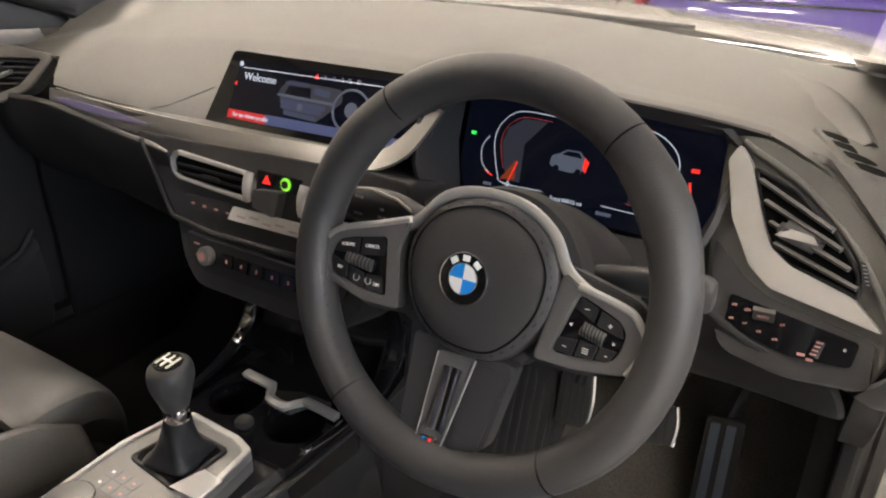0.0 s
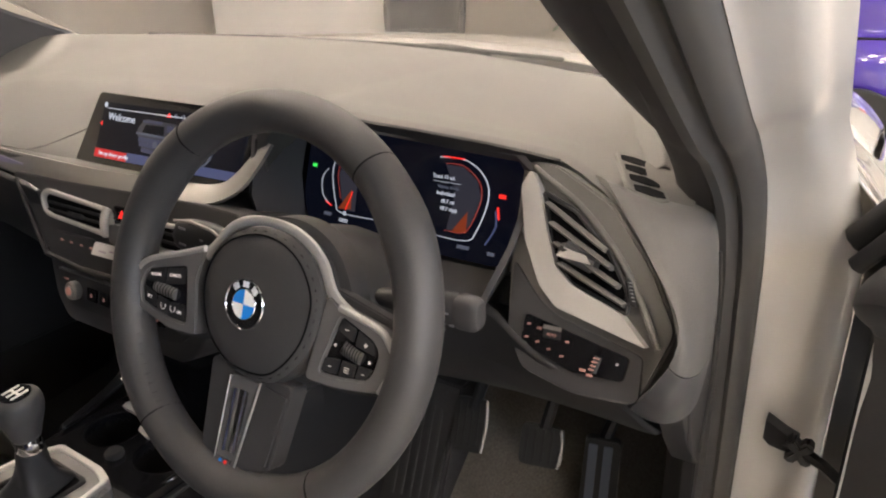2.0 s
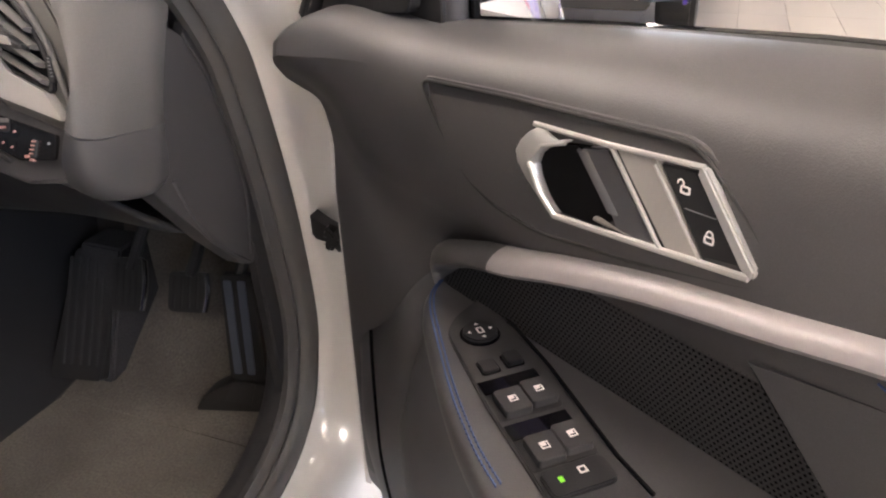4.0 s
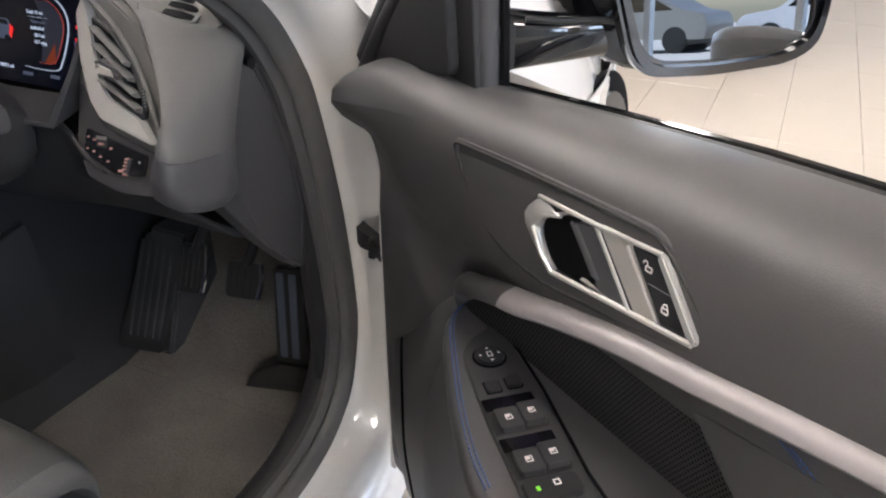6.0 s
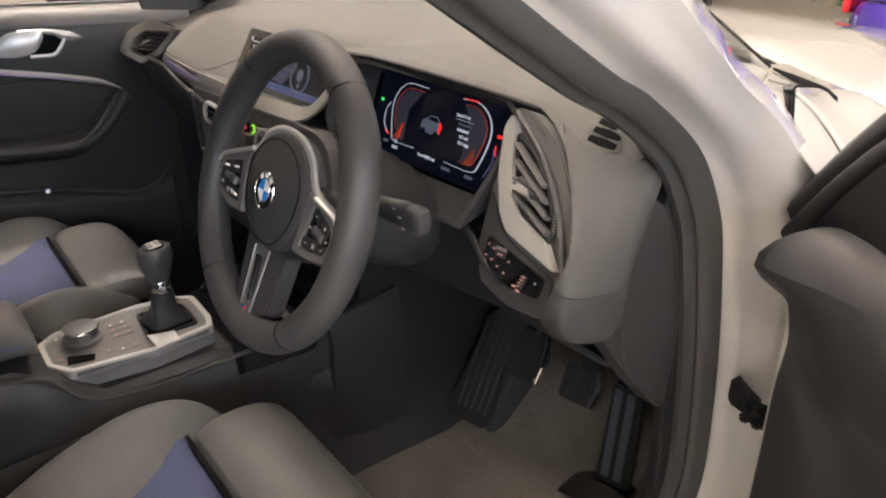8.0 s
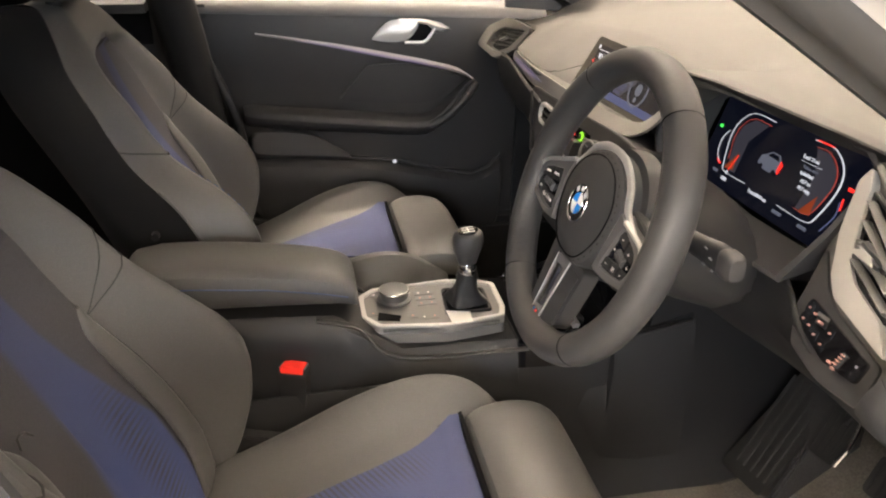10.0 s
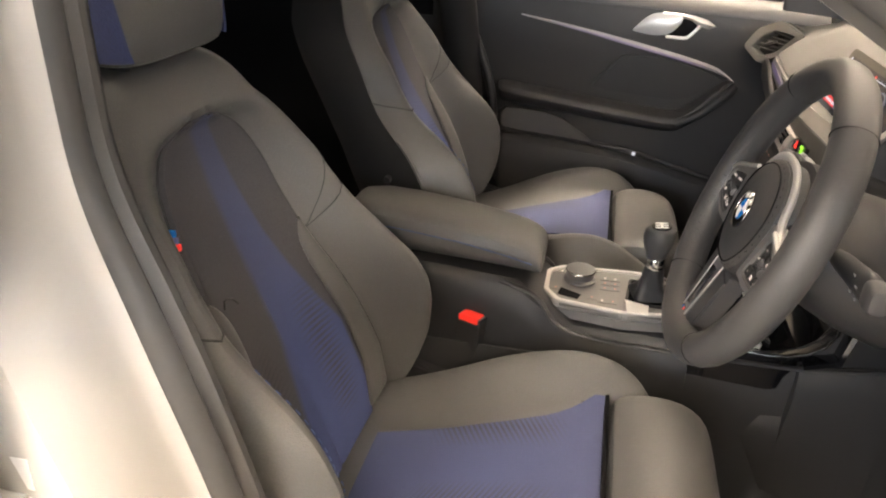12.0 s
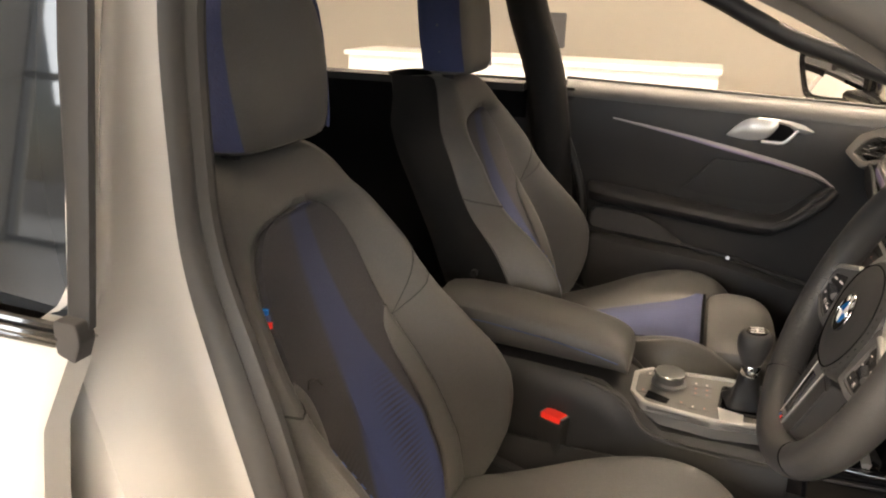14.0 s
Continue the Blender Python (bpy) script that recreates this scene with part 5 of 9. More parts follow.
bars([(-0.098, -0.044, 0.010), (0.040, -0.050, 0.016), (0.085, -0.049, 0.014), (0.118, -0.050, 0.008)], 0.0036, 0.0012, CLU, LITGREY, cluster)

# centre display
SCR = axes((0.05, 0.186, 0.903), (1, 0, 0), (0, 0.36, 0.933))
display = thing("centre_display", (0.05, 0.19, 0.86), "wide black centre display with a lit menu", "display")
part("display_case", prism(rounded([(-0.142, 0.046), (-0.176, -0.048), (0.150, -0.044), (0.170, 0.046)], 0.006), -0.014, 0.0, 0.002, m=SCR), PIANO, display, "gloss black display case")
part("display_picture", prism([(-0.127, 0.034), (-0.136, -0.040), (0.130, -0.036), (0.138, 0.036)], 0.0, 0.0008, m=SCR), SCREEN, display)
lettering("Welcome", 0.0135, SCR @ Matrix.Translation((-0.116, 0.016, 0.0012)), LITWHITE, display, align="LEFT")
lettering("Set up driver profile", 0.0075, SCR @ Matrix.Translation((-0.126, -0.0325, 0.0016)), LITWHITE, display, align="LEFT")
stroke([(-0.120, 0.0265), (0.13, 0.029)], 0.0010, LITWHITE, "menu_line", SCR, 0.001, display)
part("menu_row", prism([(-0.134, -0.027), (-0.070, -0.027), (-0.070, -0.038), (-0.135, -0.038)], 0.0008, 0.0013, m=SCR), LITMENU, display, "red lit menu row")
part("menu_bar", prism([(-0.0695, -0.026), (0.128, -0.0245), (0.127, -0.0355), (-0.0695, -0.038)], 0.0008, 0.0012, m=SCR), LITBLUE, display)
part("home_icon", disc(0.0032, 0.001, 0.0014, 12, 0, SCR, -0.124, 0.0305), LITWHITE, display)
bars([(0.012, 0.0285, 0.004), (0.026, 0.0288, 0.004), (0.038, 0.0291, 0.003), (0.048, 0.0292, 0.005), (0.062, 0.0294, 0.004)], 0.005, 0.0012, SCR, LITGREY, display)
part("warning_icon", prism([(-0.004, 0.026), (0.004, 0.026), (0, 0.032)], 0.001, 0.0014, m=SCR), LITRED, display)
part("back_arrow", prism([(-0.131, 0.006), (-0.127, 0.009), (-0.127, 0.003)], 0.001, 0.0014, m=SCR), LITRED, display)
part("dash_picture", prism(rounded([(-0.056, 0.006), (-0.042, 0.020), (0.040, 0.018), (0.044, 0.004), (0.010, -0.024), (-0.038, -0.022), (-0.048, -0.010)], 0.005), 0.0009, 0.0012, m=SCR), LITDIMMER, display, "dim lit picture of a dashboard")
part("dash_picture_screen", prism([(-0.040, 0.013), (-0.006, 0.014), (-0.004, 0.002), (-0.046, 0.002)], 0.0013, 0.0016, m=SCR), SCREEN, display)
for k, (x0, y0, x1, y1, h, c) in enumerate(((-0.056, 0.001, 0.034, 0.000, 0.0016, LITGREY), (-0.050, -0.006, 0.020, -0.007, 0.0030, LITDIM), (-0.048, -0.012, 0.016, -0.013, 0.0026, LITDIM), (-0.042, -0.019, 0.008, -0.0205, 0.0024, LITDIM), (-0.046, 0.0165, -0.010, 0.0175, 0.0014, LITDIM), (0.000, 0.012, 0.024, 0.010, 0.0040, LITDIM))):
    part("dash_picture_line", prism([(x0, y0 - h), (x1, y1 - h), (x1, y1 + h), (x0, y0 + h)], 0.0012, 0.0017, m=SCR), c, display)
part("dash_picture_knob", disc(0.0045, 0.0012, 0.0019, 14, 0, SCR, -0.018, -0.010), LITGREY, display)
part("wheel_picture", tube([SCR @ V(0.058 + 0.026 * math.cos(a), -0.004 + 0.024 * math.sin(a), 0.0014) for a in (2 * math.pi * i / 28 for i in range(28))], 0.0014, 6, closed=True), LITGREY, display, "lit picture of a steering wheel")
part("wheel_picture_hub", join(disc(0.009, 0.001, 0.0016, 18, 0, SCR, 0.058, -0.003), disc(0.004, 0.001, 0.0015, 10, 0, SCR, 0.058, -0.018)), LITGREY, display)

# ---- steering wheel ----
TILT_W = radians(19.5)
WHEEL = axes((0.37, 0.0, 0.84), (1, 0, 0), (0, math.sin(TILT_W), math.cos(TILT_W)))
wheel = thing("steering_wheel", (0.37, 0.0, 0.84), "black leather steering wheel with silver spokes", "steering wheel")
RC = 0.163
rim_rings = []
for i in range(72):
    a = 2 * math.pi * i / 72
    c, s = math.cos(a), math.sin(a)
    bulge = 0.0185 + 0.0022 * (math.exp(-((math.degrees(a) - 32) / 10) ** 2) + math.exp(-((math.degrees(a) - 148) / 10) ** 2))
    rim_rings.append([V((RC + bulge * math.cos(b)) * c, (RC + bulge * math.cos(b)) * s, 0.0205 * math.sin(b) - 0.012) for b in (2 * math.pi * j / 18 for j in range(18))])
rim_rings.append(rim_rings[0])
bm = loft(rim_rings, cap=False)
bmesh.ops.remove_doubles(bm, verts=bm.verts, dist=1e-6)
part("rim", bm, WHEELHIDE, wheel, "black leather rim", m=WHEEL)
for deg in (52, 128, 233, 307):
    a = radians(deg)
    part("rim_seam", tube([WHEEL @ V((RC + 0.0179 * math.cos(b)) * math.cos(a), (RC + 0.0179 * math.cos(b)) * math.sin(a), 0.0209 * math.sin(b) - 0.012) for b in (2 * math.pi * j / 24 for j in range(24))], 0.0007, 6, closed=True), CAVITY, wheel)
for k in range(26):
    a = radians(185 + 1.9 * k)
    p, q = (WHEEL @ V((RC - 0.0172) * math.cos(a + s), (RC - 0.0172) * math.sin(a + s), -0.010 + 3 * s) for s in (-0.004, 0.004))
    if k % 2 == 0:
        part("rim_stitch", tube([p, q], 0.0003, 5), BLACK, wheel)
pad = [(-0.060, 0.0114), (-0.0510, 0.0375), (-0.0310, 0.0564), (-0.0009, 0.0668), (0.0295, 0.0650), (0.0555, 0.0516), (0.0720, 0.0294), (0.0760, 0.0088), (0.0700, -0.020), (0.0510, -0.0480), (0.0274, -0.0620), (-0.0132, -0.0605), (-0.0420, -0.042), (-0.0560, -0.0168)]
po = spline([(x, y, 0) for x, y in pad], 5, closed=True)


def dome(scale, d):
    return [V(p.x * scale, p.y * scale, d) for p in po]


part("airbag_pad", loft([dome(1.0, -0.035), dome(1.02, -0.016), dome(0.985, -0.006), dome(0.90, -0.0015), dome(0.6, 0.001), dome(0.25, 0.002)]), WHEELHIDE, wheel, "black leather airbag cover", m=WHEEL)
part("pad_seam", tube([WHEEL @ V(p.x * 0.885, p.y * 0.885, -0.0008) for p in po], 0.0008, 6, closed=True), CAVITY, wheel)
part("pad_stitch", join(*[tube([WHEEL @ V(p.x * 0.935, p.y * 0.935, -0.0032), WHEEL @ V(q.x * 0.935, q.y * 0.935, -0.0032)], 0.0003, 4) for p, q in zip(po[0::2], [p.lerp(q, 0.6) for p, q in zip(po[0::2], po[1::2])])]), CAVITY, wheel)
part("pad_back", loft([dome(1.16, -0.05), dome(1.12, -0.03), dome(1.0, -0.028)]), LOWER, wheel, m=WHEEL)
# badge
badge = part("badge", disc(0.0215, 0.001, 0.0035, 36, 0.0008, WHEEL), PIANO, wheel, "round black badge with blue and white quarters")
part("badge_rim", tube([WHEEL @ V(0.0212 * math.cos(a), 0.0212 * math.sin(a), 0.0032) for a in (2 * math.pi * i / 36 for i in range(36))], 0.0009, 6, closed=True), CHROME, badge)
part("badge_ring", tube([WHEEL @ V(0.0128 * math.cos(a), 0.0128 * math.sin(a), 0.0036) for a in (2 * math.pi * i / 36 for i in range(36))], 0.0006, 6, closed=True), CHROME, badge)
for q in range(4):
    arc = [(0.0125 * math.cos(radians(90 * q + 10 * j)), 0.0125 * math.sin(radians(90 * q + 10 * j))) for j in range(10)]
    part("badge_quarter", prism([(0, 0)] + arc, 0.0035, 0.0040, m=WHEEL), BADGEBLUE if q % 2 else WHITE, badge)
for deg in (128, 90, 52):
    a = radians(deg)
    part("badge_mark", box(-0.0032, 0.0032, -0.0026, 0.0026, 0.0035, 0.0039), WHITE, badge, m=WHEEL @ Matrix.Rotation(a - math.pi / 2, 4, "Z") @ Matrix.Translation((0, 0.0170, 0)))
# silver frame behind the cover, and the two key pads
part("spoke_arc", tube([WHEEL @ V(x, y, -0.012) for x, y in [p.xy for p in spline([(-0.078, 0.022, 0), (-0.058, 0.036, 0), (-0.036, 0.060, 0), (-0.005, 0.069, 0), (0.034, 0.066, 0), (0.062, 0.050, 0), (0.077, 0.028, 0), (0.090, 0.018, 0), (0.108, 0.010, 0)], 6)]], 0.0040, 10, flat=1.4), SATIN, wheel, "satin silver arc round the cover")
LF = [(-0.157, -0.018), (-0.146, 0.004), (-0.130, 0.014), (-0.062, 0.036), (-0.070, 0.006), (-0.062, -0.044), (-0.100, -0.046), (-0.146, -0.036)]
LI = [(-0.143, -0.016), (-0.138, -0.001), (-0.128, 0.005), (-0.085, 0.015), (-0.083, 0.002), (-0.077, -0.037), (-0.100, -0.037), (-0.138, -0.030)]
RF = [(0.078, 0.026), (0.092, 0.018), (0.134, 0.010), (0.148, -0.006), (0.147, -0.022), (0.140, -0.038), (0.100, -0.045), (0.066, -0.046)]
RI = [(0.094, 0.012), (0.106, 0.008), (0.128, 0.000), (0.134, -0.008), (0.132, -0.022), (0.126, -0.032), (0.100, -0.036), (0.080, -0.037)]
part("spoke_frame", ring(rounded(LF, 0.006), rounded(LI, 0.005), -0.024, -0.006, 0.002, WHEEL), SPOKE, wheel, "satin silver spoke frame")
part("spoke_frame", ring(rounded(RF, 0.006), rounded(RI, 0.005), -0.024, -0.006, 0.002, WHEEL), SPOKE, wheel, "satin silver spoke frame")
for edge in (((-0.157, -0.018), (-0.150, -0.003), (-0.143, 0.006), (-0.130, 0.0135), (-0.095, 0.0245), (-0.064, 0.035)), ((0.092, 0.018), (0.112, 0.0145), (0.133, 0.0095), (0.142, 0.002), (0.1475, -0.006), (0.1465, -0.022), (0.140, -0.037))):
    part("spoke_edge", tube(spline([WHEEL @ V(x, y, -0.0068) for x, y in edge], 4), 0.0030, 8), SATIN, wheel, "bright spoke edge")
for inner in (LI, RI):
    part("key_pad", prism(rounded(inner, 0.005), -0.022, -0.009, 0.001, m=WHEEL), PIANO, wheel, "gloss black key pad")
for poly in (((-0.140, -0.010), (-0.133, 0.003), (-0.113, 0.008), (-0.113, -0.008)), ((-0.111, -0.0075), (-0.111, 0.0085), (-0.087, 0.0135), (-0.085, -0.002)),
             ((-0.141, -0.014), (-0.122, -0.019), (-0.121, -0.0315), (-0.137, -0.0285)), ((-0.120, -0.0195), (-0.103, -0.022), (-0.101, -0.036), (-0.119, -0.032)), ((-0.101, -0.022), (-0.083, -0.021), (-0.079, -0.036), (-0.0995, -0.0362)),
             ((0.0955, 0.010), (0.110, 0.005), (0.108, -0.006), (0.091, 0.001)), ((0.112, 0.0045), (0.129, -0.002), (0.132, -0.012), (0.1105, -0.008)),
             ((0.083, -0.024), (0.099, -0.022), (0.097, -0.035), (0.081, -0.0355)), ((0.1005, -0.022), (0.115, -0.022), (0.113, -0.0335), (0.0985, -0.035)), ((0.1165, -0.022), (0.130, -0.022), (0.1255, -0.0315), (0.1145, -0.033))):
    part("key", prism(poly, -0.0095, -0.0072, 0.0007, m=WHEEL), BLACK, wheel)
KM = [WHEEL @ Matrix.Translation((x, y, -0.0068)) @ Matrix.Rotation(radians(a), 4, "Z") for x, y, a in ((-0.1245, -0.001, 8), (-0.0985, 0.003, 8), (-0.1295, -0.023, -8))]
lettering("RESUME", 0.0040, KM[0], MARK, wheel)
lettering("CANCEL", 0.0040, KM[1], MARK, wheel)
lettering("SET", 0.0040, KM[2], MARK, wheel)
lettering("LIM", 0.0040, WHEEL @ Matrix.Translation((-0.088, -0.029, -0.0068)), MARK, wheel)
part("key_mark", join(*[tube([WHEEL @ V(x + r * math.cos(a), y + r * math.sin(a), -0.0068) for a in (radians(-220 + 26 * i) for i in range(11))], 0.00032, 5) for x, y, r in ((-0.110, -0.0275, 0.0032), (-0.097, -0.0275, 0.0032))]), MARK, wheel)
bars([(0.1015, 0.0025, 0.0035), (0.121, -0.005, 0.0035), (0.1065, -0.0268, 0.0048), (0.1065, -0.0285, 0.0048), (0.1065, -0.0302, 0.0048), (0.1225, -0.0275, 0.002), (0.090, -0.0295, 0.0030)], 0.0006, 0.0006, WHEEL @ Matrix.Translation((0, 0, -0.0070)), MARK, wheel)
bars([(0.121, -0.005, 0.0006)], 0.0035, 0.0006, WHEEL @ Matrix.Translation((0, 0, -0.0070)), MARK, wheel)
for x, y, a in ((0.091, -0.012, 0), (0.126, -0.0175, 180)):
    part("key_arrow", prism([(-0.0013, 0), (0.001, 0.0014), (0.001, -0.0014)], 0, 0.0006, m=WHEEL @ Matrix.Translation((x, y, -0.0085)) @ Matrix.Rotation(radians(a), 4, "Z")), MARK, wheel)
for x0, x1, y0, y1 in ((-0.124, -0.096, -0.012, -0.0145), (0.100, 0.118, -0.0125, -0.017)):
    roller = part("roller", tube([WHEEL @ V(x0, y0, -0.010), WHEEL @ V(x1, y1, -0.010)], 0.0056, 14), DARKMETAL, wheel, "ridged thumb roller")
    for k in range(7):
        c = V(x0, y0, -0.010).lerp(V(x1, y1, -0.010), (k + 0.5) / 7)
        part("roller_ridge", tube([WHEEL @ (c + V(0, 0.0058 * math.cos(b), 0.0058 * math.sin(b))) for b in (math.pi * j / 8 for j in range(9))], 0.0005, 5), BLACK, roller)
for poly, b0 in ((((-0.150, 0.004), (-0.125, 0.018), (-0.060, 0.040), (-0.055, -0.048), (-0.10, -0.054), (-0.150, -0.038)), 0), (((0.07, 0.03), (0.135, 0.016), (0.152, 0.0), (0.150, -0.04), (0.10, -0.052), (0.055, -0.052)), 0)):
    part("spoke", prism(rounded(poly, 0.008), -0.034, -0.020, 0.004, m=WHEEL), LOWER, wheel, "dark grey spoke")
# lower spoke
part("lower_spoke", prism(rounded([(-0.043, -0.056), (0.053, -0.060), (0.0395, -0.136), (0.002, -0.157), (-0.026, -0.157), (-0.0425, -0.142)], 0.006), -0.032, -0.0115, 0.003, m=WHEEL), LOWER, wheel, "dark lower spoke")
part("lower_spoke_face", prism([(-0.0165, -0.066), (0.0190, -0.064), (0.0005, -0.154), (-0.0228, -0.153)], -0.014, -0.0095, 0.0015, m=WHEEL), SPOKE, wheel, "satin metal spoke face")
part("spoke_hollow", loft([[WHEEL @ V(x0 + (x1 - x0) * k, y, -0.0094 + 0.0022 * (2 * k - 1) ** 2) for k in (0, 0.12, 0.3, 0.5, 0.7, 0.88, 1)] for x0, x1, y in ((-0.0075, 0.0100, -0.076), (-0.0092, 0.0080, -0.095), (-0.0110, 0.0056, -0.115), (-0.0126, 0.0036, -0.130), (-0.0128, 0.0025, -0.134))], closed=False), CHROME, wheel, "polished hollow in the spoke")
part("spoke_line", tube([WHEEL @ V(-0.0160, -0.067, -0.0092), WHEEL @ V(-0.0226, -0.152, -0.0092)], 0.0006, 6), SATIN, wheel)
part("lower_spoke_edge", tube([WHEEL @ V(0.0200, -0.0645, -0.0088), WHEEL @ V(0.0012, -0.1545, -0.0088)], 0.0009, 6), SATIN, wheel, "fine bright line")
part("lower_spoke_side", prism([(0.022, -0.064), (0.051, -0.068), (0.037, -0.135), (0.003, -0.154)], -0.014, -0.0100, 0.002, m=WHEEL), LOWER, wheel)
stripe_badge = part("stripe_badge", prism([(-0.0185, -0.1405), (-0.0010, -0.1400), (-0.0025, -0.1510), (-0.0190, -0.1515)], -0.0098, -0.0080, 0.0006, m=WHEEL), CHROME, wheel, "small chrome badge with coloured stripes")
# navy and red stripes glow a little through their materials
for k, c in enumerate((BADGEBLUE, LITDIM, RED)):
    part("stripe", prism([(-0.0145 + 0.0030 * k, -0.1420), (-0.0118 + 0.0030 * k, -0.1420), (-0.0142 + 0.0030 * k, -0.1498), (-0.0168 + 0.0030 * k, -0.1498)], -0.0080, -0.0074, m=WHEEL), c, stripe_badge)
part("column_shroud", loft([[V(0.37 + rx * math.cos(a), y, z + rz * math.sin(a)) for a in (2 * math.pi * i / 20 for i in range(20))] for rx, rz, y, z in ((0.055, 0.045, 0.02, 0.83), (0.085, 0.062, 0.045, 0.822), (0.10, 0.075, 0.10, 0.80), (0.115, 0.085, 0.20, 0.77))]), FARTRIM, wheel, "dark grey column shroud", sub=1)
# stalks
part("left_stalk", loft([[V(x, y + 0.011 * math.cos(a), z + h * math.sin(a)) for a in (2 * math.pi * i / 14 for i in range(14))] for x, y, z, h in ((0.30, 0.07, 0.842, 0.008), (0.275, 0.075, 0.846, 0.012), (0.245, 0.08, 0.846, 0.019), (0.215, 0.08, 0.843, 0.020), (0.195, 0.08, 0.841, 0.019), (0.187, 0.08, 0.840, 0.014))]), BLACK, wheel, "black indicator stalk", sub=1)
part("stalk_band", tube([V(0.200, 0.068, 0.862), V(0.225, 0.068, 0.865), V(0.255, 0.068, 0.861), V(0.272, 0.068, 0.852)], 0.0016, 6), SILVER, wheel)
STK = axes((0.23, 0.0685, 0.845), (1, 0, -0.06), (0.06, 0.1, 1))
bars([(-0.022, 0.008, 0.010), (-0.022, -0.009, 0.010), (0.006, 0.002, 0.004), (0.010, -0.006, 0.004), (0.004, -0.006, 0.004)], 0.0022, 0.0006, STK, GREYSTITCH, wheel)
part("right_stalk", loft([[V(x, y + 0.012 * math.cos(a), z + h * math.sin(a)) for a in (2 * math.pi * i / 14 for i in range(14))] for x, y, z, h in ((0.44, 0.075, 0.835, 0.009), (0.49, 0.085, 0.834, 0.012), (0.510, 0.09, 0.834, 0.016), (0.527, 0.09, 0.834, 0.017))]), BLACK, wheel, "black wiper stalk", sub=1)
part("right_stalk_tip", loft([[V(x, 0.090 + 0.0105 * k * math.copysign(abs(math.cos(a)) ** 0.6, math.cos(a)), 0.834 + 0.0150 * k * math.copysign(abs(math.sin(a)) ** 0.6, math.sin(a))) for a in (2 * math.pi * (i + 0.5) / 24 for i in range(24))] for x, k in ((0.522, 0.9), (0.526, 1.0), (0.536, 1.0), (0.541, 0.92), (0.544, 0.76), (0.545, 0.45))]), LOWER, wheel, "dark grey stalk tip")
bars([(0.508 - 0.52, 0.009, 0.005), (0.518 - 0.52, 0.002, 0.006), (0.508 - 0.52, -0.008, 0.005), (0.524 - 0.52, -0.008, 0.004)], 0.0018, 0.0006, axes((0.52, 0.0765, 0.834), (1, 0, 0), (0, 0, 1)), GREYSTITCH, wheel)

# ---- centre console ----
console = thing("centre_console", (0.01, -0.1, 0.2), "dark grey centre console with an aluminium shift panel", "console")
body_rows = []
for y, zt, xr in ((-0.62, 0.555, 0.075), (-0.42, 0.555, 0.075), (-0.27, 0.545, 0.075), (-0.215, 0.515, 0.088), (-0.165, 0.485, 0.100), (-0.05, 0.490, 0.105), (0.025, 0.490, 0.110), (0.03, 0.40, 0.110), (0.185, 0.40, 0.125), (0.19, 0.490, 0.125), (0.25, 0.50, 0.13), (0.33, 0.52, 0.13)):
    xl = 0.01 - (xr - 0.01)
    body_rows.append([V(xl - 0.02, y, 0.20), V(xl - 0.01, y, zt - 0.06), V(xl, y, zt - 0.012), V(xl + 0.012, y, zt), V(0.01, y, zt), V(xr - 0.012, y, zt), V(xr, y, zt - 0.012), V(xr + 0.008, y, zt - 0.06), V(xr + 0.02, y, 0.20)])
part("console_body", loft(body_rows), BLACK, console, "dark grey console body")
for s in (1, -1):
    part("console_rail", tube(spline([(0.01 + s * 0.070, -0.30, 0.548), (0.01 + s * 0.074, -0.235, 0.530), (0.01 + s * 0.090, -0.195, 0.490), (0.01 + s * 0.100, -0.13, 0.478), (0.01 + s * 0.106, 0.03, 0.480), (0.01 + s * 0.120, 0.20, 0.494), (0.01 + s * 0.124, 0.32, 0.515)], 6), 0.006, 10, flat=0.6), BLACK, console, "black console rail")
ARMP = [(-0.60, 0.560, 0.650), (-0.48, 0.558, 0.645), (-0.37, 0.554, 0.634), (-0.29, 0.550, 0.620), (-0.250, 0.548, 0.608), (-0.234, 0.549, 0.592), (-0.230, 0.551, 0.576)]
arm_rows = []
for i, (y, z0, z1) in enumerate(ARMP):
    q = 0.004 * i
    arm_rows.append([V(x, y, z) for x, z in ((-0.066 + q / 4, z0), (-0.072 + q / 4, (z0 + z1) / 2), (-0.068 + q / 4, z1 - 0.010), (-0.05, z1 - 0.001), (0.0, z1 + 0.003), (0.048, z1 - 0.001), (0.064 - q / 4, z1 - 0.010), (0.069 - q / 4, (z0 + z1) / 2), (0.064 - q / 4, z0))])
part("armrest", loft(arm_rows), LEATHER, console, "black leather armrest", sub=1)
part("armrest_stitch", tube([V(0.0700, y, z1 - 0.030) for y, z0, z1 in ARMP[:4]] + [V(0.066, -0.248, 0.578)], 0.0009, 5), STITCH, console, "blue stitching")
PLATE = [(-0.036, -0.226), (-0.060, -0.200), (-0.067, -0.066), (-0.056, -0.010), (-0.036, 0.019), (0.048, 0.017), (0.078, 0.008), (0.090, -0.088), (0.071, -0.202), (0.035, -0.226)]
SHIFT = axes((0, 0, 0.522), (1, 0, 0), (0, 1, 0.02))
part("shift_panel", prism(rounded(PLATE, 0.006), -0.03, 0.0, 0.002, m=SHIFT), mat("grey_satin_panel", (0.20, 0.195, 0.19), 0.40, metal=0.5), console, "grey satin shift panel")
PIN = [(0.01 + (x - 0.01) * 0.90, -0.10 + (y + 0.10) * 0.93) for x, y in PLATE]
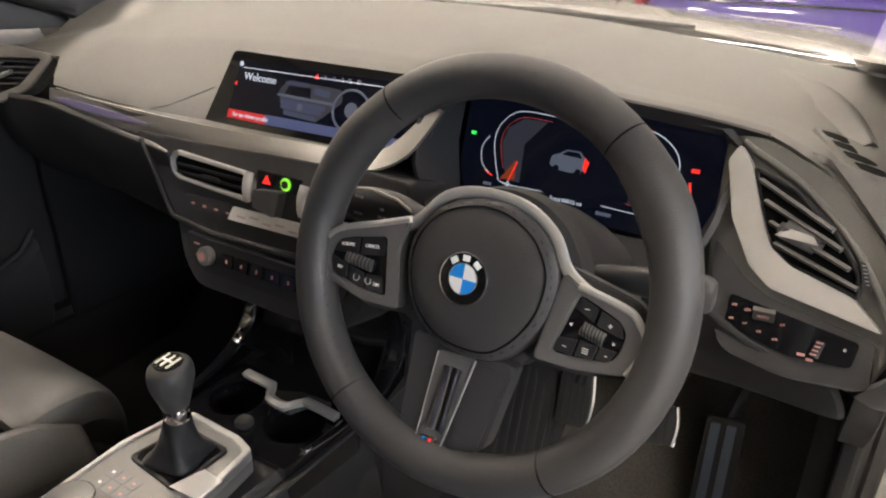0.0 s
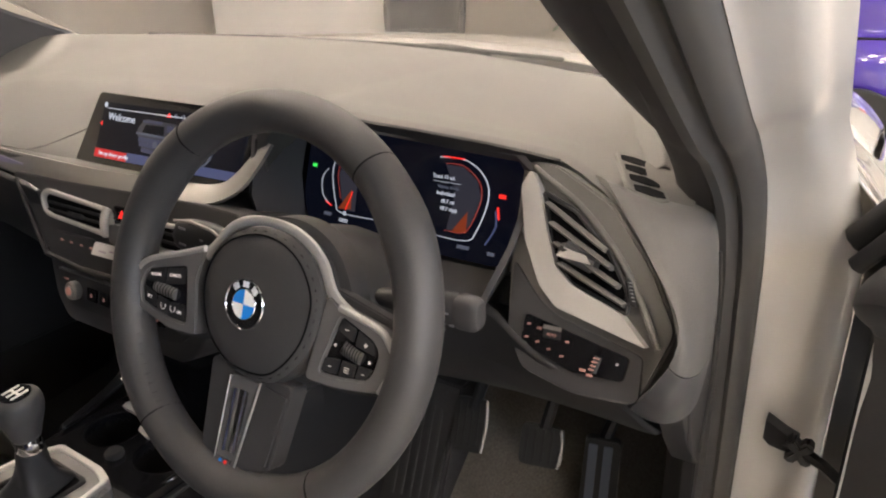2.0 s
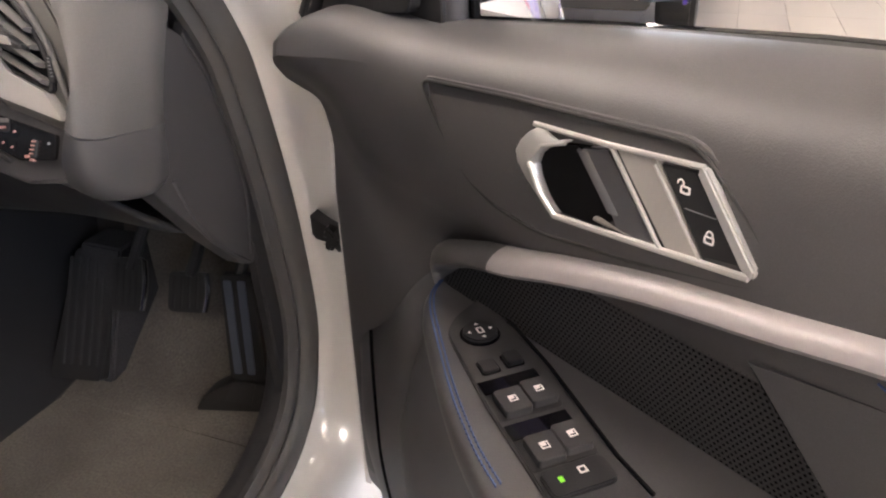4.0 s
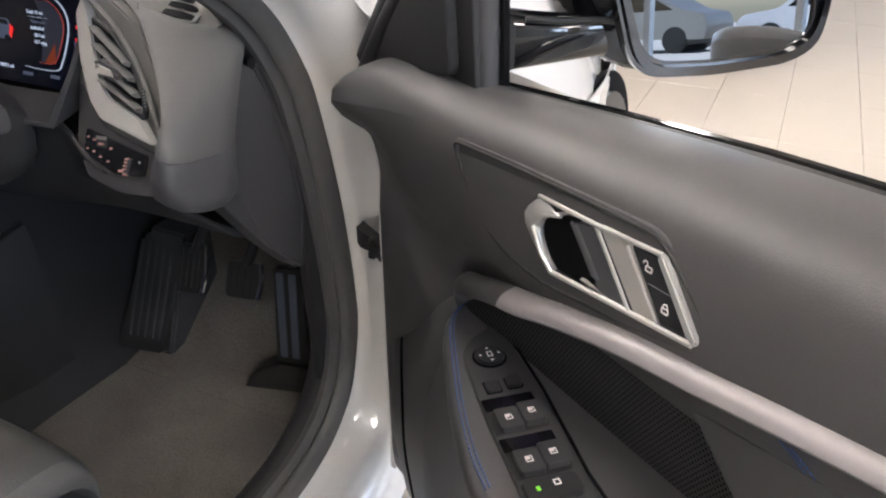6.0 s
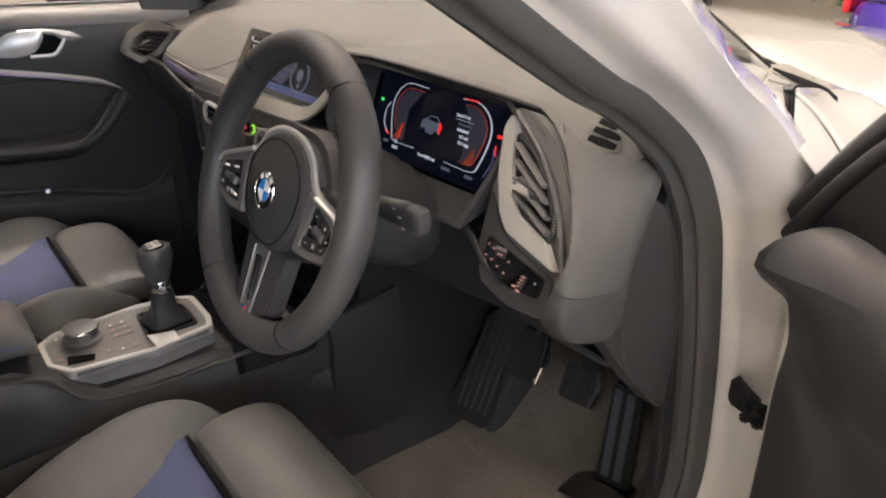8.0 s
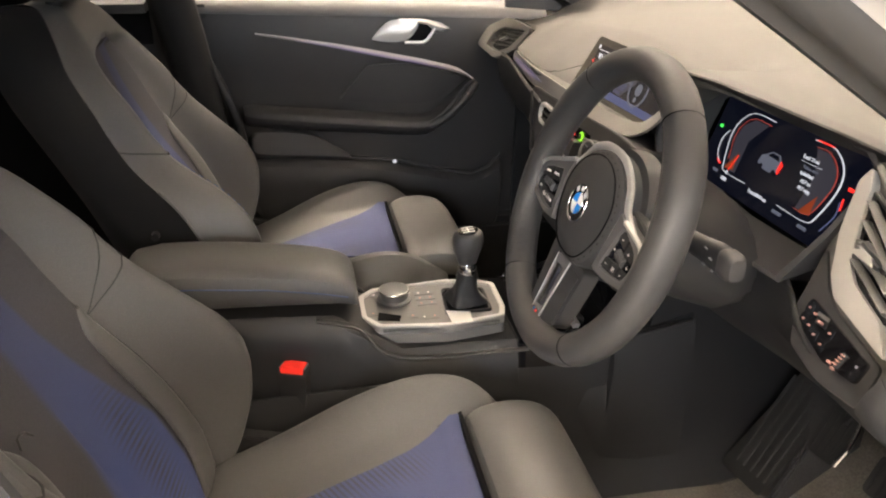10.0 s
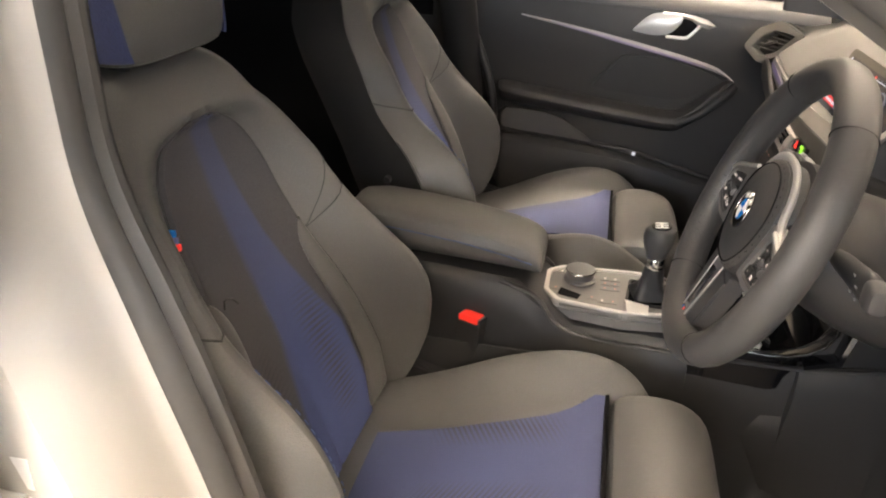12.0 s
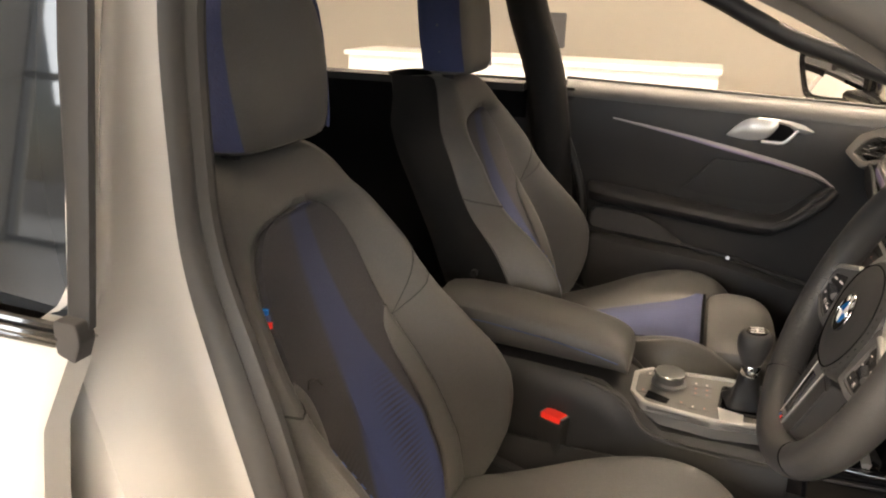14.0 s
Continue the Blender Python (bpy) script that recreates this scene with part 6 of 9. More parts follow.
part("shift_panel_edge", ring(rounded(PLATE, 0.006), rounded(PIN, 0.006), -0.012, 0.004, 0.0012, SHIFT), SATIN, console, "bright aluminium panel edge")
part("panel_label", prism([(0.046, -0.085), (0.088, -0.082), (0.090, -0.048), (0.058, -0.046)], 0.004, 0.0052, m=SHIFT), PAPER, console, "white paper sticker")
rot = part("rotary_controller", loft([[V(-0.012 + r * math.cos(a), -0.165 + r * math.sin(a), z) for a in (2 * math.pi * i / 32 for i in range(32))] for r, z in ((0.029, 0.522), (0.029, 0.525), (0.024, 0.528), (0.0245, 0.537), (0.0255, 0.541), (0.0250, 0.5435), (0.0215, 0.5445))]), DARKMETAL, console, "round silver rotary controller")
part("rotary_ring", tube([V(-0.012 + 0.0252 * math.cos(a), -0.165 + 0.0252 * math.sin(a), 0.5418) for a in (2 * math.pi * i / 32 for i in range(32))], 0.0016, 6, closed=True), CHROME, rot)
for i, (x, y) in enumerate(((-0.030, -0.120), (-0.012, -0.120), (0.006, -0.120), (-0.030, -0.102), (-0.012, -0.102), (0.006, -0.102), (-0.040, -0.198), (0.024, -0.205), (0.052, -0.105), (0.052, -0.123), (0.044, -0.141))):
    part("console_key", box(x - 0.0075, x + 0.0075, y - 0.008, y + 0.008, 0.0, 0.0012, 0.0005), DARKMETAL if i < 6 else bpy.data.materials["grey_satin_panel"], console, m=SHIFT)
    part("key_print", box(x - 0.002, x + 0.002, y - 0.0016, y + 0.0016, 0.0012, 0.0015), MARKRED if i % 3 else MARK, console, m=SHIFT)
part("key_recess", prism([(0.022, -0.196), (0.046, -0.20), (0.056, -0.165), (0.040, -0.160)], 0.0, 0.0012, m=SHIFT), CAVITY, console)
BOOT = [(-0.036, -0.078), (-0.024, -0.004), (0.055, -0.006), (0.052, -0.086)]
part("boot_tray", prism(rounded(BOOT, 0.008), 0.0, 0.0016, m=SHIFT), CAVITY, console)
part("boot_frame", ring(rounded(BOOT, 0.008), rounded([(0.011 + (x - 0.011) * 0.88, -0.044 + (y + 0.044) * 0.88) for x, y in BOOT], 0.008), -0.002, 0.004, 0.001, SHIFT), BLACK, console)

gear = thing("gear_lever", (0.02, -0.045, 0.525), "black gear lever with a gaiter and a chrome collar", "gear lever")
boot = []
for r, z, px, py in ((0.040, 0.524, 0.012, -0.044), (0.034, 0.529, 0.014, -0.044), (0.0235, 0.540, 0.017, -0.044), (0.0195, 0.556, 0.020, -0.045), (0.0165, 0.575, 0.022, -0.045), (0.0132, 0.592, 0.0225, -0.045)):
    boot.append([V(px + r * (1 + 0.10 * math.sin(4 * a + z * 90)) * math.copysign(abs(math.cos(a)) ** 0.75, math.cos(a)), py + r * (1 + 0.10 * math.sin(4 * a + z * 90)) * math.copysign(abs(math.sin(a)) ** 0.75, math.sin(a)), z) for a in (2 * math.pi * i / 32 for i in range(32))])
part("gaiter", loft(boot), BLACK, gear, "creased black leather gaiter", sub=1)
part("collar", loft([[V(0.0235 + r * math.cos(a), -0.045 + r * math.sin(a), z) for a in (2 * math.pi * i / 20 for i in range(20))] for r, z in ((0.0142, 0.583), (0.0150, 0.586), (0.0146, 0.600), (0.0135, 0.602))]), CHROME, gear, "chrome collar")
part("knob", loft([[V(0.0255 + 1.0 * r * math.cos(a), -0.0455 + 1.08 * r * math.sin(a), z + 0.10 * r * math.sin(a)) for a in (2 * math.pi * i / 24 for i in range(24))] for r, z in ((0.0140, 0.599), (0.0158, 0.606), (0.0185, 0.617), (0.0225, 0.628), (0.0245, 0.638), (0.0247, 0.647), (0.0226, 0.656), (0.0176, 0.6605))]), WHEELHIDE, gear, "black leather knob", sub=1)
KN = axes((0.0255, -0.0455, 0.6607), (1, 0, 0), (0, 1, 0.10))
part("knob_cap", disc(0.0165, -0.003, 0.0008, 28, 0.001, KN), PIANO, gear, "gloss cap with a bright shift pattern")
part("knob_pattern", join(*[box(x - 0.0014, x + 0.0014, -0.010, 0.010, 0.0008, 0.0016) for x in (-0.009, 0, 0.009)], box(-0.009, 0.009, -0.0014, 0.0014, 0.0008, 0.0015)), SATIN, gear, m=KN)

# cup holder area in gloss black
def holed_plate(poly, c, r, d0, d1, n=72):
    """A plate round a round hole: the outline is met along rays from the hole's middle."""
    outer = []
    for i in range(n):
        a = 2 * math.pi * i / n
        way, best = Vector((math.cos(a), math.sin(a))), 1.0
        for p, q in zip(poly, poly[1:] + poly[:1]):
            e, f = Vector(q) - Vector(p), Vector(p) - Vector(c)
            den = way.x * e.y - way.y * e.x
            if abs(den) > 1e-9:
                t, s = (f.x * e.y - f.y * e.x) / den, (f.x * way.y - f.y * way.x) / den
                if t > 0 and -1e-6 <= s <= 1 + 1e-6:
                    best = min(best, t)
        outer.append((c[0] + way.x * best, c[1] + way.y * best))
    inner = [(c[0] + r * math.cos(2 * math.pi * i / n), c[1] + r * math.sin(2 * math.pi * i / n)) for i in range(n)]
    return ring(outer, inner, d0, d1)


for poly, cx_ in (([(-0.104, 0.024), (0.0085, 0.024), (0.0085, 0.20), (-0.085, 0.20), (-0.105, 0.14)], -0.045), ([(0.0095, 0.024), (0.112, 0.024), (0.122, 0.15), (0.10, 0.20), (0.0095, 0.20)], 0.062)):
    part("cup_panel", holed_plate(poly, (cx_, 0.095), 0.040, 0.44, 0.498), PIANO, console, "gloss black cup holder panel")
    part("cup_ring", tube([V(cx_ + 0.040 * math.cos(a), 0.095 + 0.040 * math.sin(a), 0.4975) for a in (2 * math.pi * i / 30 for i in range(30))], 0.0012, 6, closed=True), CAVITY, console)
    part("cup_well", loft([[V(cx_ + r * math.cos(a), 0.095 + r * math.sin(a), z) for a in (2 * math.pi * i / 30 for i in range(30))] for r, z in ((0.0405, 0.496), (0.038, 0.425), (0.002, 0.424))], cap=False), CAVITY, console, "deep black cup well")
DIVIDE = [(-0.060, 0.129), (-0.030, 0.128), (-0.006, 0.126), (0.002, 0.116), (0.011, 0.104), (0.026, 0.101), (0.041, 0.102), (0.048, 0.114), (0.056, 0.125), (0.080, 0.124), (0.112, 0.122)]
part("cup_divider", sheet([[V(x, y + 0.0045 * k, 0.5085 - 0.0015 * k * k) for k in (-1, 0, 1)] for x, y in DIVIDE], -0.008), SATIN, console, "satin metal cup holder divider")
part("cup_divider_pad", prism(rounded([(-0.002, 0.130), (0.010, 0.113), (0.018, 0.107), (0.040, 0.107), (0.052, 0.130), (0.080, 0.150), (0.030, 0.146)], 0.003), 0.494, 0.5045, 0.002), LOWER, console)
part("divider_light", prism(rounded([(0.014, 0.110), (0.020, 0.107), (0.041, 0.108), (0.050, 0.124), (0.030, 0.120)], 0.003), 0.5046, 0.5054), LILAC, console, "lilac lit inlay")
part("power_socket", disc(0.0125, 0.498, 0.507, 22, 0.002, Matrix.Translation((0.009, 0.058, 0))), BLACK, console, "round power socket cover")
part("stack_tunnel", sheet([[V(x, y, z) for x in (-0.13, -0.05, 0.05, 0.14)] for y, z in ((0.19, 0.498), (0.24, 0.515), (0.255, 0.60), (0.20, 0.66))], 0.008), PIANO, console, "gloss black tray under the stack")
for s, q in ((-1, 0.0), (1, 0.012)):
    part("tunnel_edge", sheet([[V(s * (x + q + w * k), y + 0.006 * k, z + 0.004 * k) for k in (0, 0.35, 0.75, 1)] for x, y, z, w in ((0.098, 0.045, 0.4985, 0.010), (0.104, 0.10, 0.5005, 0.016), (0.108, 0.16, 0.508, 0.024), (0.112, 0.21, 0.540, 0.028), (0.116, 0.222, 0.600, 0.028), (0.120, 0.185, 0.665, 0.026))], 0.006), PIANO, console, "gloss black side of the tray", sub=1)

# ---- pedals and floor ----
rest = thing("foot_rest", (0.21, 0.48, 0.2), "black ribbed rubber foot rest", "foot rest")
FR = axes((0.205, 0.485, 0.325), (0.98, 0.18, 0), (-0.1, 0.5, 0.84))
part("pad", prism(rounded([(-0.058, -0.125), (0.040, -0.125), (0.055, 0.10), (-0.030, 0.10)], 0.01), -0.03, 0.0, 0.005, m=FR), RUBBER, rest)
for k in range(5):
    part("rib", box(-0.036 + 0.016 * k, -0.030 + 0.016 * k, -0.10, 0.085, 0.0, 0.004, 0.001), LOWER, rest, m=FR)
part("support", prism([(0.44, 0.19), (0.60, 0.19), (0.60, 0.42), (0.535, 0.42), (0.465, 0.25)], 0.175, 0.262, 0.004, m=axes((0, 0, 0), (0, 1, 0), (0, 0, 1))), CARPET, rest)


def pedal(name, at, w, h, label, arm_top):
    t = thing(name, at, label, "pedal", "pedals")
    m = axes(at, (0.97, 0.22, 0), (-0.10, 0.45, 0.87))
    part("pad", prism(rounded([(-w, -h), (w, -h), (w, h), (-w, h)], 0.01), -0.012, 0.0, 0.004, m=m), RUBBER, t)
    for k in range(4):
        part("grip", box(-w * 0.75 + k * w * 0.4, -w * 0.60 + k * w * 0.4, -h * 0.8, h * 0.8, 0.0, 0.003, 0.001), BLACK, t, m=m)
    part("bright_edge", tube(spline([m @ V(w * 0.92, -h * 0.95, -0.002), m @ V(w * 1.06, 0, -0.002), m @ V(w * 0.94, h * 0.95, -0.002)], 5), 0.0045, 8), CHROME, t, "bright metal edge")
    part("arm", tube([Vector(at) + V(0, 0.015, 0.02), Vector(at).lerp(Vector(arm_top), 0.5) + V(0, 0.04, 0), Vector(arm_top)], 0.010, 8), BLACK, t)


pedal("clutch_pedal", (0.292, 0.505, 0.375), 0.028, 0.045, "black rubber clutch pedal with a bright edge", (0.31, 0.60, 0.62))
pedal("brake_pedal", (0.428, 0.490, 0.395), 0.032, 0.032, "black rubber brake pedal with a bright edge", (0.43, 0.60, 0.62))
gas = thing("accelerator_pedal", (0.53, 0.46, 0.2), "tall accelerator pedal with bluish metal strips", "pedal", "pedals")
GP = axes((0.527, 0.478, 0.345), (0.97, 0.22, 0), (0.17, 0.14, 0.95))
part("pad", prism(rounded([(-0.027, -0.085), (0.030, -0.085), (0.030, 0.10), (-0.022, 0.10)], 0.008), -0.016, 0.0, 0.004, m=GP), RUBBER, gas)
for k in (-1, 1):
    part("strip", prism(rounded([(k * 0.011 - 0.0075, -0.072), (k * 0.011 + 0.0055, -0.072), (k * 0.011 + 0.0075, 0.092), (k * 0.011 - 0.0055, 0.092)], 0.003), 0.0, 0.003, 0.001, m=GP), mat("blue_grey_metal", (0.13, 0.15, 0.19), 0.3, metal=0.6) if k < 0 else bpy.data.materials["blue_grey_metal"], gas, "blue-grey metal strip")
part("heel", prism(rounded([(-0.095, -0.150), (0.030, -0.165), (0.036, -0.088), (-0.028, -0.088), (-0.075, -0.115)], 0.012), -0.03, 0.006, 0.005, m=GP), RUBBER, gas)
part("heel_plate", prism(rounded([(-0.040, -0.122), (0.006, -0.126), (0.018, -0.084), (-0.022, -0.084)], 0.004), 0.006, 0.008, 0.001, m=GP), LOWER, gas)
part("arm", tube([GP @ V(0, 0.08, -0.012), V(0.57, 0.56, 0.62)], 0.010, 8), BLACK, gas)
matt = thing("floor_mat", (0.42, 0.15, 0.185), "dark grey carpet floor mat", "floor mat")
part("carpet", prism(rounded([(0.17, -0.12), (0.64, -0.12), (0.66, 0.42), (0.60, 0.455), (0.30, 0.455), (0.19, 0.42)], 0.03), 0.184, 0.192, 0.002), MAT, matt)
part("toe_carpet", sheet([[V(x, y, z) for x in (0.19, 0.30, 0.42, 0.54, 0.655)] for y, z in ((0.40, 0.190), (0.46, 0.203), (0.48, 0.206), (0.54, 0.256), (0.60, 0.306), (0.648, 0.50))], 0.004), MAT, matt, "carpet rising to the toe board")
part("edging", tube([V(x, y, 0.189) for x, y in rounded([(0.17, -0.12), (0.64, -0.12), (0.66, 0.42), (0.60, 0.455), (0.30, 0.455), (0.19, 0.42)], 0.03)], 0.003, 6, closed=True), MAT, matt)
part("tunnel_side", sheet([[V(x, y, min(z, lerp_at([(-0.5, 0.43), (0.16, 0.44), (0.26, 0.60), (0.64, 0.62)], y)[0] - 0.02 * k)) for y in (-0.5, -0.1, 0.1, 0.16, 0.22, 0.26, 0.45, 0.64)] for k, (x, z) in enumerate(((0.112, 0.62), (0.118, 0.50), (0.125, 0.36), (0.14, 0.25), (0.185, 0.188)))], 0.006), BLACK, console, "dark tunnel side")

# ---- seats ----
SEATX = 0.398
BACK = [  # z, centre y, half width, how far the side bolsters stand forward
    (0.34, -0.470, 0.17, 0.01), (0.38, -0.474, 0.20, 0.035), (0.42, -0.486, 0.238, 0.068), (0.48, -0.508, 0.262, 0.110), (0.54, -0.534, 0.272, 0.140), (0.58, -0.551, 0.273, 0.150), (0.62, -0.567, 0.269, 0.144), (0.68, -0.590, 0.254, 0.110),
    (0.72, -0.605, 0.240, 0.088), (0.76, -0.620, 0.228, 0.074), (0.80, -0.634, 0.218, 0.066), (0.84, -0.645, 0.206, 0.046), (0.87, -0.652, 0.194, 0.032), (0.895, -0.652, 0.178, 0.018), (0.915, -0.656, 0.162, 0.010), (0.935, -0.664, 0.140, 0.004), (0.950, -0.676, 0.112, 0.0), (0.957, -0.690, 0.088, 0.0)]
GROOVE = [(0.34, 0.195), (0.40, 0.200), (0.468, 0.192), (0.566, 0.168), (0.655, 0.142), (0.708, 0.131), (0.754, 0.125), (0.80, 0.119), (0.83, 0.109), (0.85, 0.097), (0.866, 0.080), (0.877, 0.060), (0.884, 0.038), (0.888, 0.015), (0.96, 0.012)]


def back_front(z, x):
    """How far forward the backrest's face stands at height z and distance x from its middle."""
    yc, hw, bp = lerp_at(BACK, z)
    g, a = lerp_at(GROOVE, z)[0], abs(x)
    bp += 0.026 * (x > 0) * (1 - smooth(0.64, 0.72, z)) * smooth(0.36, 0.48, z)
    f = (a - g) / (hw - g)
    rise = 0.25 * min(1.0, a / max(g, 0.02)) ** 2 + 0.75 * smooth(0.0, 0.68, f)
    rise += (1 - rise) * smooth(0.872, 0.900, z)
    y = yc + bp * rise - (0.028 + 0.42 * bp) * smooth(0.66, 1.0, f) ** 1.3
    return y - 0.0045 * math.exp(-(((a - g) / 0.006) ** 2)) * (1 - smooth(0.885, 0.892, z))


def seat_top(x, y):
    """The height of the cushion."""
    zc = lerp_at([(-0.50, 0.365), (-0.42, 0.388), (-0.36, 0.404), (-0.30, 0.422), (-0.22, 0.442), (-0.12, 0.456), (-0.06, 0.425), (0.0, 0.38)], y)[0]
    zb = lerp_at([(-0.50, 0.37), (-0.42, 0.400), (-0.36, 0.425), (-0.27, 0.472), (-0.19, 0.500), (-0.13, 0.506), (-0.08, 0.490), (-0.04, 0.456), (-0.01, 0.42)], y)[0]
    f = abs(x) / 0.248
    seam = lerp_at([(-0.45, 0.36), (-0.33, 0.385), (-0.26, 0.43), (-0.18, 0.51), (-0.11, 0.62)], y)[0]
    return zc + (zb - zc) * smooth(seam - 0.08, 0.84, f) - 0.055 * smooth(0.86, 1.0, f) - 0.005 * math.exp(-(((f - seam) / 0.035) ** 2))


def build_seat():
    seat = thing("front_seat", (SEATX, -0.25, 0.2), "black leather sports seat with a blue cloth centre", "car seat", "front seats")

    def sp(name, bm, material, label="", sub=0):
        bmesh.ops.translate(bm, vec=(SEATX, 0, 0), verts=bm.verts)
        return part(name, bm, material, seat, label, sub=sub)

    def on_back(x, z, d=0.0):
        return V(x, back_front(z, x) + d, z)

    ins, outs = (0, 0.3, 0.6, 0.85, 0.95), (0.0, 0.06, 0.14, 0.25, 0.37, 0.49, 0.60, 0.70, 0.78, 0.85, 0.91, 0.96, 1.0)
    zs = [0.34 + 0.617 * (1 - (1 - i / 46) ** 1.25) for i in range(47)]
    rows, shell = [], []
    for z in zs:
        yc, hw, bp = lerp_at(BACK, z)
        g = lerp_at(GROOVE, z)[0]
        half = [g * k for k in ins] + [g + (hw - g) * k for k in outs]
        xs = [-x for x in reversed(half[1:])] + half
        rows.append([on_back(x, z) for x in xs])
        edge = back_front(z, hw)
        rear = yc - 0.095 - 0.045 * smooth(0.6, 0.9, z)
        shell.append([V(s * x, y, z) for s, x, y in ((1, hw - 0.001, edge + 0.001), (1, hw + 0.004, edge * 0.75 + rear * 0.25), (1, hw * 0.99, edge * 0.4 + rear * 0.6), (1, hw * 0.9, rear), (1, hw * 0.4, rear - 0.02), (-1, hw * 0.4, rear - 0.02), (-1, hw * 0.9, rear), (-1, hw * 0.99, edge * 0.4 + rear * 0.6), (-1, hw + 0.004, edge * 0.75 + rear * 0.25), (-1, hw - 0.001, edge + 0.001))])
    top = rows[-1]
    rows.append([V(p.x * 0.9, p.y - 0.030, p.z + 0.003) for p in top])
    rows.append([V(p.x * 0.9, p.y - 0.060, p.z - 0.002) for p in top])
    sp("backrest", loft(rows, closed=False), LEATHER, "black leather backrest with deep side bolsters", 1)
    sp("back_shell", loft(shell, closed=False), SHELL, "black backrest shell", 1)
    # cushion
    fs = (-1, -0.97, -0.92, -0.86, -0.80, -0.73, -0.66, -0.62, -0.58, -0.5, -0.36, -0.2, 0, 0.2, 0.36, 0.5, 0.58, 0.62, 0.66, 0.73, 0.80, 0.86, 0.92, 0.97, 1)
    rings_ = []
    for y in (-0.50, -0.46, -0.42, -0.38, -0.34, -0.30, -0.26, -0.22, -0.18, -0.14, -0.11, -0.085, -0.06, -0.04, -0.02, -0.005):
        k = 0.248 - 0.055 * smooth(-0.06, 0.0, y)
        row = [V(f * k, y, seat_top(f * 0.248, y)) for f in fs]
        row += [V(0.99 * k, y, 0.36), V(0.85 * k, y, 0.28), V(0, y, 0.27), V(-0.85 * k, y, 0.28), V(-0.99 * k, y, 0.36)]
        rings_.append(row)
    sp("cushion", loft(rings_), LEATHER, "black leather cushion with raised sides", 1)
    rings_ = []
    for y, zt, w in ((-0.098, 0.446, 0.160), (-0.094, 0.466, 0.168), (-0.07, 0.477, 0.173), (-0.03, 0.480, 0.176), (0.01, 0.475, 0.176), (0.038, 0.460, 0.172), (0.055, 0.432, 0.165), (0.060, 0.40, 0.158), (0.055, 0.35, 0.15)):
        rings_.append([V(x * w, y, z) for x, z in ((-1, zt - 0.06), (-1, zt - 0.024), (-0.96, zt - 0.007), (-0.85, zt), (-0.4, zt + 0.003), (0.4, zt + 0.003), (0.85, zt), (0.96, zt - 0.007), (1, zt - 0.024), (1, zt - 0.06), (0.6, zt - 0.08), (-0.6, zt - 0.08))])
    sp("thigh_support", loft(rings_), LEATHER, "separate black leather thigh support", 1)
    # knit back panel inside the piping, with a leather flap on either side of its lower half
    flap = [(0.36, 0.118), (0.41, 0.126), (0.464, 0.136), (0.54, 0.130), (0.60, 0.117), (0.645, 0.107), (0.68, 0.106), (0.70, 0.113), (0.712, 0.126)]
    zz = [0.38 + 0.5065 * (1 - (1 - i / 44) ** 1.7) for i in range(45)]
    g9 = (-1, -0.96, -0.8, -0.6, -0.4, -0.2, -0.05, 0, 0.05, 0.2, 0.4, 0.6, 0.8, 0.96, 1)
    rows = []
    for z in zz:
        w = lerp_at(GROOVE, z)[0] - 0.002
        if z < 0.71:
            w = min(w, lerp_at(flap, z)[0] + 0.012)
        rows.append([on_back(f * w, z, 0.0052 - 0.004 * (abs(f) > 0.97) - 0.0025 * (abs(f) < 0.03) * (z < 0.66)) for f in g9])
    sp("back_panel", sheet(rows, 0.003), BACKKNIT, "charcoal knit back panel with a blue stripe")
    edge = [on_back(lerp_at(GROOVE, z)[0], z, 0.0015) for z in zz]
    edge += [V(-p.x, p.y, p.z) for p in reversed(edge[:-1])]
    sp("panel_piping", tube(edge, 0.0018, 6), SEAM)
    for s in (1, -1):
        rows = []
        for i in range(19):
            z = 0.37 + 0.342 * i / 18
            a, b = lerp_at(flap, z)[0], lerp_at(GROOVE, z)[0] + 0.002
            rows.append([V(s * x, back_front(z, x) + d, z) for x, d in ((a, 0.0045), (a + 0.002, 0.0085), (a * 0.6 + b * 0.4, 0.0100), (a * 0.25 + b * 0.75, 0.0085), (b, 0.0015))])
        sp("side_flap", sheet(rows, 0.003), LEATHER, "", 1)
        rim = [V(s * (hw + 0.001), back_front(z, hw) + 0.004, z) for z in [0.42 + 0.012 * i for i in range(22)] for yc, hw, bp in (lerp_at(BACK, z),)]
        sp("edge_piping", tube(rim, 0.0036, 8), LEATHER)
        sp("cushion_seam", tube([V(s * x, y, seat_top(x, y) + 0.0008) for k in range(14) for y in (-0.44 + 0.33 * k / 13,) for x in (0.248 * lerp_at([(-0.45, 0.36), (-0.33, 0.385), (-0.26, 0.43), (-0.18, 0.51), (-0.11, 0.62)], y)[0],)], 0.0014, 6), SEAM)
        if s < 0:
            for end, high, r in ((0.196, 0.800, 0.0009), (0.215, 0.765, 0.0010)):
                sp("pleat", tube([on_back(-x, z, 0.0004) for k in range(9) for x, z in ((0.137 + (end - 0.137) * k / 8, 0.690 + (high - 0.690) * (k / 8) ** 1.3),)], r, 6), SEAM)
            continue
        # cross seam on the outer bolster with stitching below it
        sp("bolster_seam", tube([on_back(x, z, 0.0006) for k in range(11) for x, z in ((0.126 + 0.112 * k / 10, 0.698 + 0.012 * math.sin(math.pi * min(1, k / 7)) + 0.040 * (k / 10) ** 1.5),)], 0.0015, 6), SEAM)
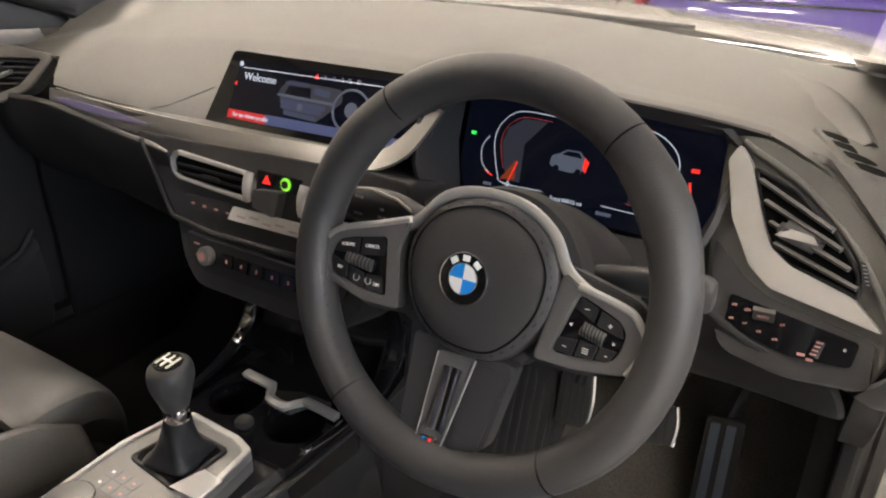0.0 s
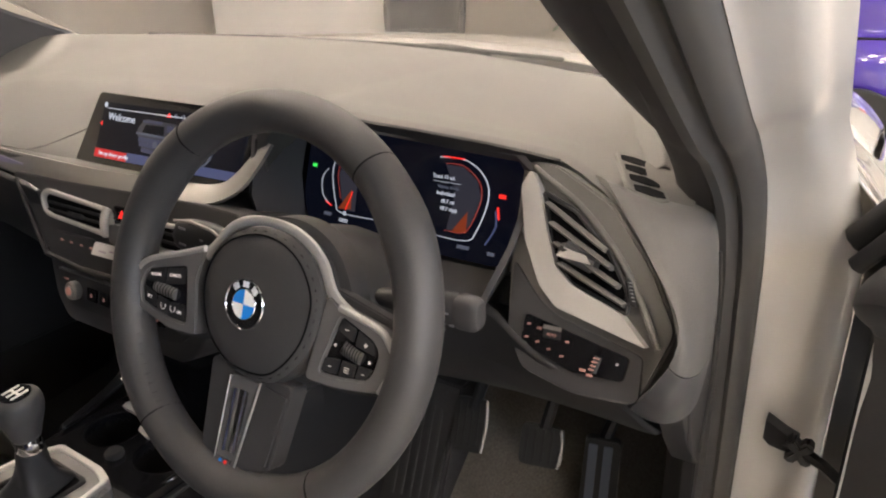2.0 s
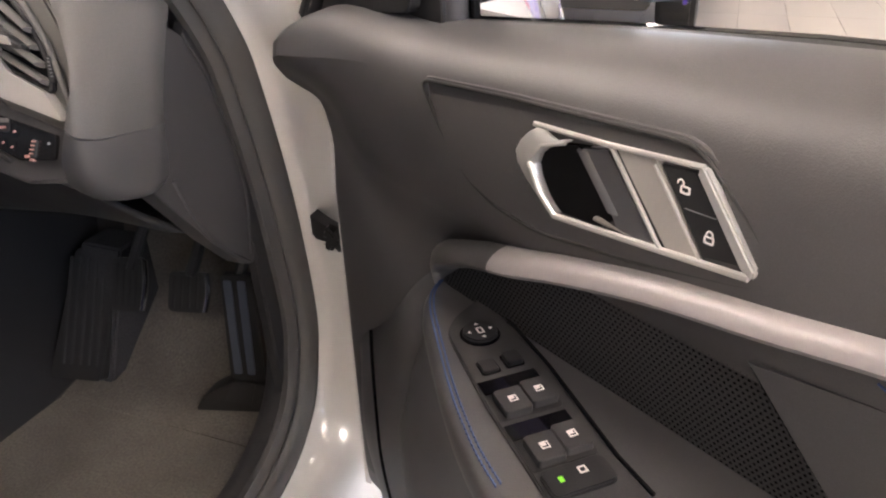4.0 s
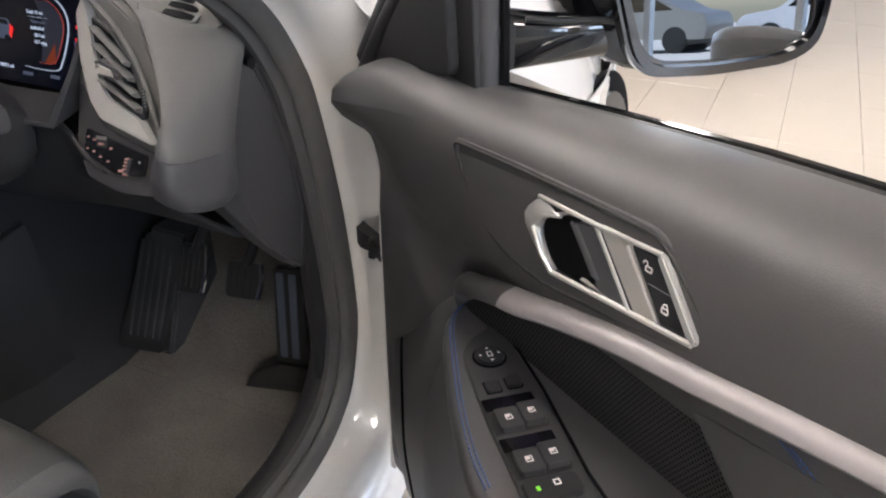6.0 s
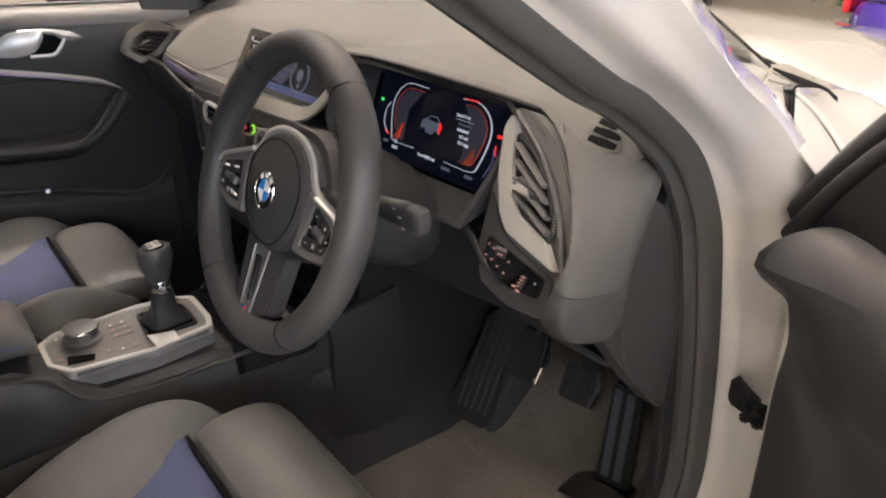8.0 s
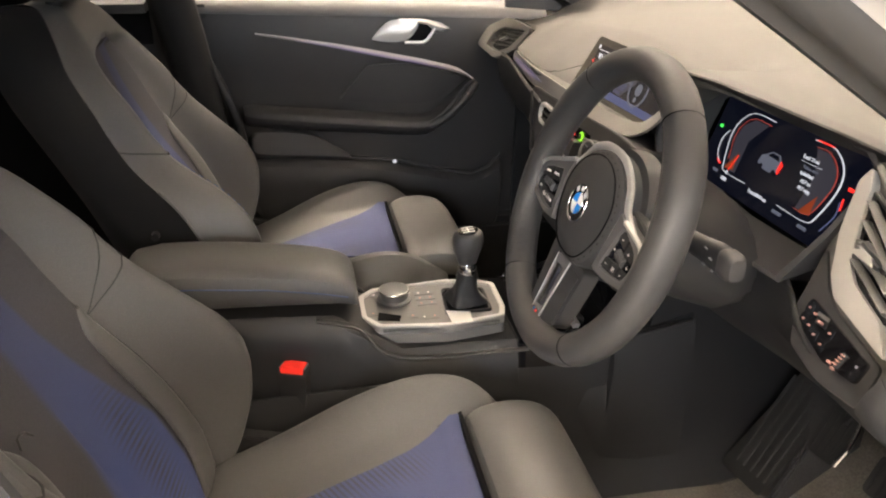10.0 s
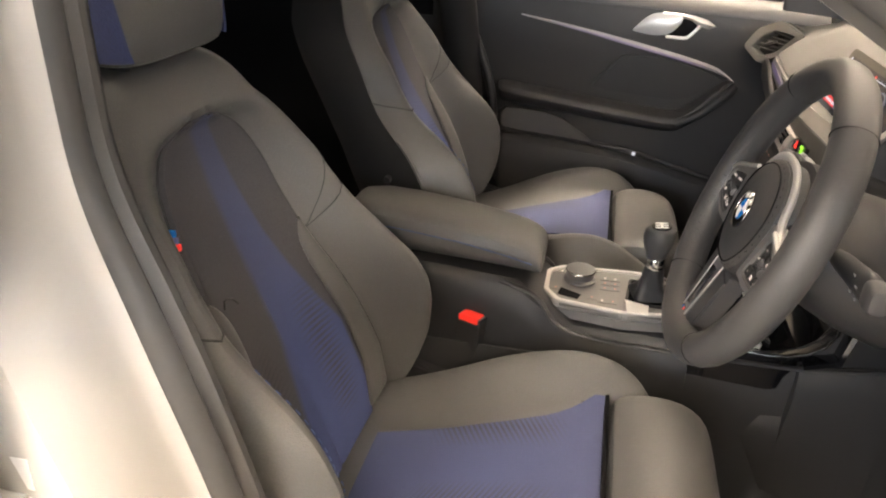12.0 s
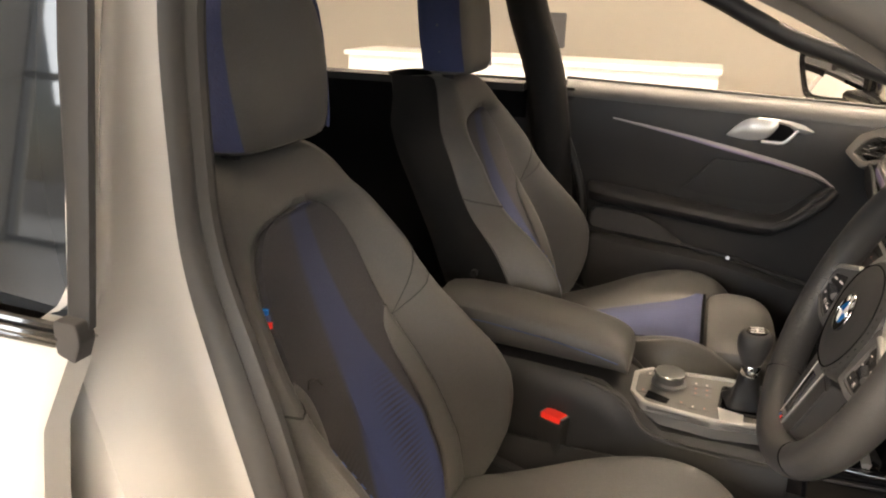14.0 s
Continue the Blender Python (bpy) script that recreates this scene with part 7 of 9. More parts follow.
        sp("knit_fold", tube([on_back(x, z, 0.0060) for x, z in ((0.064, 0.676), (0.072, 0.686), (0.083, 0.692), (0.094, 0.695), (0.104, 0.690))], 0.0016, 6), SEAM)
        for k in range(26):
            z0 = 0.690 - 0.0088 * k
            x0, x1 = (lerp_at(GROOVE, q)[0] * 0.42 + lerp_at(BACK, q)[1] * 0.58 for q in (z0, z0 - 0.0045))
            sp("stitch", tube([V(s * x0, back_front(z0, x0) + 0.001, z0), V(s * x1, back_front(z0 - 0.0045, x1) + 0.001, z0 - 0.0045)], 0.0008, 5), STITCH)
    ys = [-0.44 + 0.337 * i / 20 for i in range(21)]
    g = (-1, -0.8, -0.55, -0.3, 0, 0.3, 0.55, 0.8, 1)
    sp("cushion_panel", sheet([[V(f * cw, y, seat_top(f * cw, y) + 0.0035) for f in g for cw in (lerp_at([(-0.44, 0.074), (-0.32, 0.078), (-0.23, 0.092), (-0.18, 0.108), (-0.15, 0.128), (-0.125, 0.152), (-0.103, 0.160)], y)[0],)] for y in ys], 0.003), SEATKNIT, "navy blue knit seat centre")
    sp("split_gap", box(-0.166, 0.166, -0.1045, -0.0985, 0.36, 0.462), CAVITY)
    # head restraint on two posts
    rings_ = []
    for z, w, d in ((0.962, 0.092, 0.036), (0.966, 0.106, 0.046), (0.982, 0.117, 0.053), (1.04, 0.124, 0.057), (1.09, 0.124, 0.056), (1.13, 0.119, 0.051), (1.148, 0.106, 0.043), (1.156, 0.08, 0.03)):
        yc = -0.697 - 0.10 * (z - 1.05)
        rings_.append([V(w * math.copysign(abs(math.cos(a)) ** 0.45, math.cos(a)), yc + d * math.copysign(abs(math.sin(a)) ** 0.6, math.sin(a)), z) for a in (2 * math.pi * (i + 0.5) / 28 for i in range(28))])
    sp("headrest", loft(rings_), LEATHER, "black leather headrest", 1)
    for s in (1, -1):
        rows = []
        for z, w in ((0.972, 0.1155), (0.985, 0.1195), (1.04, 0.1262), (1.09, 0.1262), (1.12, 0.1225), (1.138, 0.116)):
            yc = -0.697 - 0.10 * (z - 1.05)
            rows.append([V(s * (w - 0.003 - 0.006 * (s < 0) - 0.016 * smooth(0.025, 0.055, abs(dy))), yc + dy, z) for dy in (-0.046, -0.035, -0.020, 0.0, 0.022, 0.036, 0.046)])
        sp("headrest_side", sheet(rows, 0.003), BLUE, "navy cloth headrest side")
        sp("headrest_post", tube([V(s * 0.06, -0.694, 0.93), V(s * 0.06, -0.694, 0.985)], 0.006, 12), CHROME, "metal headrest post")
        sp("post_collar", tube([V(s * 0.06, -0.694, 0.945), V(s * 0.06, -0.694, 0.9625)], 0.013, 14), BLACK)
        sp("side_shield", prism(rounded([(-0.52, 0.40), (-0.44, 0.41), (-0.30, 0.37), (-0.02, 0.34), (-0.02, 0.26), (-0.50, 0.24)], 0.02), s * 0.247 - 0.012, s * 0.247 + 0.012, 0.005, m=axes((0, 0, 0), (0, 1, 0), (0, 0, 1))), BLACK, "black plastic side shield")
        sp("seat_rail", box(s * 0.2 - 0.02, s * 0.2 + 0.02, -0.5, 0.02, 0.195, 0.24, 0.004), DARKMETAL)
    sp("belt_peg", tube([V(0.262, -0.548, 0.600), V(0.285, -0.548, 0.600)], 0.007, 12), BLACK, "small black side knob")
    # tag stripes: navy and red carry an added glow
    for k, c in enumerate((BADGEBLUE, LITDIM, RED)):
        z = 0.792 - 0.0075 * k
        w = lerp_at(GROOVE, z)[0] + 0.001
        sp("stripe_tag", box(w - 0.0018, w + 0.0018, back_front(z, w) - 0.002, back_front(z, w) + 0.0078, z - 0.0037, z + 0.0037), c)
    sp("base", box(-0.20, 0.20, -0.48, 0.0, 0.192, 0.30, 0.01), BLACK)
    return seat


driver_seat = build_seat()
copy_thing(driver_seat, Matrix.Translation((SEATX - 0.80, -0.262, 0.224)))

buckle = thing("seat_belt_buckle", (0.095, -0.36, 0.3), "black seat belt buckle with a red release button", "belt buckle")
BK = axes((0.098, -0.341, 0.443), (0.35, 0.94, 0), (-0.05, 0.12, 1))
part("housing", prism(rounded([(-0.019, -0.070), (0.019, -0.070), (0.023, 0.036), (-0.023, 0.036)], 0.005), -0.012, 0.012, 0.004, m=BK), BLACK, buckle)
part("housing_lip", prism(rounded([(-0.0225, 0.022), (0.0225, 0.022), (0.0232, 0.0365), (-0.0232, 0.0365)], 0.004), -0.0128, 0.0128, 0.003, m=BK), LOWER, buckle)
part("button_rim", ring(rounded([(-0.0215, -0.0125), (0.0215, -0.0125), (0.0215, 0.0125), (-0.0215, 0.0125)], 0.004), rounded([(-0.0185, -0.0095), (0.0185, -0.0095), (0.0185, 0.0095), (-0.0185, 0.0095)], 0.003), 0.030, 0.0378, 0.001, m=BK @ Matrix.Rotation(radians(-90), 4, "X")), GREYSTITCH, buckle, "pale rim round the button")
part("release_button", prism(rounded([(-0.019, 0.028), (0.019, 0.028), (0.019, 0.0395), (-0.019, 0.0395)], 0.003), -0.010, 0.0135, 0.002, m=BK), RED, buckle, "red release button")
part("strap", tube([BK @ V(0, -0.04, 0), BK @ V(-0.01, -0.10, 0), V(0.10, -0.40, 0.24)], 0.011, 8, flat=0.4), BLACK, buckle)
part("bracket", box(0.085, 0.125, -0.415, -0.375, 0.30, 0.345, 0.003), DARKMETAL, buckle)

# ---- open driver's door ----
DOOR = axes((1.063, 0.114, 0), (0.85, -0.527, 0), (0, 0, 1))
door = thing("driver_door", (0.83, 0.27, 0.3), "open front door with dark grey lining and silver trim", "car door")


def dp(name, bm, material, label="", sub=0, parent=None):
    return part(name, bm, material, parent or door, label, m=DOOR, sub=sub)


def belt(u):
    return lerp_at([(-0.34, 0.850), (-0.13, 0.881), (0.02, 0.897), (0.12, 0.906), (0.25, 0.914), (0.85, 0.94)], u)[0]


lin = []
for u in (-0.305, -0.298, -0.285, -0.265, -0.24, -0.21, -0.17, -0.13, -0.09, -0.04, 0.02, 0.1, 0.2, 0.35, 0.55, 0.78):
    b = belt(u) if u > -0.13 else lerp_at([(-0.31, 0.855), (-0.285, 0.872), (-0.265, 0.880), (-0.22, 0.883), (-0.13, 0.881)], u)[0]
    tip = 0.040 * math.exp(-((u + 0.262) / 0.05) ** 2)
    f = smooth(-0.31, -0.17, u)
    lin.append([V(u, z, w - 0.006) for z, w in ((b - 0.010, -0.085), (b - 0.001, -0.066), (b, -0.045 + tip * 0.6), (b - 0.010, -0.020 + tip), (b - 0.026, -0.006 + tip), (b - 0.048, 0.0 + tip * 0.4 - 0.02 * (1 - f)), (0.80, 0.0 - 0.03 * (1 - f)), (0.775, -0.004 - 0.03 * (1 - f)), (0.755, -0.02 - 0.02 * (1 - f)), (0.70, -0.034), (0.66, -0.036), (0.50, -0.036), (0.30, -0.036))])
# lighter copy of the lining grey, in place of stronger light
dp("lining", sheet(lin, -0.006), DOORTRIM, "soft door lining, its grey lightened for the light on it", 1)
dp("outer_skin", sheet([[V(u, z, w) for z, w in ((0.885 if u > -0.3 else 0.86, -0.100), (0.85, -0.125), (0.7, -0.145), (0.5, -0.14), (0.30, -0.11))] for u in (-0.325, -0.29, 0.0, 0.3, 0.78)], 0.01), PAINT, "white painted outer door skin")
dp("front_edge", sheet([[V(u, z, w) for z in (0.30, 0.5, 0.7, 0.855)] for u, w in ((-0.318, -0.125), (-0.318, -0.06), (-0.306, -0.036))], 0.008), PAINT, "white painted door edge")
dp("edge_seal", tube([V(-0.306, z, -0.05) for z in (0.30, 0.5, 0.7, 0.85)], 0.010, 8), RUBBER)
# groove and handle
REC = [(-0.104, 0.860), (-0.02, 0.8665), (0.109, 0.873), (0.133, 0.853), (0.160, 0.826), (0.150, 0.8155), (0.08, 0.800), (0.01, 0.790), (-0.030, 0.7935), (-0.056, 0.804), (-0.085, 0.832)]
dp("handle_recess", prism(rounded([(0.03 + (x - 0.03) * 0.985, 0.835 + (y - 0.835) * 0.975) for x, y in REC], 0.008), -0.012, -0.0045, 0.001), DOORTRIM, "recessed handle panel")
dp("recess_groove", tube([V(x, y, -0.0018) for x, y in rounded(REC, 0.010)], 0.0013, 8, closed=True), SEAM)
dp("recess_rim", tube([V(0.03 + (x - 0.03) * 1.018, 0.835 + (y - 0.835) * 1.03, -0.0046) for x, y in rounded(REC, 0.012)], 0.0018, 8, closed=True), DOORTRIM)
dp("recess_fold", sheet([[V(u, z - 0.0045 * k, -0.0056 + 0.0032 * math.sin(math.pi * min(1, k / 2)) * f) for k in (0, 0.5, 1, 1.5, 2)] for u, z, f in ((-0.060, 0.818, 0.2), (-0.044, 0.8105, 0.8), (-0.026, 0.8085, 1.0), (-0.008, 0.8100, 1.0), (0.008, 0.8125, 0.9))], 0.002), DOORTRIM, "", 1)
BZO = rounded([(0.006, 0.857), (-0.017, 0.837), (-0.006, 0.8225), (0.024, 0.8075), (0.150, 0.821), (0.149, 0.827), (0.117, 0.866)], 0.004)
handle = dp("handle_base", prism(BZO, -0.0045, 0.0010, 0.0008), BLACK, "dark base of the inner door handle")
CAV = [(0.0095, 0.8375), (0.0195, 0.8490), (0.036, 0.8535), (0.0575, 0.8570), (0.0700, 0.8215), (0.060, 0.8135), (0.031, 0.8118), (0.0195, 0.8215)]
# raised black plate stands in for the shaded hollow
dp("handle_cavity", prism(rounded(CAV, 0.003), 0.0010, 0.0068), CAVITY, "flat black plate for the dark of the finger hollow", parent=handle)
grip_rows = []
for k, d in ((0.0, 0.001), (0.12, 0.006), (0.45, 0.0095), (0.85, 0.0125), (1.0, 0.0130), (1.06, 0.010), (1.08, 0.003)):
    outer, inner = [(0.012, 0.8585), (-0.0005, 0.8525), (-0.0165, 0.8370), (-0.0060, 0.8255), (0.0160, 0.8110), (0.026, 0.8088)], [(0.0365, 0.8555), (0.0195, 0.8500), (0.0090, 0.8375), (0.0190, 0.8215), (0.0270, 0.8140), (0.0315, 0.8118)]
    grip_rows.append([V(a[0] + (b[0] - a[0]) * k, a[1] + (b[1] - a[1]) * k, d) for a, b in zip(outer, inner)])
dp("grip", sheet(grip_rows, 0.002), SATIN, "satin silver grip", 1, parent=handle)


def bright_line(name, pts, r, material=SATIN, label=""):
    return dp(name, tube([V(*p) for p in pts], r, 8), material, label, parent=handle)


bright_line("handle_rim", [(0.010, 0.8590, 0.009), (0.0635, 0.8615, 0.009), (0.117, 0.8655, 0.008)], 0.0016, label="bright upper handle rim")
bright_line("handle_rim", [(0.0100, 0.8375, 0.0128), (0.0200, 0.8215, 0.0128), (0.0315, 0.8115, 0.0125), (0.060, 0.8130, 0.0100), (0.100, 0.8165, 0.0085), (0.147, 0.8215, 0.0080)], 0.0019, label="bright lower handle rim")
bright_line("handle_rim", [(0.0100, 0.8375, 0.0128), (0.0197, 0.8497, 0.0128), (0.0365, 0.8555, 0.0120)], 0.0011)
dp("handle_side", prism([(0.1135, 0.8625), (0.118, 0.8660), (0.1500, 0.8260), (0.1490, 0.8210), (0.1430, 0.8240)], 0.001, 0.0095, 0.0012), SATIN, "broad bright end of the handle", parent=handle)
dp("pull_lever", prism([(0.0425, 0.8540), (0.0625, 0.8590), (0.0985, 0.8165), (0.0720, 0.8150), (0.0655, 0.8260)], 0.002, 0.0080, 0.0012), DARKMETAL, "grey metal pull lever", parent=handle)
dp("lever_lip", sheet([[V(0.0425 + 0.024 * k + e, 0.853 - 0.028 * k, d) for e, d in ((-0.003, 0.004), (0.0, 0.0095), (0.003, 0.0095), (0.006, 0.0080))] for k in (0, 0.25, 0.5, 0.75, 1.0)], 0.001), DARKMETAL, "", parent=handle)
dp("lever_tip", sheet([[V(0.058 + 0.024 * k, 0.8215 - 0.005 * k - 0.005 * e * (1 - k), 0.0085 + 0.004 * math.sin(math.pi * e) * (1 - k)) for e in (0, 0.33, 0.66, 1)] for k in (0, 0.35, 0.7, 1.0)], 0.001), SILVER, "", 1, parent=handle)
bright_line("plate_edge", [(0.0640, 0.8610, 0.0085), (0.1000, 0.8170, 0.0085)], 0.0013)
dp("plate", prism([(0.0655, 0.8605), (0.0905, 0.8620), (0.1225, 0.8195), (0.1015, 0.8175)], 0.002, 0.0072, 0.0008), BEZEL, "grey metal plate", parent=handle)
bright_line("plate_edge", [(0.0905, 0.8590, 0.0080), (0.1215, 0.8205, 0.0080)], 0.0009)
dp("lock_keys", prism([(0.0930, 0.8600), (0.1130, 0.8620), (0.1425, 0.8250), (0.1225, 0.8215)], 0.002, 0.0072, 0.0008), BLACK, "black lock keys", parent=handle)
for k, (u, z) in enumerate(((0.1085, 0.8520), (0.1245, 0.8320))):
    shift = 0.0028 if k == 0 else 0.0
    dp("lock_sign", join(tube([V(u - shift + 0.0017 * math.cos(a), z + 0.0018 + 0.0022 * math.sin(a), 0.0074) for a in (math.pi * j / 8 for j in range(9))], 0.00045, 5), ring(rounded([(u - 0.0027, z - 0.0026), (u + 0.0027, z - 0.0026), (u + 0.0027, z + 0.0014), (u - 0.0027, z + 0.0014)], 0.0008), rounded([(u - 0.0018, z - 0.0017), (u + 0.0018, z - 0.0017), (u + 0.0018, z + 0.0006), (u - 0.0018, z + 0.0006)], 0.0005), 0.0070, 0.0076)), MARK, parent=handle)
dp("key_gap", tube([V(0.1095, 0.8425, 0.0074), V(0.1265, 0.8430, 0.0074)], 0.0003, 5), GREYSTITCH, parent=handle)
for ob in [handle] + list(handle.children):
    ob.data.transform(DOOR @ Matrix.Translation((0, 0, -0.006)) @ DOOR.inverted())
# trim strip: a dark roll that rises from the armrest and turns into satin metal, with a lit lower edge
SU = spline([(-0.118, 0.690, -0.024), (-0.110, 0.709, -0.016), (-0.092, 0.726, -0.006), (-0.068, 0.7395, 0.001), (-0.040, 0.7515, 0.004), (0.0, 0.7625, 0.005), (0.04, 0.7760, 0.005), (0.10, 0.7915, 0.004), (0.16, 0.8020, 0.003), (0.24, 0.8170, 0.002), (0.45, 0.850, 0.0), (0.70, 0.882, -0.002)], 6)


def strip_rows(pts, prof):
    return [[p + V(-0.008 * b * min(1.0, max(0.0, -0.05 - p.x) / 0.05), b * 0.0090, w) for b, w in prof] for p in pts]


ROUND = [(1.05, -0.012), (1.0, -0.004), (0.75, 0.002), (0.3, 0.0065), (-0.2, 0.0075), (-0.6, 0.0045)]
UNDER = [(-0.6, 0.0045), (-0.85, 0.000), (-1.0, -0.006), (-1.05, -0.014)]
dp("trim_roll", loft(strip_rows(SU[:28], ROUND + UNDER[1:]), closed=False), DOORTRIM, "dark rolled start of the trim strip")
dp("trim_strip", loft(strip_rows(SU[26:], ROUND), closed=False), STRIPMETAL, "satin metal trim strip")
dp("lit_edge", loft(strip_rows(SU[26:], UNDER), closed=False), LILAC, "violet lit lower edge of the trim strip")
# speaker field with its perforation, and the padded panel behind it
def strip_low(u):
    return lerp_at([(-0.12, 0.680), (-0.09, 0.716), (-0.068, 0.730), (-0.04, 0.742), (0.0, 0.753), (0.04, 0.767), (0.10, 0.7825), (0.16, 0.793), (0.24, 0.808), (0.45, 0.841), (0.7, 0.873)], u)[0]


def field_w(z):
    return -0.014 - 0.10 * max(0.0, 0.76 - z) ** 1.2


def field_end(z):
    return 0.156 + (0.767 - z) * 1.0


rows = []
for i in range(17):
    row = []
    for j in range(22):
        u = -0.11 + j / 21 * 0.50
        z0, z1 = 0.58, strip_low(u) + 0.004
        row.append(V(u, z0 + (z1 - z0) * i / 16, field_w(z0 + (z1 - z0) * i / 16)))
    rows.append(row)
dp("speaker_field", loft(rows, closed=False), LOWER, "dark perforated speaker field")
# flat black quads paint the dark of the perforation
gv, gf = [], []
for i in range(96):
    for j in range(54):
        u, z = -0.100 + 0.0036 * i + (0.0018 if j % 2 else 0), 0.600 + 0.0031 * j
        if z < strip_low(u) - 0.003 and u < field_end(z) - 0.004:
            w = field_w(z) + 0.0008
            k = len(gv)
            gv += [(u + a, z + b, w) for a, b in ((-0.00115, 0), (0, -0.0010), (0.00115, 0), (0, 0.0010))]
            gf.append((k, k + 1, k + 2, k + 3))
grille = bpy.data.meshes.new("grille")
grille.from_pydata(gv, [], gf)
grille.transform(DOOR)
tagged(part("grille_hole", grille, CAVITY, door, "flat black dots for the dark of the speaker holes"), kind="stuff")
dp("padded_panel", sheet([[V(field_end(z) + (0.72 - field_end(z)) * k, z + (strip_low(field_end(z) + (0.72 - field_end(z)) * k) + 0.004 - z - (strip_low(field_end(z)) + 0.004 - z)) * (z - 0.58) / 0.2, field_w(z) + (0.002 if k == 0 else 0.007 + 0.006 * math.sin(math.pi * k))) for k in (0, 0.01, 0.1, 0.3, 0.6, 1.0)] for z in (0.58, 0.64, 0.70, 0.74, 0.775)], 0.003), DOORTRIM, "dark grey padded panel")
dp("panel_joint", tube([V(field_end(z) - 0.001, z, field_w(z) + 0.005) for z in (0.60, 0.65, 0.70, 0.74, 0.79)], 0.0012, 6), CAVITY)


def dashes(path, step, fill, r, side):
    """Short stitches along a path, in one mesh."""
    path = spline(path, 8)
    out = []
    for a, b in zip(path[:-1], path[1:]):
        n = max(1, int((b - a).length / step))
        for k in range(n):
            p, q = a.lerp(b, k / n), a.lerp(b, (k + fill) / n)
            out.append(tube([p, q + side], r, 5))
    return join(*out)


for off in (0.0, 0.006):
    dp("panel_stitch", dashes([(0.208 + off, 0.800, 0.001), (0.222 + off, 0.790, -0.002), (0.248 + off, 0.768, -0.007), (0.275 + off, 0.735, -0.012)], 0.0045, 0.7, 0.0006, V(0, 0, 0)), STITCH, "blue stitching")
# armrest with switches
EDGE = [(-0.117, -0.029), (-0.111, -0.018), (-0.103, -0.002), (-0.094, 0.009), (-0.078, 0.021), (-0.059, 0.032), (-0.030, 0.048), (0.004, 0.066), (0.052, 0.087), (0.099, 0.098), (0.20, 0.103), (0.40, 0.098), (0.72, 0.07)]
EDGE = [(p.x, p.y) for p in spline([(u, w, 0) for u, w in EDGE], 3)]
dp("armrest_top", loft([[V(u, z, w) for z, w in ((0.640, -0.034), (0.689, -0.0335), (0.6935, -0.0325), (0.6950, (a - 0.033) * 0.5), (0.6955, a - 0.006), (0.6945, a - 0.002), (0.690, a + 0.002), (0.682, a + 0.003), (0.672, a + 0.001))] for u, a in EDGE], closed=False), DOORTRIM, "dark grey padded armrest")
for off in (0.0, 0.0035):
    dp("armrest_stitch", dashes([(u, 0.6962, a - 0.005 - off) for u, a in EDGE[2:28:2]], 0.0042, 0.68, 0.00065, V(0.0006, 0, 0.0008)), STITCH, "blue stitching")
wall = []
for i, (u, a) in enumerate(EDGE):
    f = smooth(-0.12, 0.02, u)
    wall.append([V(u, 0.676, a + 0.001), V(u - 0.010 * (1 - f), 0.655, a - 0.004), V(u - 0.035 * (1 - f), 0.60, a - 0.010 + 0.006 * (1 - f)), V(u - 0.06 * (1 - f), 0.52, a - 0.012 + 0.010 * (1 - f)), V(u - 0.07 * (1 - f), 0.42, a - 0.020 + 0.010 * (1 - f)), V(u - 0.07 * (1 - f), 0.32, a - 0.03)])
# darker grey than the armrest, for the shade beneath it
dp("armrest_wall", loft(wall, closed=False), LOWER, "wall under the armrest, darkened for its shade")
ARM = axes((0, 0.6945, 0), (1, 0, 0), (0, 0, -1))  # local x along the door, y away from the cabin
SWP = [(-0.068, 0.026), (-0.059, -0.008), (-0.048, -0.024), (-0.030, -0.032), (0.029, -0.054), (0.104, -0.077), (0.124, -0.080), (0.138, -0.034), (0.106, -0.027), (0.025, 0.001)]
sw = dp("switch_panel", prism(rounded(SWP, 0.007), -0.004, 0.0035, 0.0015, m=ARM), LOWER, "dark grey window switch panel")
dp("panel_gap", tube([ARM @ V(x, y, 0.0035) for x, y in ((-0.066, 0.028), (0.025, 0.003), (0.106, -0.025), (0.136, -0.032))], 0.0013, 6), CAVITY, parent=sw)
dp("mirror_switch_ring", disc(0.0142, 0.003, 0.0041, 28, 0.0005, ARM, -0.030, -0.009), CAVITY, parent=sw)
dp("mirror_switch", disc(0.0126, 0.0035, 0.0068, 28, 0.0012, ARM, -0.030, -0.009), BLACK, "round mirror switch", parent=sw)
for a in range(4):
    dp("arrow", prism([(-0.0015, 0.0070), (0.0015, 0.0070), (0, 0.0092)], 0.0068, 0.0071, m=ARM @ Matrix.Translation((-0.030, -0.009, 0)) @ Matrix.Rotation(a * math.pi / 2 - 0.3, 4, "Z")), MARK, parent=sw)
dp("arrow_box", ring([(-0.0032, -0.0022), (0.0032, -0.0022), (0.0032, 0.0022), (-0.0032, 0.0022)], [(-0.0024, -0.0014), (0.0024, -0.0014), (0.0024, 0.0014), (-0.0024, 0.0014)], 0.0068, 0.0071, m=ARM @ Matrix.Translation((-0.030, -0.009, 0)) @ Matrix.Rotation(-0.3, 4, "Z")), MARK, parent=sw)


def turned(u, v):
    return ARM @ Matrix.Translation((u, v, 0)) @ Matrix.Rotation(radians(-17), 4, "Z")


def tile_poly(a, b):
    return [(-a, -b), (a, -b), (a, b), (-a, b)]


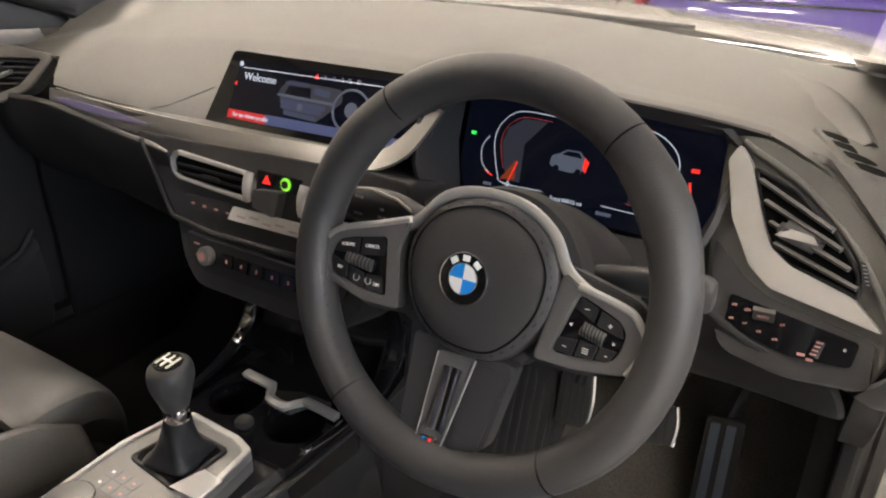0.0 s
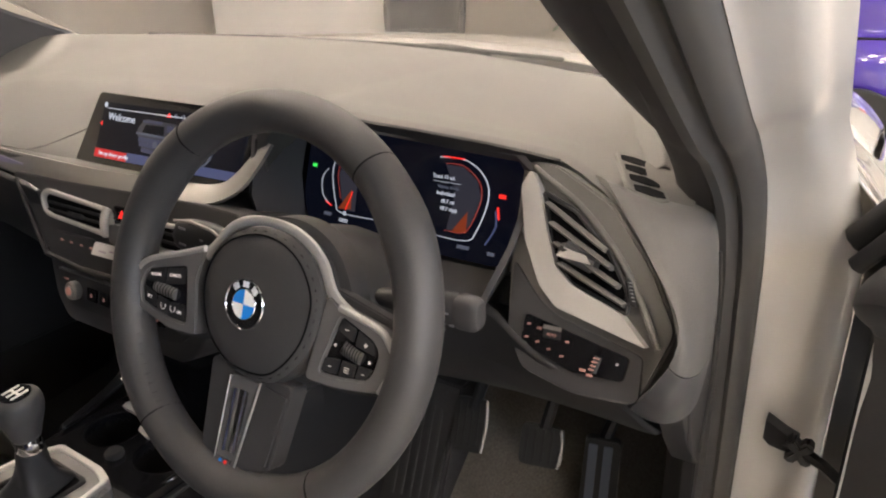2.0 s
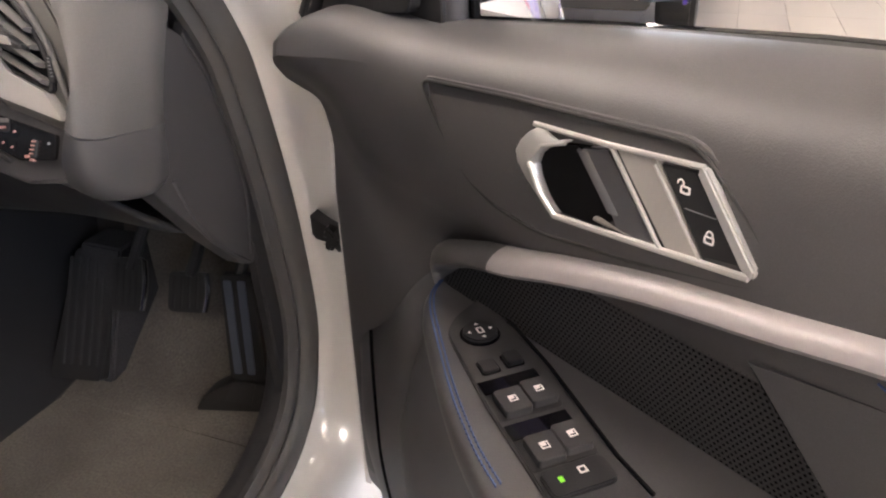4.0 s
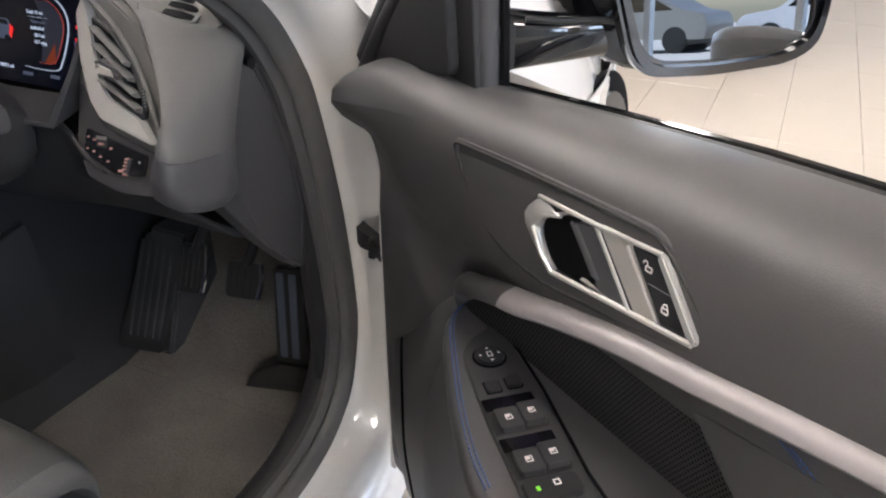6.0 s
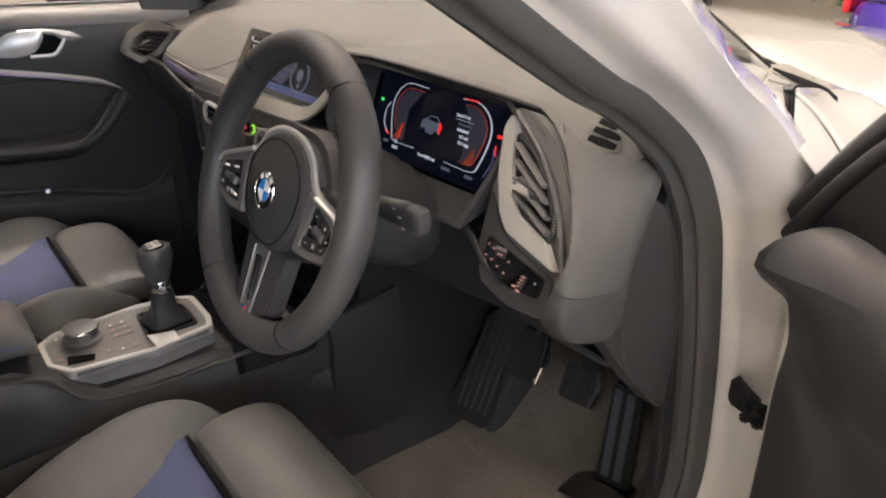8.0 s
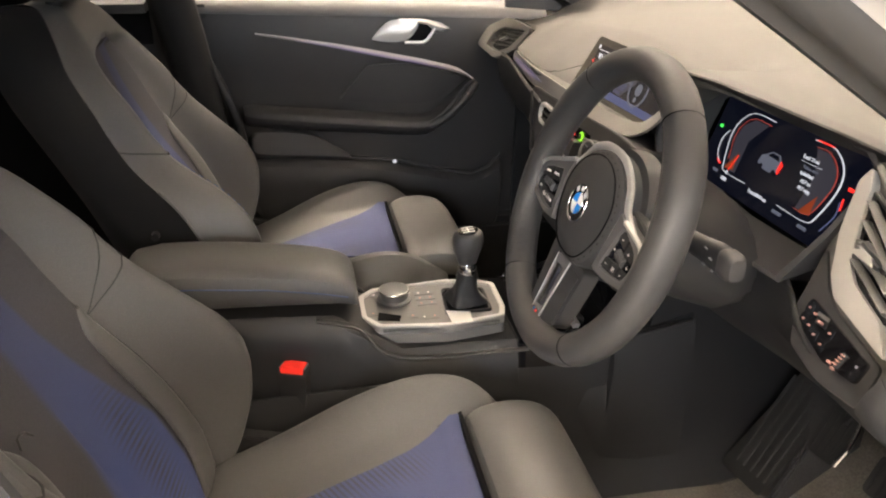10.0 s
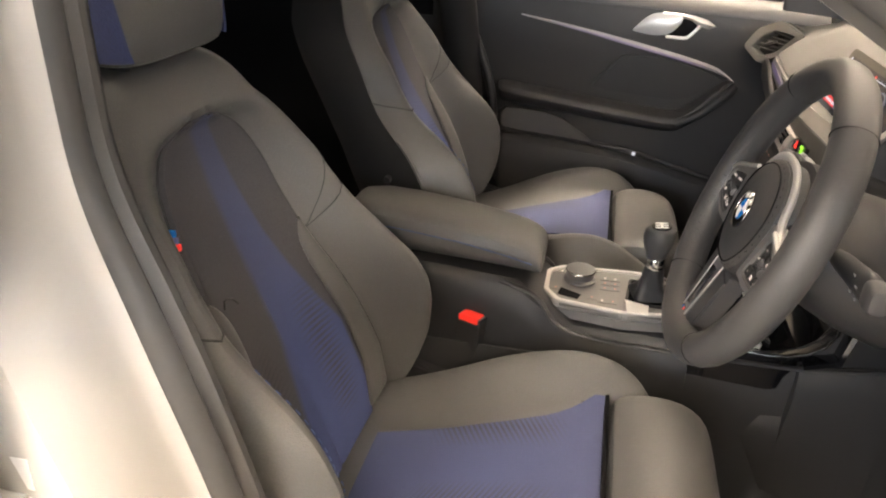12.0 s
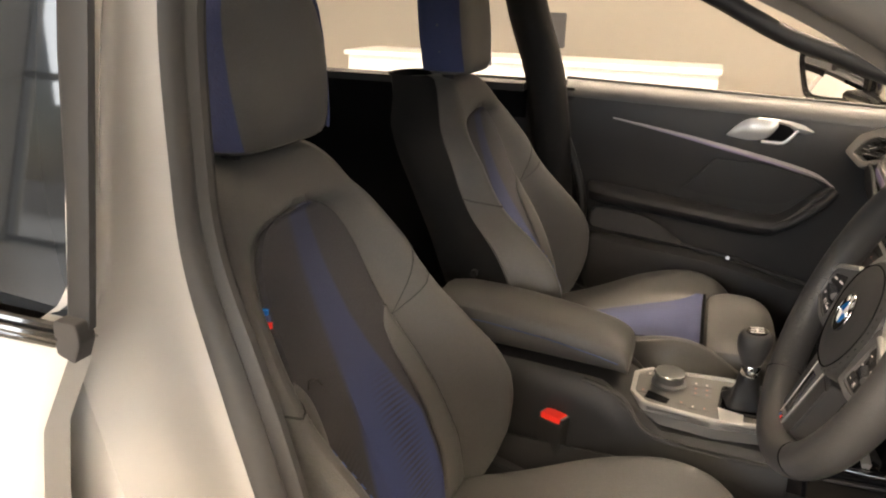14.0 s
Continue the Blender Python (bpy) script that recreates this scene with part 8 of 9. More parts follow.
for k, (u, v) in enumerate(((0.002, -0.029), (0.006, -0.012))):
    dp("key_gap", prism(rounded(tile_poly(0.0072, 0.0066), 0.0025), 0.003, 0.0041, m=turned(u, v)), CAVITY, parent=sw)
    dp("small_key", prism(rounded(tile_poly(0.0060, 0.0054), 0.002), 0.003, 0.0060 if k == 0 else 0.0075, 0.001, m=turned(u, v)), BLACK, "small black key", parent=sw)
for row_u, row_v in ((0.034, -0.032), (0.074, -0.045)):
    dp("key_well", prism(rounded(tile_poly(0.0190, 0.0205), 0.003), 0.0028, 0.0038, m=turned(row_u, row_v)), BLACK, parent=sw)
    dp("well_slope", prism([(-0.0190, -0.0200), (-0.0060, -0.0200), (-0.0060, 0.0200), (-0.0190, 0.0200)], 0.0038, 0.0046, 0.0004, m=turned(row_u, row_v)), PIANO, parent=sw)
for u, v in ((0.039, -0.0415), (0.042, -0.0230), (0.079, -0.0545), (0.082, -0.0360)):
    key = dp("window_key", prism(rounded(tile_poly(0.0105, 0.0088), 0.0022), 0.0030, 0.0092, 0.0022, 3, turned(u, v)), LOWER, "dark grey window key", parent=sw)
    sign = dp("key_sign", join(ring(tile_poly(0.0026, 0.0026), tile_poly(0.0019, 0.0019), 0.0092, 0.0095), box(-0.0024, 0.0004, -0.0024, 0.0010, 0.0092, 0.0094)), MARK, parent=sw)
    sign.data.transform(DOOR @ turned(u, v) @ DOOR.inverted())
dp("child_lock_key", prism(rounded(tile_poly(0.0100, 0.0195), 0.005), 0.003, 0.0070, 0.0015, m=turned(0.1045, -0.0545)), BLACK, "child lock key", parent=sw)
sign = dp("key_sign", ring(tile_poly(0.0024, 0.0024), tile_poly(0.0015, 0.0015), 0.0070, 0.0073), MARK, parent=sw)
sign.data.transform(DOOR @ turned(0.1030, -0.0500) @ DOOR.inverted())
dp("key_lamp", box(-0.002, 0.002, -0.0014, 0.0014, 0.0070, 0.0074, 0.0002), LITLIME, parent=sw).data.transform(DOOR @ turned(0.1010, -0.0640) @ DOOR.inverted())
# lower door: bulging front panel with a joint, its upper edge climbing to the armrest
low = []
for u, zt in ((-0.300, 0.525), (-0.288, 0.535), (-0.262, 0.555), (-0.235, 0.576), (-0.210, 0.604), (-0.185, 0.640), (-0.160, 0.668), (-0.135, 0.690), (-0.112, 0.706)):
    f = smooth(-0.30, -0.255, u)
    low.append([V(u, zt + 0.016, -0.046), V(u, zt + 0.004, -0.038), V(u + 0.002, zt - 0.008, -0.038 + 0.010 * f), V(u + 0.004, zt - 0.030, -0.040 + 0.024 * f), V(u + 0.004, zt - 0.09, -0.042 + 0.034 * f), V(u + 0.004, 0.42, -0.044 + 0.036 * f), V(u + 0.004, 0.30, -0.05 + 0.02 * f)])
dp("lower_panel", loft(low, closed=False), DOORTRIM, "dark grey lower door panel", 1)
dp("lower_joint", tube(spline([(-0.214, 0.594, -0.010), (-0.206, 0.575, -0.004), (-0.203, 0.52, -0.0015), (-0.200, 0.44, -0.001), (-0.190, 0.36, -0.006)], 5), 0.0016, 6), CAVITY)
# window triangle, frame and seal
dp("mirror_triangle", prism(rounded([(-0.345, 0.852), (-0.135, 0.880), (-0.152, 1.03), (-0.165, 1.05), (-0.215, 0.985), (-0.28, 0.925)], 0.008), -0.075, -0.046, 0.008, 3), BLACK, "black mirror triangle")
dp("triangle_pad", prism(rounded([(-0.300, 0.872), (-0.160, 0.890), (-0.172, 0.985), (-0.182, 1.005), (-0.222, 0.965), (-0.268, 0.915)], 0.012), -0.050, -0.036, 0.010, 3), BLACK, "raised black pad on the mirror triangle")
FRM = [(-0.352, 0.86, -0.06), (-0.295, 0.935, -0.065), (-0.24, 0.99, -0.07), (-0.15, 1.055, -0.085), (-0.02, 1.12, -0.11), (0.15, 1.18, -0.13), (0.4, 1.22, -0.15), (0.7, 1.2, -0.15)]
dp("window_frame", tube(spline(FRM, 6), 0.017, 10), RUBBER, "black window frame")
dp("frame_trim", tube(spline([(u + 0.012, z - 0.016, w + 0.018) for u, z, w in FRM], 6), 0.009, 10), LOWER, "dark grey frame trim")
dp("window_post", tube([V(-0.141, 0.882, -0.060), V(-0.154, 1.0, -0.064), V(-0.166, 1.06, -0.07)], 0.0125, 10), LOWER, "dark grey window post")
dp("post_seal", tube([V(-0.128, 0.884, -0.070), V(-0.141, 1.0, -0.074), V(-0.153, 1.06, -0.08)], 0.004, 8), CAVITY)
dp("belt_seal", tube([V(u, belt(u) - 0.002, -0.068) for u in (-0.135, 0.0, 0.12, 0.25, 0.5, 0.78)], 0.0075, 8), RUBBER, "black belt seal")
dp("belt_chrome", tube([V(u, belt(u) + 0.002, -0.078) for u in (-0.135, 0.0, 0.12, 0.25, 0.5, 0.78)], 0.004, 8), PIANO)
# check strap
strap = thing("door_check_strap", (0.765, 0.38, 0.6), "black door check strap between pillar and door", "check strap")
part("bracket", loft([[V(x, y, z + h * k) for k in (-1, 1)] + [V(x, y + 0.018, z + h * k) for k in (1, -1)] for x, y, z, h in ((0.743, 0.378, 0.616, 0.012), (0.750, 0.374, 0.614, 0.0135), (0.764, 0.371, 0.611, 0.011), (0.778, 0.369, 0.610, 0.008))]), BLACK, strap)
part("arm", tube([V(0.765, 0.374, 0.611), V(0.785, 0.370, 0.608), V(0.805, 0.362, 0.603), V(0.850, 0.335, 0.592)], 0.0075, 8, flat=0.75), BLACK, strap)
for a in (40, -40):
    part("bumper", box(-0.006, 0.006, -0.009, 0.009, -0.017, 0.017, 0.003), RUBBER, strap, m=pose(0.781, 0.368, 0.609, 0, a, 0))

# door mirror
wing = thing("door_mirror", (1.0, 0.36, 0.9), "black door mirror with a white cap", "door mirror")
MG = axes((1.091, 0.295, 0.909), (0.79, 0.61, 0), (0, 0, 1))
gl = rounded([(-0.030, 0.092), (-0.025, 0.063), (-0.004, 0.008), (0.012, -0.004), (0.064, -0.005), (0.126, 0.000), (0.149, 0.012), (0.150, 0.045), (0.142, 0.085), (0.128, 0.105), (0.05, 0.112), (-0.012, 0.108)], 0.014)
gc = (0.06, 0.052)
go = [(gc[0] + (x - gc[0]) * 1.15, gc[1] + (y - gc[1]) * 1.24) for x, y in gl]
part("glass", prism(gl, -0.006, -0.002, m=MG @ Matrix.Translation((0.06, 0.052, 0)) @ Matrix.Rotation(radians(-6.5), 4, "X") @ Matrix.Translation((-0.06, -0.052, 0))), MIRROR, wing, "clear mirror glass")
part("glass_frame", ring(go, gl, -0.014, 0.008, 0.004, MG), PIANO, wing, "gloss black glass frame")
part("housing", loft([[MG @ V(gc[0] + (x - gc[0]) * s + dx, gc[1] + (y - gc[1]) * s2 + dy, d) for x, y in go] for s, s2, d, dx, dy in ((1.0, 1.0, -0.004, 0, 0), (1.05, 1.04, -0.02, -0.006, 0.002), (1.12, 1.02, -0.05, -0.022, 0.006), (1.08, 0.92, -0.085, -0.034, 0.010), (0.85, 0.72, -0.11, -0.042, 0.012), (0.45, 0.4, -0.122, -0.046, 0.012))]), PIANO, wing, "gloss black mirror housing", sub=1)
up_half = [p for p in go if p[1] > 0.075]
part("cap", sheet([[MG @ V(gc[0] + (x - gc[0]) * s + dx, gc[1] + (y - gc[1]) * s2 + dy, d) for x, y in up_half] for s, s2, d, dx, dy in ((1.06, 1.07, -0.014, -0.004, 0.002), (1.15, 1.06, -0.05, -0.022, 0.008), (1.12, 0.98, -0.085, -0.034, 0.012), (0.9, 0.8, -0.112, -0.042, 0.016))], 0.003), PAINT, wing, "white painted mirror cap")
stalk = [(0.962, 0.262, 0.916, 0.020, 0.030), (0.985, 0.268, 0.917, 0.020, 0.026), (1.02, 0.282, 0.919, 0.019, 0.021), (1.06, 0.305, 0.922, 0.018, 0.017), (1.10, 0.335, 0.926, 0.018, 0.018)]
part("stalk", loft([[V(x + 0.4 * r * math.cos(a), y + r * math.cos(a), z + h * math.copysign(abs(math.sin(a)) ** 0.7, math.sin(a))) for a in (2 * math.pi * i / 18 for i in range(18))] for x, y, z, r, h in stalk]), PIANO, wing, "gloss black mirror foot", sub=1)
part("stalk_fold", tube(spline([(1.0, 0.258, 0.938), (1.03, 0.272, 0.936), (1.06, 0.290, 0.936), (1.085, 0.298, 0.930), (1.092, 0.297, 0.918)], 5), 0.003, 8), BLACK, wing)
part("stalk_base", prism(rounded([(-0.03, -0.02), (0.03, -0.02), (0.03, 0.022), (-0.03, 0.022)], 0.008), -0.012, 0.012, 0.004, m=axes((0.962, 0.262, 0.914), (0.85, -0.527, 0), (0, 0, 1))), BLACK, wing)

# ---- passenger door, closed ----
pdoor = thing("passenger_door", (-0.76, -0.1, 0.3), "closed front door with dark lining and a lit trim strip", "car door")


def px(name, bm, material, label="", sub=0):
    return part(name, bm, material, pdoor, label, sub=sub)


rows = []
for y in (-0.53, -0.45, -0.35, -0.22, -0.10, 0.02, 0.12, 0.22, 0.33):
    b = lerp_at([(-0.53, 0.945), (-0.11, 0.932), (0.2, 0.922), (0.4, 0.91)], y)[0]
    rows.append([V(x, y, z) for x, z in ((-0.815, b), (-0.785, b + 0.002), (-0.760, b - 0.010), (-0.742, b - 0.035), (-0.740, 0.85), (-0.742, 0.80), (-0.752, 0.74), (-0.755, 0.69), (-0.755, 0.5), (-0.752, 0.33))])
# darker copy of the lining grey, in place of weaker light
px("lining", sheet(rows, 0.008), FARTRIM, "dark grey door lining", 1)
# Lighter skin over the door top stands for the light falling on it.
belt_rows = []
for y in (-0.53, -0.35, -0.22, -0.10, 0.02, 0.12, 0.22, 0.33):
    b = lerp_at([(-0.53, 0.945), (-0.11, 0.932), (0.2, 0.922), (0.4, 0.91)], y)[0]
    belt_rows.append([V(x, y, z) for x, z in ((-0.800, b + 0.003), (-0.784, b + 0.0055), (-0.757, b - 0.007), (-0.7385, b - 0.028), (-0.7375, b - 0.034))])
px("belt_roll", sheet(belt_rows, 0.003), DOORTRIM, "grey padded door top")
px("speaker_panel", prism(rounded([(-0.128, 0.782), (-0.20, 0.700), (-0.16, 0.690), (0.0, 0.680), (0.045, 0.690), (0.115, 0.738), (0.090, 0.755), (-0.03, 0.783)], 0.006), -0.752, -0.7385, 0.002, m=axes((0, 0, 0), (0, 1, 0), (0, 0, 1))), BLACK, "darker speaker panel")
px("speaker_fold", tube(spline([(-0.737, -0.128, 0.784), (-0.737, -0.165, 0.744), (-0.738, -0.205, 0.698)], 4), 0.0018, 6), LOWER)
TRIM_LINE = ((-0.393, 0.8635, 0.002), (-0.30, 0.848, 0.004), (-0.20, 0.830, 0.0055), (-0.12, 0.814, 0.0065), (0.0, 0.789, 0.007), (0.07, 0.772, 0.007), (0.100, 0.763, 0.006), (0.125, 0.750, 0.004), (0.142, 0.738, 0.003))
px("trim_strip", sheet([[V(-0.735 + 0.003 * (1 - k * k), y, z + h * k) for k in (-1, 0, 1)] for y, z, h in TRIM_LINE], 0.004), STRIPMETAL, "satin trim strip")
px("lit_trim", sheet([[V(-0.7312 + 0.001 * (1 - k * k), y, z - 0.55 * h + g * h * k) for k in (-1, 0, 1)] for (y, z, h), g in zip(TRIM_LINE[1:6], (0.1, 0.42, 0.5, 0.35, 0.06))], 0.002), LILAC, "lilac lit line in the strip")
ph = px("handle", loft([[V(-0.736 + d * math.sin(math.pi * k / 6) + e, y, z0 + (z1 - z0) * k / 6) for k in range(7)] for y, z0, z1, d, e in ((-0.116, 0.843, 0.847, 0.001, 0.0), (-0.100, 0.840, 0.866, 0.004, 0.003), (-0.082, 0.838, 0.884, 0.006, 0.006), (-0.066, 0.837, 0.891, 0.007, 0.009), (-0.040, 0.839, 0.891, 0.007, 0.013), (-0.022, 0.848, 0.890, 0.006, 0.015), (-0.010, 0.864, 0.889, 0.004, 0.014), (-0.004, 0.874, 0.888, 0.002, 0.012))], closed=False), SATIN, "satin silver inner handle", 1)
part("handle_cavity", prism(rounded([(-0.040, 0.836), (-0.050, 0.888), (0.030, 0.887), (0.046, 0.866), (0.028, 0.842), (0.006, 0.832)], 0.006), -0.741, -0.7355, 0.0, m=axes((0, 0, 0), (0, 1, 0), (0, 0, 1))), CAVITY, ph)
part("handle_arch", loft([[V(-0.734 + 0.006 * math.sin(math.pi * k / 4), y, z0 + (z1 - z0) * k / 4) for k in range(5)] for y, z0, z1 in ((-0.050, 0.884, 0.892), (-0.004, 0.881, 0.891), (0.020, 0.876, 0.888), (0.036, 0.864, 0.885), (0.055, 0.861, 0.880), (0.070, 0.864, 0.871), (0.075, 0.866, 0.868))], closed=False), SATIN, ph)
part("handle_leg", tube(spline([(-0.733, 0.040, 0.868), (-0.731, 0.029, 0.852), (-0.731, 0.016, 0.838), (-0.731, 0.002, 0.8345), (-0.733, -0.036, 0.8355)], 4), 0.0042, 8), SATIN, ph)
px("armrest", sheet([[V(x, y, z) for x, z in ((-0.752, zt + 0.004), (-0.720, zt + 0.002), (-0.690 - q, zt - 0.004), (-0.684 - q, zt - 0.018), (-0.695 - q, zt - 0.034), (-0.74, zt - 0.055))] for y, zt, q in ((-0.44, 0.692, 0.03), (-0.41, 0.690, 0.004), (-0.25, 0.673, 0.0), (-0.12, 0.660, 0.0), (0.0, 0.647, 0.0), (0.035, 0.653, 0.004), (0.07, 0.686, 0.012), (0.118, 0.734, 0.030), (0.145, 0.742, 0.045))], 0.008), LOWER, "dark grey armrest", 1)
px("door_pull", tube(spline([(-0.725, 0.145, 0.730), (-0.705, 0.115, 0.700), (-0.698, 0.065, 0.655), (-0.697, 0.02, 0.632)], 5), 0.011, 10), LOWER)
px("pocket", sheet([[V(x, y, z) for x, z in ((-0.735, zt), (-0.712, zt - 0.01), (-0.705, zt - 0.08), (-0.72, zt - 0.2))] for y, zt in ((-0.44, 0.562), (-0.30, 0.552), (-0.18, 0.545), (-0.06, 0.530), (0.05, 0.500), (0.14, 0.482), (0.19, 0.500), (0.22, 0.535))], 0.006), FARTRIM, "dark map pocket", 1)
px("pocket_edge", tube([V(-0.732, y, zt) for y, zt in ((-0.44, 0.566), (-0.30, 0.556), (-0.18, 0.549), (-0.06, 0.534), (0.05, 0.504), (0.14, 0.486), (0.19, 0.504), (0.22, 0.54))], 0.005, 8), LOWER)
px("pocket_fold", sheet([[V(-0.740 + 0.018 * k, y, z0 + (z1 - z0) * k) for k in (0, 0.6, 1)] for y, z0, z1 in ((-0.44, 0.632, 0.566), (-0.33, 0.626, 0.560), (-0.272, 0.616, 0.556), (-0.225, 0.580, 0.553), (-0.180, 0.552, 0.548))], 0.006), LOWER, "raised fold over the pocket", 1)
px("pocket_lamp", disc(0.005, 0, 0.003, 12, 0, axes((-0.727, -0.068, 0.533), (0, 1, 0), (0, 0, 1))), LITWHITE, "small lit pocket lamp")
px("window_seal", tube([V(-0.79, y, b + 0.004) for y, b in ((-0.53, 0.947), (-0.11, 0.934), (0.2, 0.924), (0.4, 0.912))], 0.006, 8), RUBBER)
px("outer_skin", sheet([[V(x, y, z) for x, z in ((-0.82, 0.935 - 0.036 * (y + 0.55)), (-0.87, 0.85), (-0.89, 0.65), (-0.87, 0.32))] for y in (-0.55, 0.0, 0.42)], 0.01), PAINT, "white painted outer skin")
px("door_seal", tube(spline([(-0.715, -0.555, 0.93), (-0.72, -0.535, 0.87), (-0.725, -0.46, 0.68), (-0.725, -0.43, 0.49), (-0.725, -0.36, 0.375), (-0.725, -0.28, 0.32), (-0.725, -0.1, 0.29)], 6), 0.012, 10), RUBBER, "black door seal")
far_mirror = thing("far_door_mirror", (-0.98, 0.25, 0.9), "black door mirror beyond the passenger window", "door mirror")
FM = axes((-0.98, 0.125, 0.985), (0.66, 0.75, 0.0), (0.0, 0.0, 1)) @ Matrix.Translation((-0.06, -0.055, 0))
part("glass", prism(gl, 0.0, 0.004, m=FM), MIRROR, far_mirror, "clear mirror glass")
part("glass_frame", ring(go, gl, -0.006, 0.010, 0.002, FM), PIANO, far_mirror)
part("housing", loft([[FM @ V(x * s, y * s, d) for x, y in go] for s, d in ((1.0, -0.004), (1.05, -0.04), (0.95, -0.08), (0.5, -0.11))]), PIANO, far_mirror, sub=1)
part("stalk", tube([V(-0.96, 0.17, 0.935), V(-0.88, 0.21, 0.930), V(-0.80, 0.22, 0.92)], 0.022, 10), PIANO, far_mirror)

# ---- what stands in the showroom ----
other = thing("purple_car", (0.12, 5.5, 0), "purple painted hatchback parked with its tail to the bonnet", "car", "parked cars")
PY, PX, PW = 3.46, 0.12, 0.86
tail = [(0.16, 0.30), (0.06, 0.36), (0.01, 0.46), (0.0, 0.56), (0.012, 0.64), (0.05, 0.705), (0.10, 0.725), (0.11, 0.745), (0.10, 0.80), (0.095, 0.88), (0.11, 0.96), (0.16, 1.01), (0.30, 1.16), (0.50, 1.36), (0.75, 1.43), (1.4, 1.46), (2.2, 1.42), (2.9, 1.05), (3.2, 0.98), (4.0, 0.86), (4.2, 0.6), (4.15, 0.3)]
rows = []
for s in (-1, -0.985, -0.95, -0.88, -0.78, -0.6, -0.3, 0, 0.3, 0.6, 0.78, 0.88, 0.95, 0.985, 1):
    rows.append([V(PX + PW * s * (1 - 0.22 * smooth(1.0, 1.45, z)), PY + y + (0.34 * abs(s) ** 7 if y < 0.9 else -0.2 * abs(s) ** 7 if y > 3.5 else 0), z - 0.05 * abs(s) ** 9 * (z > 0.9)) for y, z in tail])
part("body", sheet(rows, 0.02), PURPLE, other, "purple painted body", sub=1)
part("rear_glass", sheet([[V(PX + PW * s * (0.80 - 0.06 * k), PY + 0.275 + 0.21 * k + 0.05 * abs(s) ** 3, 1.155 + 0.205 * k) for s in (-1, -0.6, 0, 0.6, 1)] for k in (0, 0.5, 1)], 0.006), PIANO, other, "dark rear window")
for s in (1, -1):
    part("side", sheet([[V(PX + s * (PW - 0.02), PY + y, z) for z in (0.28, 0.6, 0.9)] for y in (0.3, 1.5, 2.8, 3.9)], 0.02), PURPLE, other)
    part("reflector", box(PX + s * 0.81 - 0.018, PX + s * 0.81 + 0.018, PY + 0.16, PY + 0.26, 0.64, 0.76, 0.008), mat("dark_red_reflector", (0.45, 0.012, 0.015), 0.15, coat=0.5) if s > 0 else bpy.data.materials["dark_red_reflector"], other, "red bumper reflector")
    for wy in (0.95, 3.45):
        w_ = part("wheel", disc(0.32, -0.2, 0.02, 32, 0.03, axes((PX + s * (PW - 0.01), PY + wy, 0.32), (0, s, 0), (0, 0, 1))), RUBBER, other, "black tyre on a dark rim")
        part("rim", disc(0.22, 0.0, 0.026, 24, 0.006, axes((PX + s * (PW - 0.01), PY + wy, 0.32), (0, s, 0), (0, 0, 1))), DARKMETAL, w_)
part("plate", box(PX - 0.03 - 0.26, PX - 0.03 + 0.26, PY + 0.075, PY + 0.088, 0.80, 0.91, 0.003), PAPER, other, "white number plate with grey bars")
for k in range(6):
    part("plate_bar", box(PX - 0.22 + 0.072 * k, PX - 0.18 + 0.072 * k, PY + 0.072, PY + 0.076, 0.83, 0.885), bpy.data.materials["pale_headlining"], other)
part("diffuser", prism(rounded([(-0.68, 0.30), (-0.72, 0.44), (-0.55, 0.50), (0.55, 0.50), (0.72, 0.44), (0.68, 0.30)], 0.03), -0.012, 0.03, 0.008, m=axes((PX, PY + 0.0, 0), (1, 0, 0), (0, 0, 1))), BLACK, other, "black lower bumper insert")
part("bumper_crease", tube([V(PX + PW * s, PY + 0.06 + 0.34 * abs(s) ** 7, 0.715 - 0.01 * s * s) for s in (-0.95, -0.8, -0.5, 0, 0.5, 0.8, 0.95)], 0.006, 8), PIANO, other)


def tub_chair(x, y, turn):
    c = thing("armchair", (x, y, 0), "dark grey upholstered tub armchair", "chair", "showroom chairs")
    at = Matrix.Translation((x, y, 0)) @ Matrix.Rotation(radians(turn), 4, "Z")
    part("seat", box(-0.32, 0.32, -0.30, 0.32, 0.26, 0.46, 0.05, 3), LOWER, c, m=at)
    arc = [V(0.36 * math.cos(a), 0.34 * math.sin(a), 0) for a in (math.pi * (1.05 + 0.9 * i / 14) + math.pi for i in range(15))]
    part("backrest", loft([[at @ (p * k + V(0, 0, z)) for k, z in ((1.0, 0.20), (1.06, 0.45), (1.12, 0.72 + 0.10 * math.sin(math.pi * i / 14)), (1.03, 0.76 + 0.10 * math.sin(math.pi * i / 14)), (0.90, 0.70 + 0.08 * math.sin(math.pi * i / 14)), (0.86, 0.45), (0.86, 0.20))] for i, p in enumerate(arc)]), LOWER, c, sub=1)
    for sx in (-1, 1):
        for sy in (-1, 1):
            part("leg", tube([at @ V(sx * 0.24, sy * 0.22, 0.26), at @ V(sx * 0.27, sy * 0.25, 0.0)], 0.015, 8), DARKMETAL, c)


